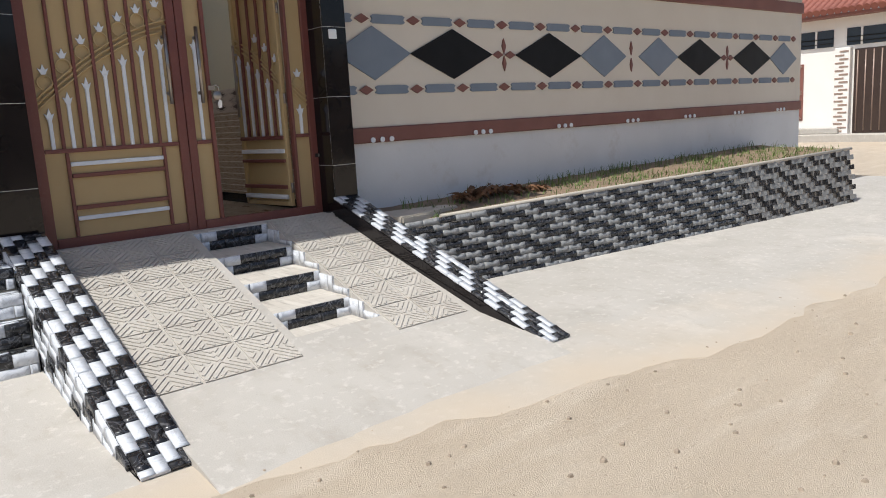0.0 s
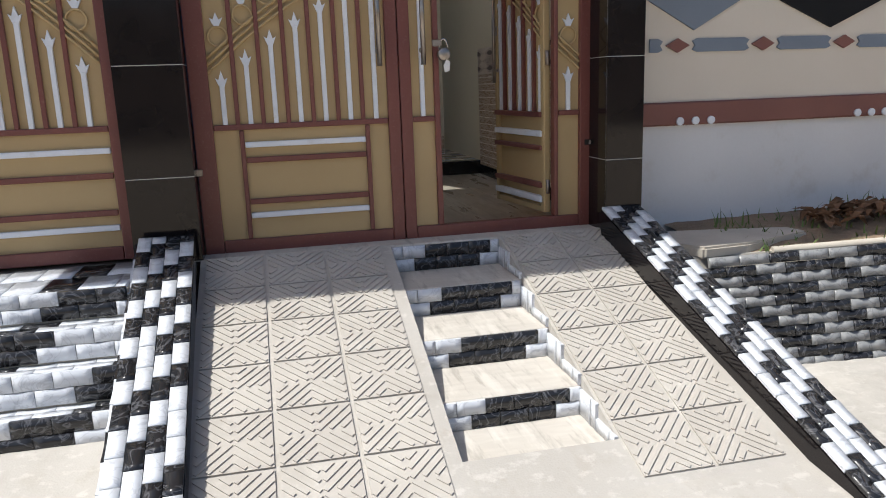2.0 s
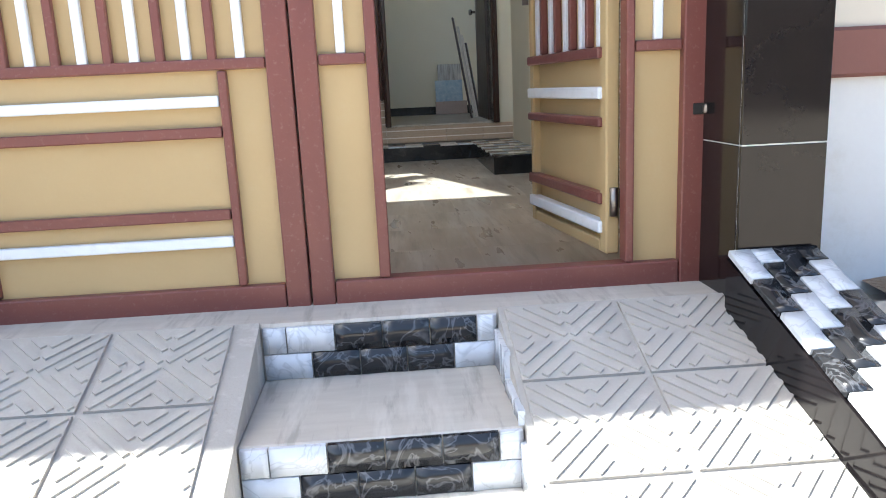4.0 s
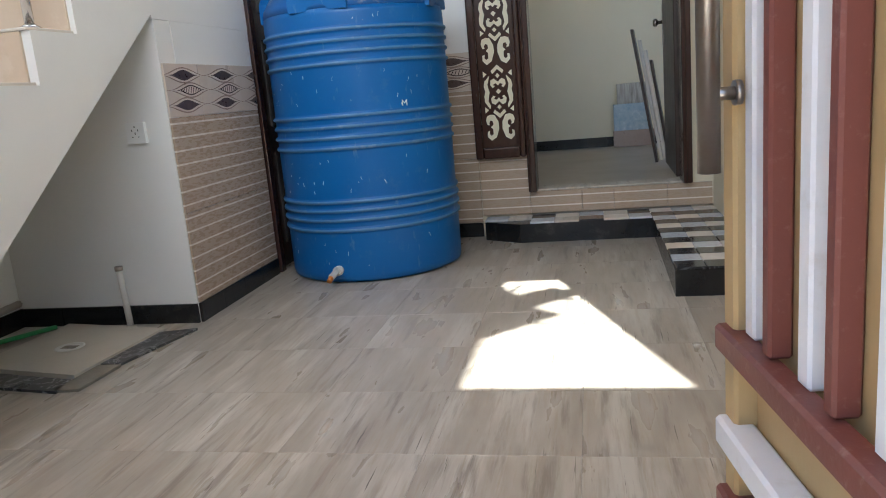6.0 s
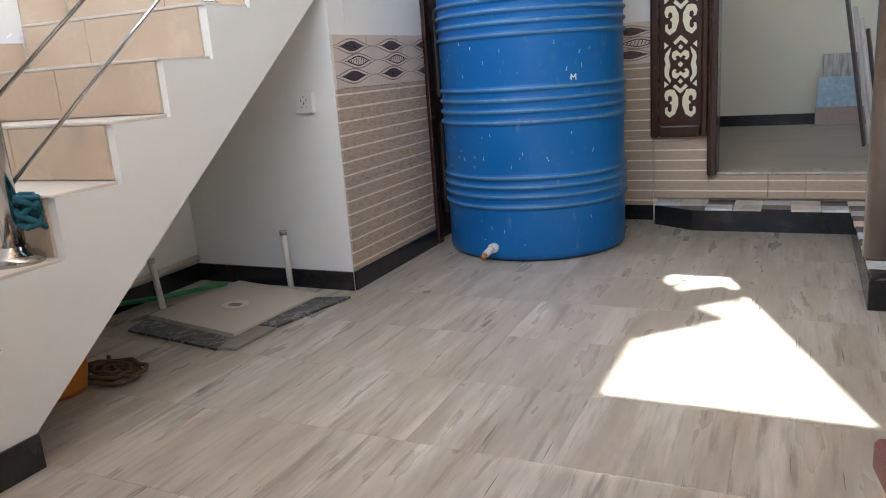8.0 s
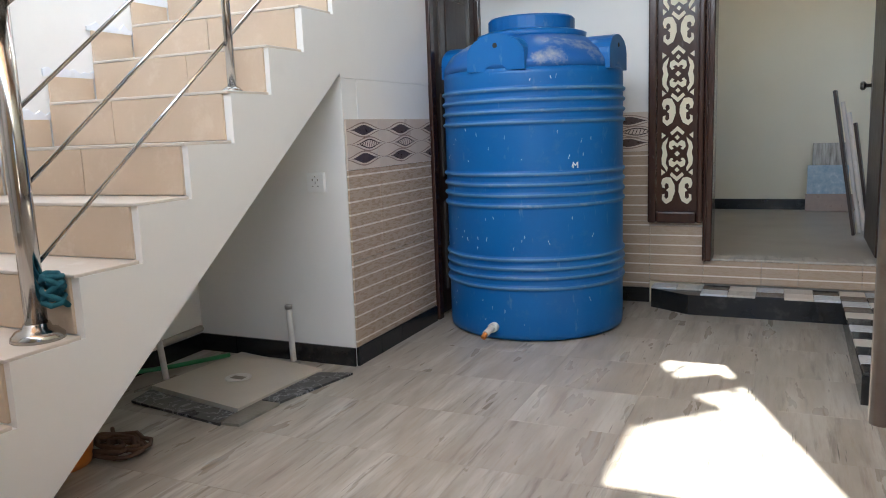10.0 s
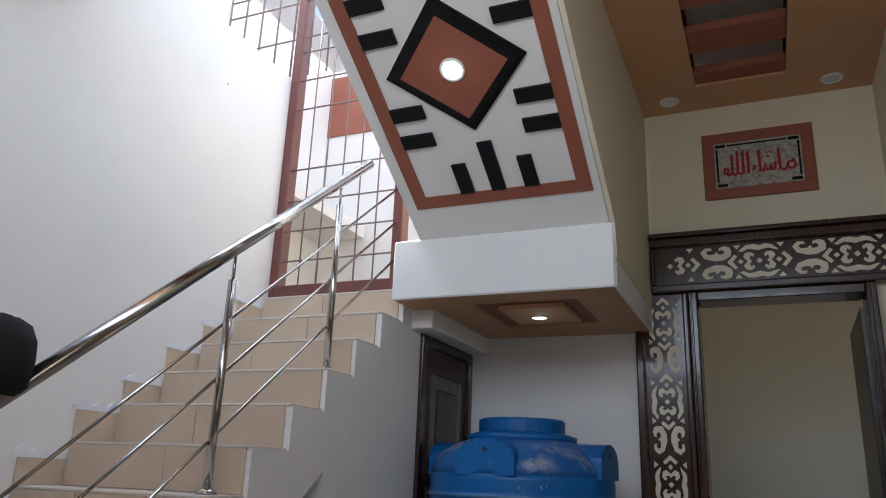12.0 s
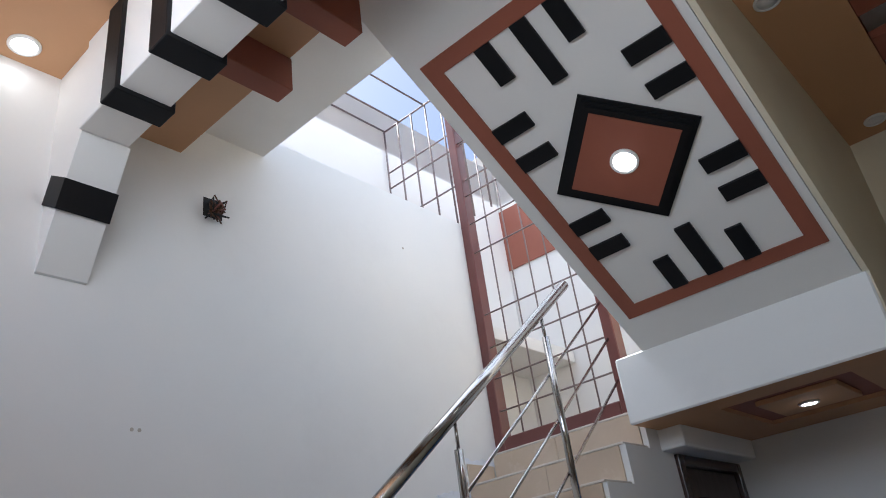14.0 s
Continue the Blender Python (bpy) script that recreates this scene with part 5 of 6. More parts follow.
def nook_ceiling():
    t = thing("nook_ceiling", "tan false ceiling over the tank with a red stepped tray", "ceiling", kind="structure")
    x0, x1, y0, y1, z = FX + 0.01, 1.955, 3.49, BW - 0.002, 2.315
    a, b, c, d = 1.12, 1.72, 3.72, 4.42
    bm = bmesh.new()
    for q in ((x0, x1, y0 + 0.02, c), (x0, x1, d, y1), (x0, a, c, d), (b, x1, c, d)):
        box(bm, *q, z, z + 0.08)
    part("tan_board", bm, ORANGE, t)
    bm = bmesh.new()
    box(bm, a + 0.001, b - 0.001, c + 0.001, d - 0.001, z + 0.022, z + 0.04)
    part("tray", bm, BRICKP, t, "brick-red recess")
    part("middle_board", B(a + 0.12, b - 0.10, c + 0.14, d - 0.14, z - 0.004, z + 0.021, bevel=0.003), ORANGE, t)
    part("fascia", B(x0, x1 + 0.01, y0 - 0.004, y0 + 0.018, z - 0.006, 2.64, bevel=0.008), WHITE, t, "white fascia")
    part("fascia", B(x1 - 0.005, x1 + 0.014, y0 + 0.02, y1, z - 0.006, 2.46, bevel=0.008), WHITE, t)
    spot("nook_spotlight", (1.42, 4.08, z - 0.005), (0, 0, -1), 0.05, True)


nook_ceiling()


def side_wedge():
    """Side wall of the upper flight, following its slope up to the ceiling."""
    bm = bmesh.new()
    zf = lambda y: 2.735 - 0.615 * (y - 3.325)
    prism(bm, [(BW - 0.001, CEIL - 0.002), (BW - 0.001, 2.462), (3.52, 2.462), (3.49, zf(3.49)), (1.94, zf(1.94)), (1.94, CEIL - 0.002)], lambda u, v, d: (d, u, v), 1.948, 1.972)
    structure("wall_flight_wedge", "cream wall closing the side of the upper flight", bm, PALECREAM)


side_wedge()


# ---- ceiling with slatted tray ----
def build_ceiling():
    bm = bmesh.new()
    cx0, cx1, cy0, cy1 = 2.335, 2.85, 1.9, 4.40
    z0, z1 = CEIL, CEIL + 0.14
    for q in ((1.948, cx0, 1.65, BW + 0.1), (cx1, RW + 0.2, 1.65, BW + 0.1), (cx0, cx1, cy1, BW + 0.1), (cx0, cx1, 1.65, cy0)):
        box(bm, *q, z0, z1)
    for q in ((LW - 0.2, RW + 0.2, 0.0, 1.30),):
        box(bm, *q, z0, z1)
    structure("ceiling", "tan painted ceiling board with a slatted red tray", bm, ORANGE)
    bm = bmesh.new()
    box(bm, cx0 - 0.1, cx1 + 0.1, cy0 - 0.1, cy1 + 0.1, z1 + 0.05, z1 + 0.09)
    structure("ceiling_tray_top", "pale grey panel above the red slats", bm, GREYP)
    t = thing("ceiling_tray", "brick-red slats across a recessed ceiling tray", "ceiling", kind="structure")
    for k in range(6):
        y = 1.97 + 0.457 * k
        part("slat", B(cx0, cx1, y + 0.0, min(y + 0.233, cy1 - 0.002), z0 + 0.012, z0 + 0.06, bevel=0.004), BRICKP, t)
    for a, b in ((cx0 - 0.02, cx0), (cx1, cx1 + 0.02)):
        part("tray_side", B(a, b, cy0, cy1, z0 + 0.005, z1 + 0.05, bevel=0), BRICKP, t)
    for p in ((2.08, 3.10), (2.16, 4.545), (3.055, 3.03), (3.105, 4.55), (2.06, 1.75), (3.05, 1.6)):
        spot("ceiling_spotlight", (*p, CEIL), (0, 0, -1), 0.062, False)
    spot("ceiling_spotlight", (-0.11, 0.90, CEIL), (0, 0, -1), 0.062, True)
    bm = bmesh.new()
    box(bm, LW - 0.2, 1.946, 1.65, 2.11, 3.84, CEIL + 0.14)
    structure("roof_edge", "white soffit at the edge of the stairwell opening", bm, WHITE)
    bm = bmesh.new()
    box(bm, LW - 0.2, RW + 0.2, 1.30, 1.648, 3.665, CEIL + 0.14)
    structure("ceiling_strip", "tan ceiling strip between the beam and the stairwell", bm, ORANGE)
    bm = bmesh.new()
    box(bm, 1.948, RW + 0.2, 0.0, BW + 3.4, CEIL + 0.24, CEIL + 0.36)
    structure("roof", "concrete roof slab", bm, CONC)


build_ceiling()


def build_beam():
    t = thing("ceiling_beam", "white ceiling beam with black wraps, red outriggers and a bracket", "beam", kind="structure")
    part("beam", B(0.062, RW, 1.075, 1.27, 3.365, CEIL - 0.001, bevel=0.004), WHITE, t)
    e0, e1 = Vector((LW + 0.012, 2.89)), Vector((0.06, 3.364))
    bm = bmesh.new()
    prism(bm, [(LW, 2.886), tuple(e0), tuple(e1), (0.06, CEIL - 0.002), (LW, CEIL - 0.002)], lambda u, v, d: (u, d, v), 1.09, 1.28)
    part("bracket", bm, WHITE, t, "sloping white bracket")
    for k in range(9):
        x = 0.268 + 0.335 * k
        part("black_wrap", B(x, x + 0.112, 1.058, 1.288, 3.345, CEIL - 0.003, bevel=0.004), BLACKP, t)
    for k in range(7):
        x = 0.505 + 0.41 * k
        part("red_outrigger", B(x, x + 0.10, 1.29, 1.657, 3.50, 3.664, bevel=0.004), BRICKP, t)
    nn = Vector((1, -0.6)).normalized()
    q = [e0.lerp(e1, 0.44), e0.lerp(e1, 0.66)]
    bm = bmesh.new()
    prism(bm, [tuple(q[0] + nn * 0.01), tuple(q[1] + nn * 0.01), tuple(q[1] - nn * 0.15), tuple(q[0] - nn * 0.15)], lambda u, v, d: (u, d, v), 1.082, 1.288)
    part("black_wrap", bm, BLACKP, t)


build_beam()


# ---- stair window, roof grill, outside beyond ----
def build_window():
    t = thing("window_stair", "tall open stair window with a maroon frame and square iron grill", "window", kind="structure")
    y, x0, x1, z0, z1 = 3.73, LW, 0.69, 2.425, 4.94
    for a, b, c, d in ((x0, x0 + 0.065, z0, z1), (x1 - 0.065, x1, z0, z1), (x0 + 0.067, x1 - 0.067, z0, z0 + 0.075), (x0 + 0.067, x1 - 0.067, z1 - 0.07, z1)):
        part("frame_bar", B(a, b, y - 0.03, y + 0.06, c, d, bevel=0.005), WINFR, t)
    for k in range(1, 6):
        x = x0 + 0.065 + (x1 - x0 - 0.13) * k / 6
        part("grill_bar", T([(x, y, z0 + 0.07), (x, y, z1 - 0.07)], 0.0055, 6), IRON, t)
    for z in (2.66, 2.86, 3.06, 3.28, 3.72, 3.94, 4.16, 4.60, 4.82):
        part("grill_bar", T([(x0 + 0.06, y - 0.008, z), (x1 - 0.06, y - 0.008, z)], 0.0055, 6), IRON, t)


build_window()


def roof_grill():
    t = thing("roof_grill", "rusty square iron grill over the stairwell opening", "grill", kind="structure")
    y, top, x0 = 3.745, 5.135, -0.862
    for k in range(7):
        x = x0 + 0.148 * k
        part("grill_bar", T([(x, y, 4.0), (x, y, top)], 0.0075, 6), IRON, t)
    for z in (4.30, 4.60, 4.74):
        part("grill_bar", T([(x0, y, z), (LW + 0.3, y, z)], 0.0065, 6), IRON, t)
    for k, x in enumerate((x0, x0 + 0.165, x0 + 0.43, x0 + 0.70)):
        part("grill_bar", T([(x, y, top + 0.008), (x, 2.75, top + 0.008)], 0.0075, 6), IRON, t)
    for yy in (y, 3.10, 2.76):
        part("grill_bar", T([(x0, yy, top), (x0 + 1.6, yy, top)], 0.0075, 6), IRON, t)


roof_grill()
structure("shaft_wall", "white parapet beside the stairwell opening", B(-1.07, -0.882, 2.0, 5.19, -0.3, 5.36, bevel=0.004), SUNWHITE)
# unseen outline added to cast the notch and strip in the floor's sun patch
bm = bmesh.new()
prism(bm, [(2.57, 5.362), (2.87, 5.90), (2.99, 5.68), (3.16, 6.02), (3.27, 5.97), (3.11, 5.56), (3.36, 5.362)], lambda u, v, d: (d, u, v), -1.05, -0.884)
structure("parapet_peak", "unseen block added on the parapet to notch the sun patch", bm, SUNWHITE)
structure("shaft_floor", "pale roof ledge beside the stairwell", B(-0.88, LW - 0.201, 0.2, 5.18, 3.3, 3.4, bevel=0.004), SUNWHITE)
structure("neighbour_wall", "bright white neighbouring wall seen through the stair window", B(-3.0, 1.9, 5.2, 5.4, -0.3, 5.6, bevel=0.004), SUNWHITE)
structure("neighbour_panel", "brick-red painted panel on the neighbouring wall", B(-1.18, 0.75, 5.185, 5.197, 4.30, 4.90, bevel=0.003), BRICKP)


# ---- doorway, fretwork, room beyond ----
def scroll(cx, cz, r0, r1, a0, a1, n=16):
    return [(cx + (r0 + (r1 - r0) * i / n) * math.cos(a0 + (a1 - a0) * i / n), cz + (r0 + (r1 - r0) * i / n) * math.sin(a0 + (a1 - a0) * i / n)) for i in range(n + 1)]


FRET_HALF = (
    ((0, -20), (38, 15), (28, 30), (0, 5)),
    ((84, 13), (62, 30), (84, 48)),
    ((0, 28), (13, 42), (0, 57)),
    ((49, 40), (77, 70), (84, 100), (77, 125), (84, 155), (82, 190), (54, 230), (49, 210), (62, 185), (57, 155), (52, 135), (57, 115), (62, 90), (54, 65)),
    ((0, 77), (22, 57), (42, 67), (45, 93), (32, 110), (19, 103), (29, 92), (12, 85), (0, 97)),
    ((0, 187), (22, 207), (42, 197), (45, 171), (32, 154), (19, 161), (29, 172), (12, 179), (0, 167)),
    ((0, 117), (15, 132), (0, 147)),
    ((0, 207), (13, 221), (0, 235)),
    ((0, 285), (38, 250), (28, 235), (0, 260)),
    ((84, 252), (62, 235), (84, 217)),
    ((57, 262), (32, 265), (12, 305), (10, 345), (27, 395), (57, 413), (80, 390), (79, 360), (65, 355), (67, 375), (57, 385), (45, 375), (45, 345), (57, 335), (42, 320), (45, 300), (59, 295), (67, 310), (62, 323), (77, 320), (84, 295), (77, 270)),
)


def fret_inlays(parent, along0, along1, centre, half, f, period, upright):
    """Raised cream inlays imitating the light openings of the scroll pattern, mirrored about the panel's middle line
    and repeated along it.
    """
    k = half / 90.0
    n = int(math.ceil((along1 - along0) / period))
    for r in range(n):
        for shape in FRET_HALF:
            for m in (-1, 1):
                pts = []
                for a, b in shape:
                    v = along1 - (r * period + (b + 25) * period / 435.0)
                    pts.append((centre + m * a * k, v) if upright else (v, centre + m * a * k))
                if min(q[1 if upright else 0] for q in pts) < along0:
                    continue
                # cream piece laid on the uncut board where light would show through
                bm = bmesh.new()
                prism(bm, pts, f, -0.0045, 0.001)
                part("fret_opening", bm, PALECREAM, parent, "raised cream inlay standing in for a scroll opening")


def build_doorframe():
    t = thing("doorway_frame", "dark carved wooden doorway surround with scroll fretwork", "door frame", kind="structure")
    y = BW - 0.006
    f = xz(y - 0.03)
    # tall side panel
    x0, x1, z0, z1 = 1.868, 2.19, 0.517, 2.545
    for a, b, c, d in ((x0, x0 + 0.05, z0, z1), (x1 - 0.035, x1 + 0.0, z0, z1), (x0 + 0.052, x1 - 0.037, z0, z0 + 0.07)):
        part("panel_frame", B(a, b, y - 0.07, y, c, d, bevel=0.01, seg=2), WOOD, t)
    part("fret_board", B(x0 + 0.05, x1 - 0.034, y - 0.034, y - 0.001, z0 + 0.068, z1, bevel=0.001), WOOD, t, "dark solid board behind the scroll inlays")
    fret_inlays(t, z0 + 0.08, z1 - 0.01, (x0 + x1) / 2 + 0.008, 0.098, xz(y - 0.0335), 0.475, True)
    # top panel
    x0, x1, z0, z1 = 1.975, RW - 0.003, 2.55, 2.90
    for a, b, c, d in ((x0, x1, z0, z0 + 0.05), (x0, x1, z1 - 0.055, z1), (x0, x0 + 0.03, z0 + 0.052, z1 - 0.057)):
        part("panel_frame", B(a, b, y - 0.075, y, c, d, bevel=0.01, seg=2), WOOD, t)
    part("cornice", B(x0 - 0.01, x1, y - 0.10, y, z1 + 0.001, z1 + 0.03, bevel=0.008, seg=2), WOOD, t)
    part("fret_board", B(x0 + 0.03, x1, y - 0.034, y - 0.001, z0 + 0.05, z1 - 0.055, bevel=0.001), WOOD, t, "dark solid board behind the scroll inlays")
    fret_inlays(t, x0 + 0.04, x1 - 0.01, (z0 + z1) / 2, 0.112, xz(y - 0.0335), 0.52, False)
    # jambs
    for a, b, z in ((2.192, 2.245, 0.285), (3.15, 3.205, 0.285)):
        part("jamb", B(a, b, y - 0.062, BW + 0.152, z, 2.548, bevel=0.008, seg=2), WOOD, t)
        part("jamb_moulding", B(a + 0.012, a + 0.024, y - 0.072, y - 0.06, z, 2.548, bevel=0.004), WOOD, t)
    part("jamb_head", B(2.247, 3.148, y - 0.06, BW + 0.15, 2.49, 2.546, bevel=0.006), WOOD, t)


build_doorframe()


def threshold_tiles():
    t = thing("threshold_tiles", "beige striped tiles below the door threshold, one patch pale", "wall tiles", kind="structure")
    x = 1.877
    for w, m in ((0.32, STRIPE), (0.33, STRIPE), (0.20, STRIPE), (0.33, STRIPE), (0.27, STRIPE)):
        part("tile", B(x + 0.001, min(x + w, RW) - 0.001, BW - 0.017, BW + 0.0, 0.14, 0.282 if x > 2.15 else 0.515, bevel=0.0015), m, t)
        x += w
    part("sill", B(2.25, 3.145, BW - 0.022, BW + 0.15, 0.284, 0.296, bevel=0.003), TREAD, t, "worn grey sill")


threshold_tiles()


def low_platform():
    t = thing("door_platform", "low platform topped with marbled tiles, edged in black", "platform", kind="structure")
    poly = [(1.905, BW - 0.018), (1.905, 4.58), (2.14, 4.44), (2.95, 4.44), (2.935, 3.16), (RW - 0.001, 3.16), (RW - 0.001, BW - 0.018)]
    bm = bmesh.new()
    prism(bm, poly, lambda u, v, d: (u, v, d), 0.0, 0.118)
    bmesh.ops.triangulate(bm, faces=[f for f in bm.faces if len(f.verts) > 4])
    part("body", bm, BLACKSK, t, "black tiled edge")
    xs = 1.905
    i = 0
    while xs < 2.93:
        for j in range(2):
            y0, y1 = 4.44 + j * 0.13, 4.44 + (j + 1) * 0.13
            if xs < 2.14 and j == 0:
                continue
            part("tile", B(xs + 0.001, min(xs + 0.15, 2.94) - 0.001, y0 + 0.001, y1 - 0.001, 0.117, 0.13, bevel=0.002), (TILEB, TREADT, TILEW, TREAD)[(i + 2 * j) % 4], t)
        xs += 0.15
        i += 1
    for i in range(3):
        for j in range(12):
            y0 = 3.165 + j * 0.128
            x0 = 2.94 + i * 0.131
            part("tile", B(x0 + 0.001, x0 + 0.130, y0 + 0.001, y0 + 0.126, 0.117, 0.131, bevel=0.003), (TILEB, TILEW, TILEB, TREADT)[(i * 2 + j) % 4], t)
    return t


low_platform()


def back_room():
    structure("room_floor", "dusty beige floor of the room beyond", B(0.9, 4.6, BW + 0.152, 7.7, 0.1, 0.27, bevel=0), ROOMFLOOR)
    structure("room_wall_end", "plain pale wall of the room beyond", B(0.9, 4.6, 7.7, 7.85, 0.1, 3.4, bevel=0), PALECREAM)
    structure("room_wall_west", "plain pale wall of the room beyond", B(0.8, 0.9, BW + 0.152, 7.85, 0.1, 3.4, bevel=0), PALECREAM)
    # unseen east wall, with a gap added to let light into the room
    structure("room_wall_east", "plain pale wall of the room beyond", B(4.6, 4.7, BW + 0.152, 5.7, 0.1, 3.4, bevel=0), PALECREAM)
    structure("room_wall_east_end", "plain pale wall of the room beyond", B(4.6, 4.7, 6.9, 7.85, 0.1, 3.4, bevel=0), PALECREAM)
    structure("room_wall_east_sill", "plain pale wall under an unseen side opening added for light", B(4.6, 4.7, 5.7, 6.9, 0.1, 1.75, bevel=0), PALECREAM)
    structure("room_wall_east_head", "plain pale wall over an unseen side opening added for light", B(4.6, 4.7, 5.7, 6.9, 2.5, 3.4, bevel=0), PALECREAM)
    structure("room_ceiling", "white ceiling of the room beyond", B(0.8, 4.7, BW + 0.152, 7.85, 3.4, 3.5, bevel=0), WHITE)
    t = thing("baseboard", "black skirting tiles round the room beyond", "baseboard", kind="structure")
    part("skirting", B(0.9, 4.6, 7.686, 7.699, 0.27, 0.37, bevel=0.002), BLACKSK, t)
    d = thing("door_open", "dark wooden door standing open into the room", "door")
    m = Matrix.Translation((3.15, BW + 0.16, 0)) @ Matrix.Rotation(radians(89), 4, "Z")
    part("leaf", B(0.0, 0.86, -0.02, 0.02, 0.30, 2.45, bevel=0.004), WOODH, d)
    part("lock_plate", B(0.76, 0.82, 0.02, 0.026, 1.15, 1.45, bevel=0.002), DULLSTEEL, d)
    bm = bmesh.new()
    lathe(bm, [(0.012, 0.0), (0.012, 0.03), (0.028, 0.04), (0.03, 0.055), (0.02, 0.068)], seg=16)
    bmesh.ops.rotate(bm, verts=bm.verts[:], matrix=Matrix.Rotation(radians(-90), 3, "X"))
    bmesh.ops.translate(bm, verts=bm.verts[:], vec=(0.79, 0.024, 1.32))
    part("door_knob", bm, STEEL, d, "round steel knob")
    d.matrix_basis = m

    def lean(name, label, x, w, h, mt, y=7.66, th=0.012, tilt=6, z=0.271, group="leftover tiles"):
        o = tagged(link(name, B(-w / 2, w / 2, -th, 0, 0, h, bevel=0.002), mt), label, "tile", group)
        o.matrix_basis = Matrix.Translation((x, y - h * math.sin(radians(tilt)), z)) @ Matrix.Rotation(radians(-tilt), 4, "X")

    lean("leaning_tile", "dark striped wall tile leaning on the wall", 3.02, 0.30, 0.62, STRIPTILE, 7.68)
    lean("leaning_tile", "blue patterned wall tile leaning on the wall", 3.00, 0.34, 0.42, BLUETILE, 7.63)
    lean("leaning_tile", "beige offcut tile leaning in front of others", 3.02, 0.40, 0.16, DECOK, 7.57)
    lean("leaning_tile", "pale tile leaning beside the doorway", 1.55, 0.30, 0.6, PALECREAM, 7.68)
    for k, (dx, mt) in enumerate(((0, WOODH), (0.05, TREAD), (0.09, TREADT), (0.13, WOODH))):
        o = tagged(link("leaning_plank", B(-0.05, 0.05, -0.02, 0.0, 0, 1.05 - 0.08 * k, bevel=0.003), mt), "narrow offcut plank leaning against the open door", "plank", "leaning planks")
        o.matrix_basis = Matrix.Translation((3.30 + dx - 0.20, 6.05 + dx * 3, 0.271)) @ Matrix.Rotation(radians(80), 4, "Z") @ Matrix.Rotation(radians(-9), 4, "X")
    o = bmesh.new()
    for k in range(3):
        lathe(o, [(0.03, 0.0), (0.09, 0.01), (0.10, 0.06), (0.05, 0.10), (0.01, 0.11)], centre=(k * 0.05, 0), seg=12)
    bag = tagged(link("black_bag", o, BLACKCLOTH), "small crumpled black bag on the room floor", "bag")
    bag.location = (1.62, 7.3, 0.271)


back_room()


def plaque():
    t = thing("wall_plaque", "glazed tile plaque with red script in a brick-red frame", "plaque")
    x0, x1, z0, z1 = 2.33, 2.98, 3.15, 3.60
    y = BW
    for a, b, c, d in ((x0, x1, z0, z0 + 0.07), (x0, x1, z1 - 0.07, z1), (x0, x0 + 0.07, z0 + 0.072, z1 - 0.072), (x1 - 0.07, x1, z0 + 0.072, z1 - 0.072)):
        part("frame_bar", B(a, b, y - 0.02, y, c, d, bevel=0.004), BRICKP, t)
    part("tile_field", B(x0 + 0.07, x1 - 0.07, y - 0.012, y, z0 + 0.07, z1 - 0.07, bevel=0), MOTTLE, t, "ornate speckled tile field")
    f = xz(y - 0.012)
    for a, b, c, d in ((x0 + 0.08, x0 + 0.14, z0 + 0.08, z0 + 0.10), (x1 - 0.14, x1 - 0.08, z0 + 0.08, z0 + 0.10), (x0 + 0.08, x0 + 0.14, z1 - 0.10, z1 - 0.08), (x1 - 0.14, x1 - 0.08, z1 - 0.10, z1 - 0.08), (x0 + 0.08, x0 + 0.092, z0 + 0.11, z1 - 0.11), (x1 - 0.092, x1 - 0.08, z0 + 0.11, z1 - 0.11), (x0 + 0.15, x1 - 0.15, z1 - 0.094, z1 - 0.084)):
        part("black_line", B(a, b, y - 0.015, y - 0.012, c, d, bevel=0), BLACKP, t)
    strokes = [
        [(0.20, 0.02), (0.215, -0.03), (0.19, -0.05), (0.165, -0.03), (0.175, 0.0), (0.20, 0.0)],
        [(0.165, -0.04), (0.145, -0.05), (0.125, -0.04), (0.122, 0.10)],
        [(0.10, 0.01), (0.095, -0.04), (0.08, -0.045), (0.07, 0.0), (0.065, -0.04), (0.05, -0.045), (0.042, 0.01), (0.03, -0.045), (0.012, -0.045), (0.008, 0.10)],
        [(-0.012, -0.01), (-0.025, 0.0), (-0.02, -0.02), (-0.035, -0.03)],
        [(-0.055, 0.10), (-0.058, -0.05)],
        [(-0.085, 0.11), (-0.088, -0.04), (-0.105, -0.048), (-0.12, -0.04), (-0.118, 0.11)],
        [(-0.12, -0.04), (-0.14, -0.05), (-0.152, -0.04), (-0.15, 0.09)],
        [(-0.152, -0.04), (-0.175, -0.05), (-0.20, -0.03), (-0.195, 0.0), (-0.175, -0.01), (-0.18, -0.045)],
        [(0.06, 0.05), (0.066, 0.056)], [(0.05, 0.075), (0.056, 0.081)], [(0.072, 0.075), (0.078, 0.081)],
    ]
    cx, cz = (x0 + x1) / 2, (z0 + z1) / 2 - 0.02
    for st in strokes:
        bm = bmesh.new()
        ribbon(bm, [(cx + u, cz + v) for u, v in st], 0.017, f, -0.004, 0.0)
        part("script_stroke", bm, REDINK, t)


plaque()


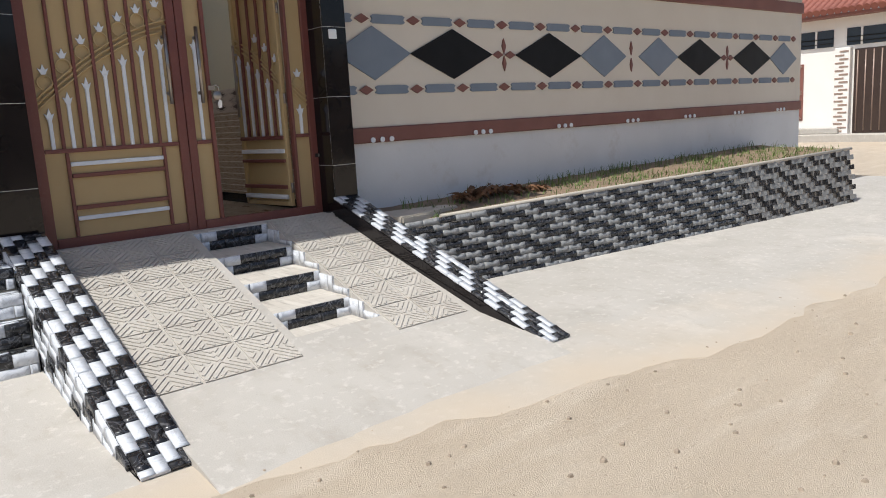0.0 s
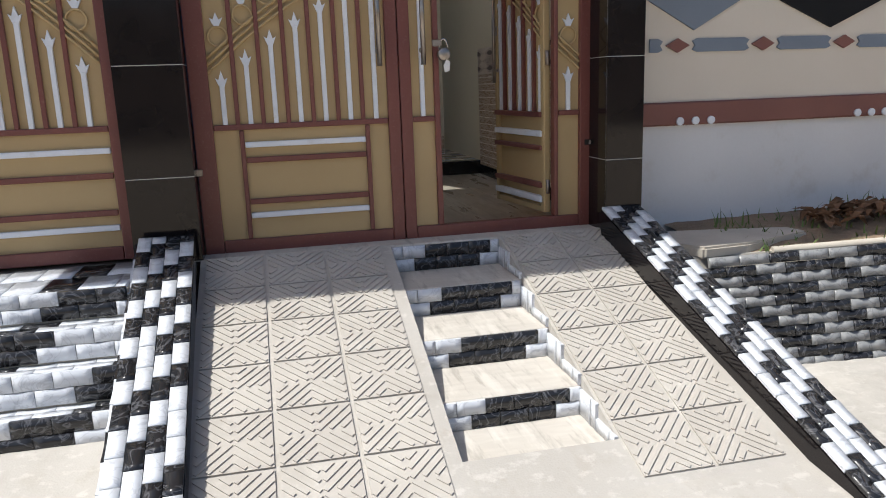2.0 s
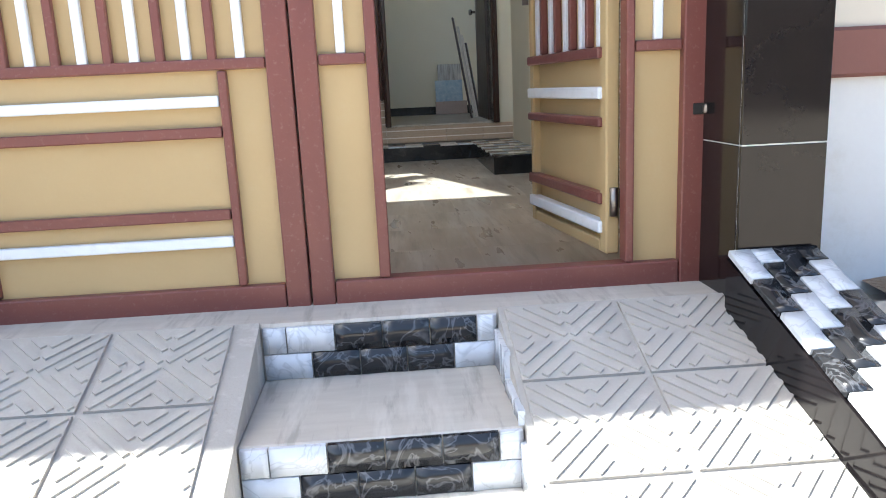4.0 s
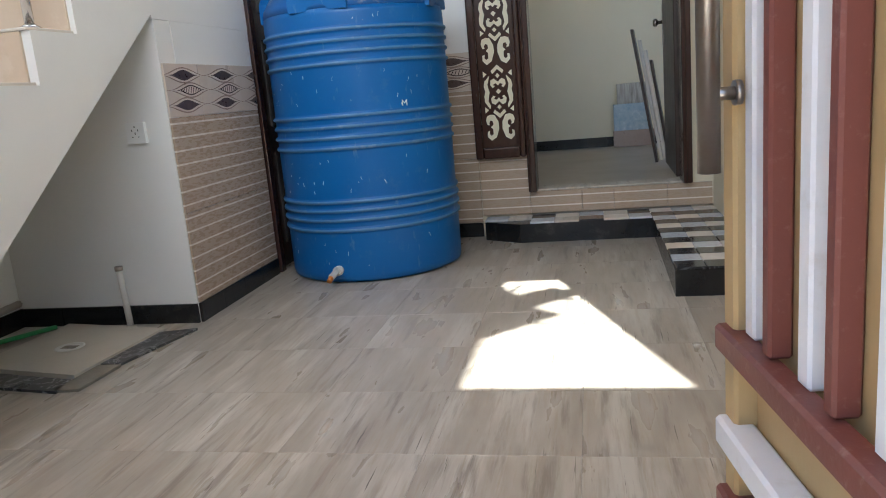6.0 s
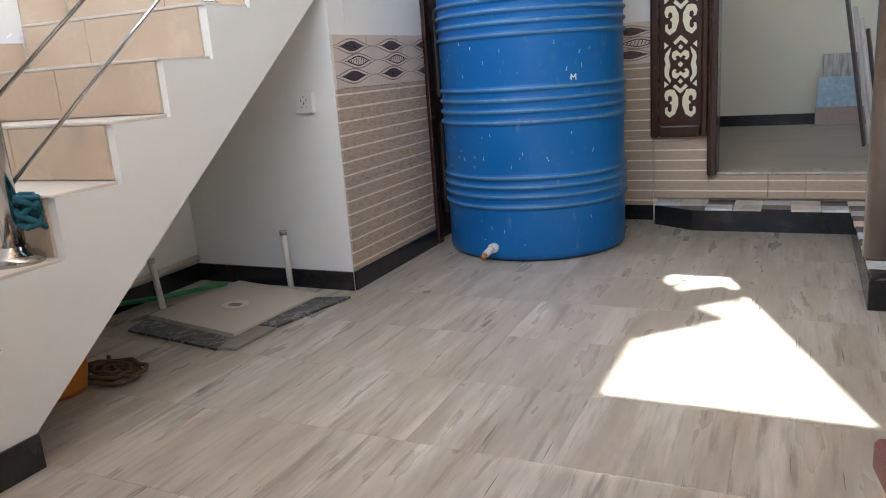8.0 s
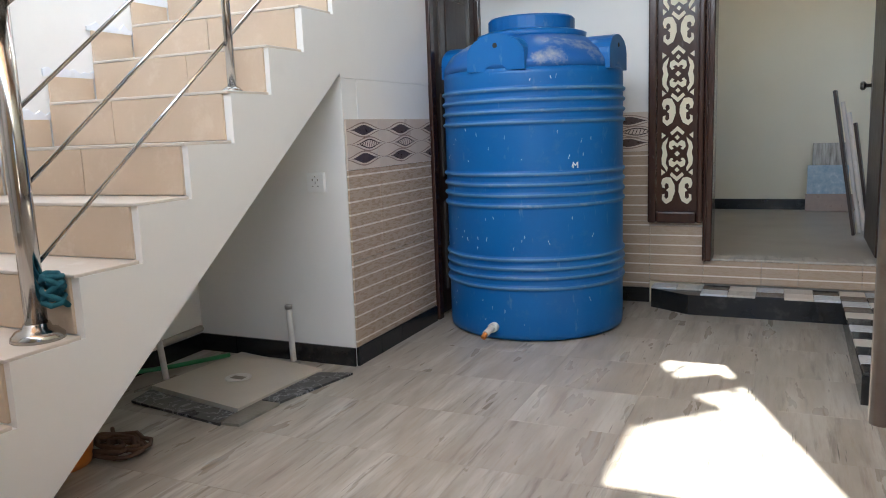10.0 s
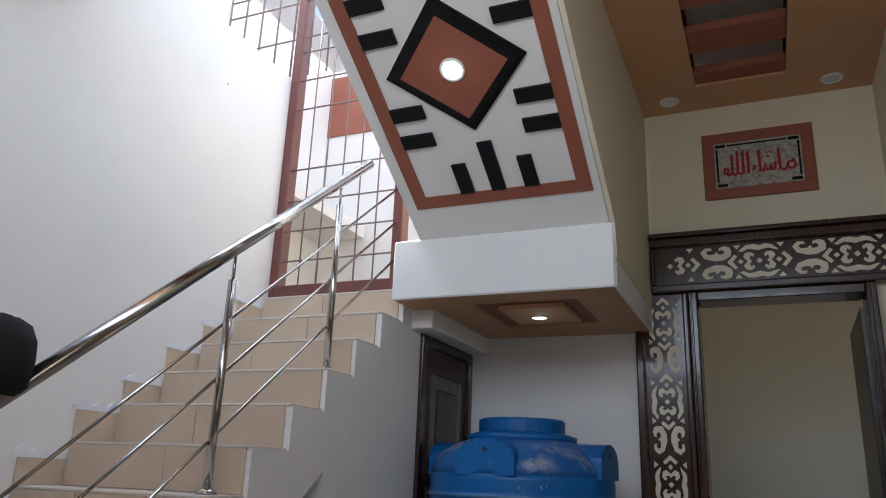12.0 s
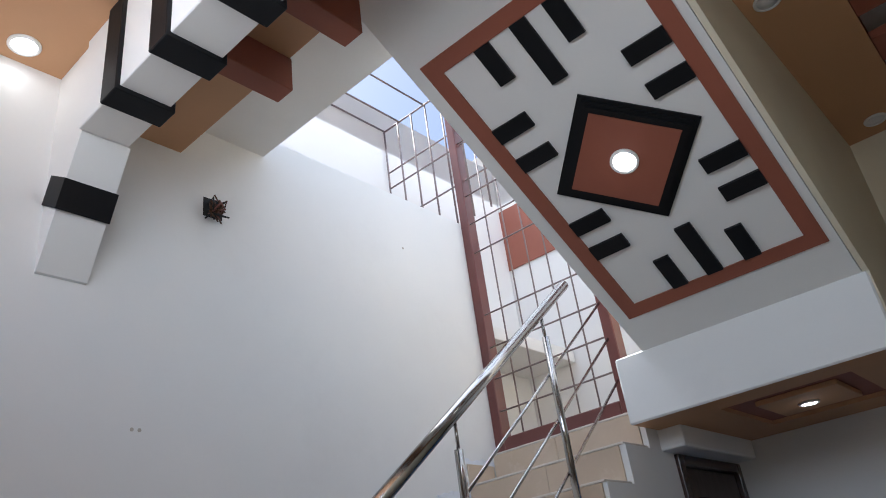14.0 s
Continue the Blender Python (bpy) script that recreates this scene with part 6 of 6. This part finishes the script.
# ---- things in the court ----
def water_tank():
    t = thing("water_tank", "tall blue ribbed plastic water tank with a scuffed surface", "water tank", at=(1.315, 4.09, 0))
    R = 0.505
    prof = [(0.02, 0.002), (R - 0.03, 0.002), (R - 0.008, 0.012), (R - 0.004, 0.04)]
    z = 0.04
    ribs = [0.290, 0.345, 0.395, 0.443, 0.725, 0.780, 0.836, 0.890, 1.155, 1.212, 1.268, 1.322]
    for c in ribs:
        prof += [(R - 0.004, c - 0.021), (R - 0.004, c - 0.014), (R + 0.005, c - 0.008), (R + 0.008, c), (R + 0.005, c + 0.008), (R - 0.004, c + 0.014), (R - 0.004, c + 0.021)]
    prof += [(R - 0.004, 1.40), (R - 0.008, 1.44)]
    bm = bmesh.new()
    lathe(bm, prof, seg=72)
    part("body", bm, BLUE, t)
    for c in ribs:
        bm = bmesh.new()
        lathe(bm, [(R + 0.003, c - 0.0085), (R + 0.0062, c - 0.0078), (R + 0.0092, c), (R + 0.0062, c + 0.0078), (R + 0.003, c + 0.0085)], seg=72)
        part("rib", bm, BLUERIB, t, "rubbed paler rib")
    bm = bmesh.new()
    lathe(bm, [(R - 0.006, 1.43), (R - 0.012, 1.47), (R - 0.05, 1.53), (R - 0.14, 1.585), (0.30, 1.61), (0.26, 1.615)], seg=72)
    part("shoulder", bm, BLUEDUST, t, "dusty rounded shoulder")
    for k in range(4):
        a = radians(-94.5 + 90 * k)
        bm = bmesh.new()
        n = 12
        c = Vector((math.cos(a), math.sin(a)))
        s = Vector((-c.y, c.x))
        poly = [(-0.16, 1.42)] + [(-0.16 * math.cos(math.pi * i / n), 1.50 + 0.10 * math.sin(math.pi * i / n)) for i in range(n + 1)] + [(0.16, 1.42)]
        prism(bm, poly, lambda u, v, d: (c.x * d + s.x * u, c.y * d + s.y * u, v), 0.22, R - 0.010)
        bmesh.ops.bevel(bm, geom=[e for e in bm.edges if e.calc_face_angle(0) > 1.0], offset=0.015, segments=2, affect="EDGES")
        part("lug", bm, BLUE, t, "flat-faced shoulder lug")
        bm = bmesh.new()
        tube(bm, [tuple(c * (R - 0.05)) + (1.545,), tuple(c * (R - 0.008)) + (1.545,)], 0.013, 10)
        part("lug_hole", bm, DARK, t)
    bm = bmesh.new()
    lathe(bm, [(0.30, 1.60), (0.305, 1.635), (0.27, 1.645), (0.26, 1.65)], seg=48)
    part("collar", bm, BLUE, t)
    bm = bmesh.new()
    lathe(bm, [(0.235, 1.645), (0.24, 1.655), (0.24, 1.715), (0.23, 1.725), (0.02, 1.728)], seg=32, smooth=False)
    part("lid", bm, BLUE, t, "screw lid with flat grips")
    # stamped letter on the side
    f = Vector((2.67 - 1.315, 0.04 - 4.09)).normalized()
    ang = math.atan2(f.y, f.x) + 0.42
    bm = bmesh.new()
    for p in (((-0.013, -0.015), (-0.013, 0.015)), ((-0.013, 0.015), (0, -0.003)), ((0, -0.003), (0.013, 0.015)), ((0.013, 0.015), (0.013, -0.015))):
        ribbon(bm, p, 0.003, lambda u, v, d: ((R + d) * math.cos(ang + u / R), (R + d) * math.sin(ang + u / R), 0.93 + v), -0.006, 0.0005)
    part("letter", bm, PLASTICW, t, "small white letter M")
    rnd = random.Random(8)
    for k in range(110):
        a = -math.pi / 2 + rnd.uniform(-1.1, 1.0)
        z = rnd.uniform(0.06, 1.38)
        if any(abs(z - c) < 0.03 for c in ribs):
            continue
        L = rnd.uniform(0.004, 0.022)
        bm = bmesh.new()
        g = rnd.uniform(-0.5, 0.5)
        ribbon(bm, [(0, 0), (g * L, L)], rnd.uniform(0.0008, 0.0025), lambda u, v, d: ((R - 0.004 + d) * math.cos(a + u / R), (R - 0.004 + d) * math.sin(a + u / R), z + v), -0.002, 0.0006)
        part("scratch", bm, PLASTICW, t)
    # outlet tap
    a = math.atan2(-0.52, -0.08)
    c = Vector((math.cos(a), math.sin(a), 0))
    bm = bmesh.new()
    tube(bm, [c * (R - 0.02) + Vector((0, 0, 0.075)), c * (R + 0.03) + Vector((0, 0, 0.075))], 0.026, 12)
    tube(bm, [c * (R + 0.03) + Vector((0, 0, 0.075)), c * (R + 0.10) + Vector((0, 0, 0.06))], 0.018, 12)
    tap = part("tap", bm, PVC, t, "short white plastic outlet pipe")
    part("tap_thread", T([c * (R + 0.10) + Vector((0, 0, 0.06)), c * (R + 0.125) + Vector((0, 0, 0.045))], 0.014, 10), BUCKET, tap)
    return t


water_tank()


def socket():
    t = thing("wall_socket", "white square wall socket under the stairs", "socket")
    x, y, z = 0.585, 2.965, 0.905
    part("plate", B(x - 0.047, x + 0.047, y - 0.022, y, z - 0.047, z + 0.047, bevel=0.003, seg=2), PLASTICW, t)
    for dx, dz, w, h in ((-0.015, 0.012, 0.003, 0.008), (0.015, 0.012, 0.003, 0.008), (0, -0.002, 0.003, 0.01), (-0.015, -0.018, 0.006, 0.003), (0.015, -0.018, 0.006, 0.003), (0, 0.028, 0.004, 0.006)):
        part("slot", B(x + dx - w * 0.6, x + dx + w * 0.6, y - 0.0228, y - 0.0219, z + dz - h * 0.6, z + dz + h * 0.6, bevel=0), DARK, t)


socket()


def manhole():
    t = thing("manhole_cover", "square cream cover slab with a round grip hole, offcuts round it", "cover", at=(0, 0, 0))
    A = [(0.02, 2.36), (0.072, 2.925), (0.64, 2.82), (0.60, 2.255)]
    bm = bmesh.new()
    prism(bm, A, lambda u, v, d: (u, v, d), 0.002, 0.022)
    part("slab", bm, COVER, t)
    bm = bmesh.new()
    lathe(bm, [(0.062, 0.0), (0.062, 0.003), (0.05, 0.004), (0.045, 0.0015)], centre=(0.335, 2.58), seg=24)
    bmesh.ops.translate(bm, verts=bm.verts[:], vec=(0, 0, 0.021))
    part("grip_ring", bm, PVC, t, "worn round grip")
    part("grip_hole", B(0.30, 0.37, 2.56, 2.60, 0.0222, 0.0228, bevel=0), CONCRETE_ROUGH, t)
    for poly, m, nm in (([(0.03, 2.34), (0.60, 2.235), (0.62, 2.12), (0.06, 2.20)], MARBLEDK, "marble_strip"), ([(0.62, 2.79), (0.60, 2.40), (0.70, 2.40), (0.80, 2.84)], MARBLEDK, "marble_strip"), ([(0.61, 2.39), (0.60, 2.13), (0.70, 2.14), (0.71, 2.39)], CONCRETE_ROUGH, "mortar_patch"), ([(-0.03, 2.30), (0.07, 2.95), (0.09, 2.95), (0.0, 2.36)], CONCRETE_ROUGH, "mortar_patch")):
        bm = bmesh.new()
        prism(bm, poly, lambda u, v, d: (u, v, d), 0.001, 0.012)
        part(nm, bm, m, t)


manhole()


def pipes():
    for x, y, h, lx, nm in ((0.42, 2.90, 0.29, -0.01, "upright white stub pipe with a dark cap"), (0.0, 2.47, 0.24, -0.03, "leaning white stub pipe by the cover")):
        t = thing("stub_pipe", nm, "pipe", "stub pipes")
        part("pipe", T([(x, y, 0.001), (x + lx * 0.5, y, h * 0.5), (x + lx, y, h)], 0.015, 12), PVC, t)
        bm = bmesh.new()
        tube(bm, [(x + lx, y, h - 0.008), (x + lx, y, h + 0.012)], 0.019, 12)
        part("cap", bm, DULLSTEEL if x > 0.2 else PVC, t)
        bm = bmesh.new()
        lathe(bm, [(0.03, 0.0), (0.028, 0.008), (0.016, 0.014)], centre=(x, y), seg=14)
        part("collar", bm, GROUT, t)
    tagged(link("green_pipe", T([(-0.2, 2.18, 0.085), (-0.02, 2.50, 0.06), (0.10, 2.80, 0.045)], 0.011, 10), GREENP), "thin green plastic pipe lying under the stairs", "pipe")
    t = thing("bucket", "orange plastic bucket under the stairs", "bucket", at=(0.31, 1.64, 0))
    bm = bmesh.new()
    lathe(bm, [(0.105, 0.002), (0.11, 0.02), (0.13, 0.20), (0.137, 0.205), (0.137, 0.215), (0.125, 0.215), (0.105, 0.02), (0.02, 0.02)], seg=28)
    part("shell", bm, BUCKET, t)
    part("handle", T([(0.137 * math.cos(a), 0.02 * math.sin(a), 0.20 - 0.09 * math.sin(a)) for a in [math.pi * k / 12 for k in range(13)]], 0.004, 6), DULLSTEEL, t)
    rnd = random.Random(3)
    pts = []
    for k in range(90):
        a = k * 0.42
        r = 0.075 + 0.03 * math.sin(k * 0.21) + rnd.uniform(-0.01, 0.01)
        pts.append((0.42 + 1.25 * r * math.cos(a) + 0.03 * math.sin(k * 0.13), 1.80 + r * 0.9 * math.sin(a), 0.012 + 0.025 * (k / 90) + rnd.uniform(0, 0.01)))
    pts += [(0.34 - 0.02 * i, 1.86 + 0.015 * i, 0.012) for i in range(1, 6)]
    tagged(link("rope_coil", T(pts, 0.008, 6), ROPEM), "loose coil of frayed brown rope on the floor", "rope")


pipes()


def railing():
    t = thing("stair_railing", "polished steel stair railing with three thin rods", "railing")
    x = 0.665
    m = RISE / TREADD
    pz = 0.555
    py = 1.375
    part("newel_post", T([(x - 0.02, py, pz + 0.02), (x - 0.02, py, 1.56)], 0.031, 18), STEEL, t)
    bm = bmesh.new()
    lathe(bm, [(0.075, 0.0), (0.075, 0.012), (0.06, 0.028), (0.042, 0.034), (0.036, 0.05)], centre=(x - 0.02, py), seg=24)
    bmesh.ops.translate(bm, verts=bm.verts[:], vec=(0, 0, pz + 0.011))
    part("post_foot", bm, STEEL, t)
    yt, zt = 3.42, 3.115
    y0, z0 = py + 0.03, 1.52
    sl = (2.798 - 1.544) / (3.015 - 1.427)
    y1 = 3.32
    part("handrail", T([(x, y0 - 0.03, z0 + 0.012), (x, y1, z0 + 0.02 + sl * (y1 - y0))], 0.026, 16), STEEL, t)
    for dz in (0.283, 0.497, 0.731):
        y2 = 3.78
        part("rod", T([(x - 0.02, y0, z0 - dz), (x - 0.02, y2, z0 - dz + sl * (y2 - y0))], 0.007, 8), STEEL, t)
    for py2, step in ((2.30, 7), (3.045, 10)):
        zb = RISE * step + 0.011
        zt = z0 + 0.015 + sl * (py2 - y0)
        b = part("baluster", T([(x, py2, zb), (x, py2, zt - 0.12)], 0.017, 12), STEEL, t)
        part("pin", T([(x, py2, zt - 0.13), (x, py2, zt)], 0.007, 8), STEEL, b)
        bm = bmesh.new()
        lathe(bm, [(0.04, zb), (0.04, zb + 0.008), (0.022, zb + 0.022)], centre=(x, py2), seg=18)
        part("foot", bm, STEEL, b)
    cap = tagged(link("knitted_cap", lathe(bmesh.new(), [(0.01, 1.565), (0.075, 1.568), (0.098, 1.59), (0.106, 1.63), (0.106, 1.67), (0.10, 1.72), (0.08, 1.76), (0.045, 1.78), (0.01, 1.787)], centre=(x - 0.02, py), seg=28), BLACKCLOTH), "black knitted cap pulled over the railing post", "cap")
    rnd = random.Random(6)
    for v in cap.data.vertices:
        v.co += Vector((rnd.uniform(-1, 1), rnd.uniform(-1, 1), rnd.uniform(-1, 1))) * 0.005
    pts = [(x + 0.03 + 0.032 * math.cos(k * 0.9) + rnd.uniform(-0.008, 0.008), py + 0.03 + 0.03 * math.sin(k * 0.9), 0.70 + 0.04 * math.sin(k * 0.37) + rnd.uniform(0, 0.02)) for k in range(40)]
    tagged(link("teal_rag", T(pts, 0.009, 6), TEAL), "teal rag knotted round the foot of the railing post", "rag")


railing()


def wire_knot():
    rnd = random.Random(12)
    t = thing("wire_bundle", "knot of loose electric wires hanging from a wall box", "wires")
    for k in range(7):
        pts = [(LW - 0.01, 1.82 + rnd.uniform(-0.02, 0.02), 3.42 + rnd.uniform(-0.02, 0.02))]
        for i in range(7):
            pts.append((LW + rnd.uniform(0.0, 0.07), 1.82 + rnd.uniform(-0.05, 0.05), 3.41 + rnd.uniform(-0.07, 0.05)))
        part("wire", T(pts, 0.004, 5), (ROPEM, DARK, MAROON)[k % 3], t)
    part("box_rim", B(LW - 0.004, LW + 0.004, 1.77, 1.87, 3.37, 3.47, bevel=0.002), DARK, t)
    for y, z in ((1.5, 2.35), (1.53, 2.35), (3.1, 3.6)):
        part("wall_nick", T([(LW - 0.003, y, z), (LW + 0.002, y, z)], 0.008, 6), GROUT, t)


wire_knot()


# ---- across the side lane ----
def far_house():
    t = thing("neighbour_house", "white single-storey house with a red tiled roof", "house", at=(0, 0, 0))
    x0 = 19.0
    M = Matrix.Translation((24.0, 6.4, 0)) @ Matrix.Rotation(radians(-90), 4, "Z")

    def add(name, bm, m, label="", parent=t):
        return part(name, bm, m, parent, label)

    add("wall", B(-8, 14, 0, 0.3, -0.8, 3.05, bevel=0.0), SUNWHITE)
    add("plinth", B(-8, 14, -0.7, -0.004, -0.8, -0.38, bevel=0.02), CONC, "grey cement plinth")
    add("plinth_step", B(-8, 2.0, -0.35, -0.006, -0.38, -0.20, bevel=0.02), CONC)
    add("eave", B(-8.3, 14, -0.55, 0.5, 3.05, 3.14, bevel=0.02), MAROON, "brown eave board")
    for i in range(90):
        x = -8.2 + i * 0.2
        add("roof_tile", T([(x, -0.62, 3.20), (x, 1.6, 4.3)], 0.105, 8), ROOFT)
    d = add("door", B(-0.75, 0.80, -0.03, 0.0, 0.04, 1.78, bevel=0.01), MAROON, "brown steel door with crossed braces")
    for p, q in (((-0.7, 0.1), (0.75, 0.88)), ((-0.7, 0.88), (0.75, 0.1)), ((-0.7, 0.94), (0.75, 1.72)), ((-0.7, 1.72), (0.75, 0.94)), ((-0.7, 0.91), (0.75, 0.91))):
        bm = bmesh.new()
        ribbon(bm, [p, q], 0.05, xz(-0.03), -0.03, 0.0)
        add("brace", bm, DECOK, "", d)
    for a, b in ((-1.4, 1.67), (2.05, 4.6)):
        w = add("window", B(a, b, -0.02, 0.0, 2.22, 2.72, bevel=0.005), DKGLASS, "dark strip window")
        for i in range(3):
            xx = a + (b - a) * (i + 0.5) / 3
            add("mullion", B(xx - 0.03, xx + 0.03, -0.04, -0.02, 2.22, 2.72, bevel=0.004), SUNWHITE, "", w)
        for z in (2.32, 2.46):
            add("rail", B(a, b, -0.05, -0.04, z - 0.012, z + 0.012, bevel=0.002), BLACKP, "", w)
    pl = add("pillar", B(1.80, 2.24, -0.22, -0.004, -0.38, 2.16, bevel=0.01), SUNWHITE, "white pillar with staggered brown tiles")
    for r in range(22):
        o = 0.12 * (r % 2)
        add("tile", B(1.82 + o, 2.08 + o, -0.235, -0.22, -0.33 + r * 0.112, -0.28 + r * 0.112, bevel=0.004), DECOK, "", pl)
    g = add("iron_gate", B(2.30, 4.2, -0.05, 0.0, -0.38, 2.1, bevel=0.01), WOODH, "dark iron gate")
    for i in range(8):
        add("gate_bar", T([(2.4 + i * 0.22, -0.06, -0.3), (2.4 + i * 0.22, -0.06, 2.05)], 0.02, 6), DECOK, "", g)
    t.matrix_basis = M


far_house()
build_floor()
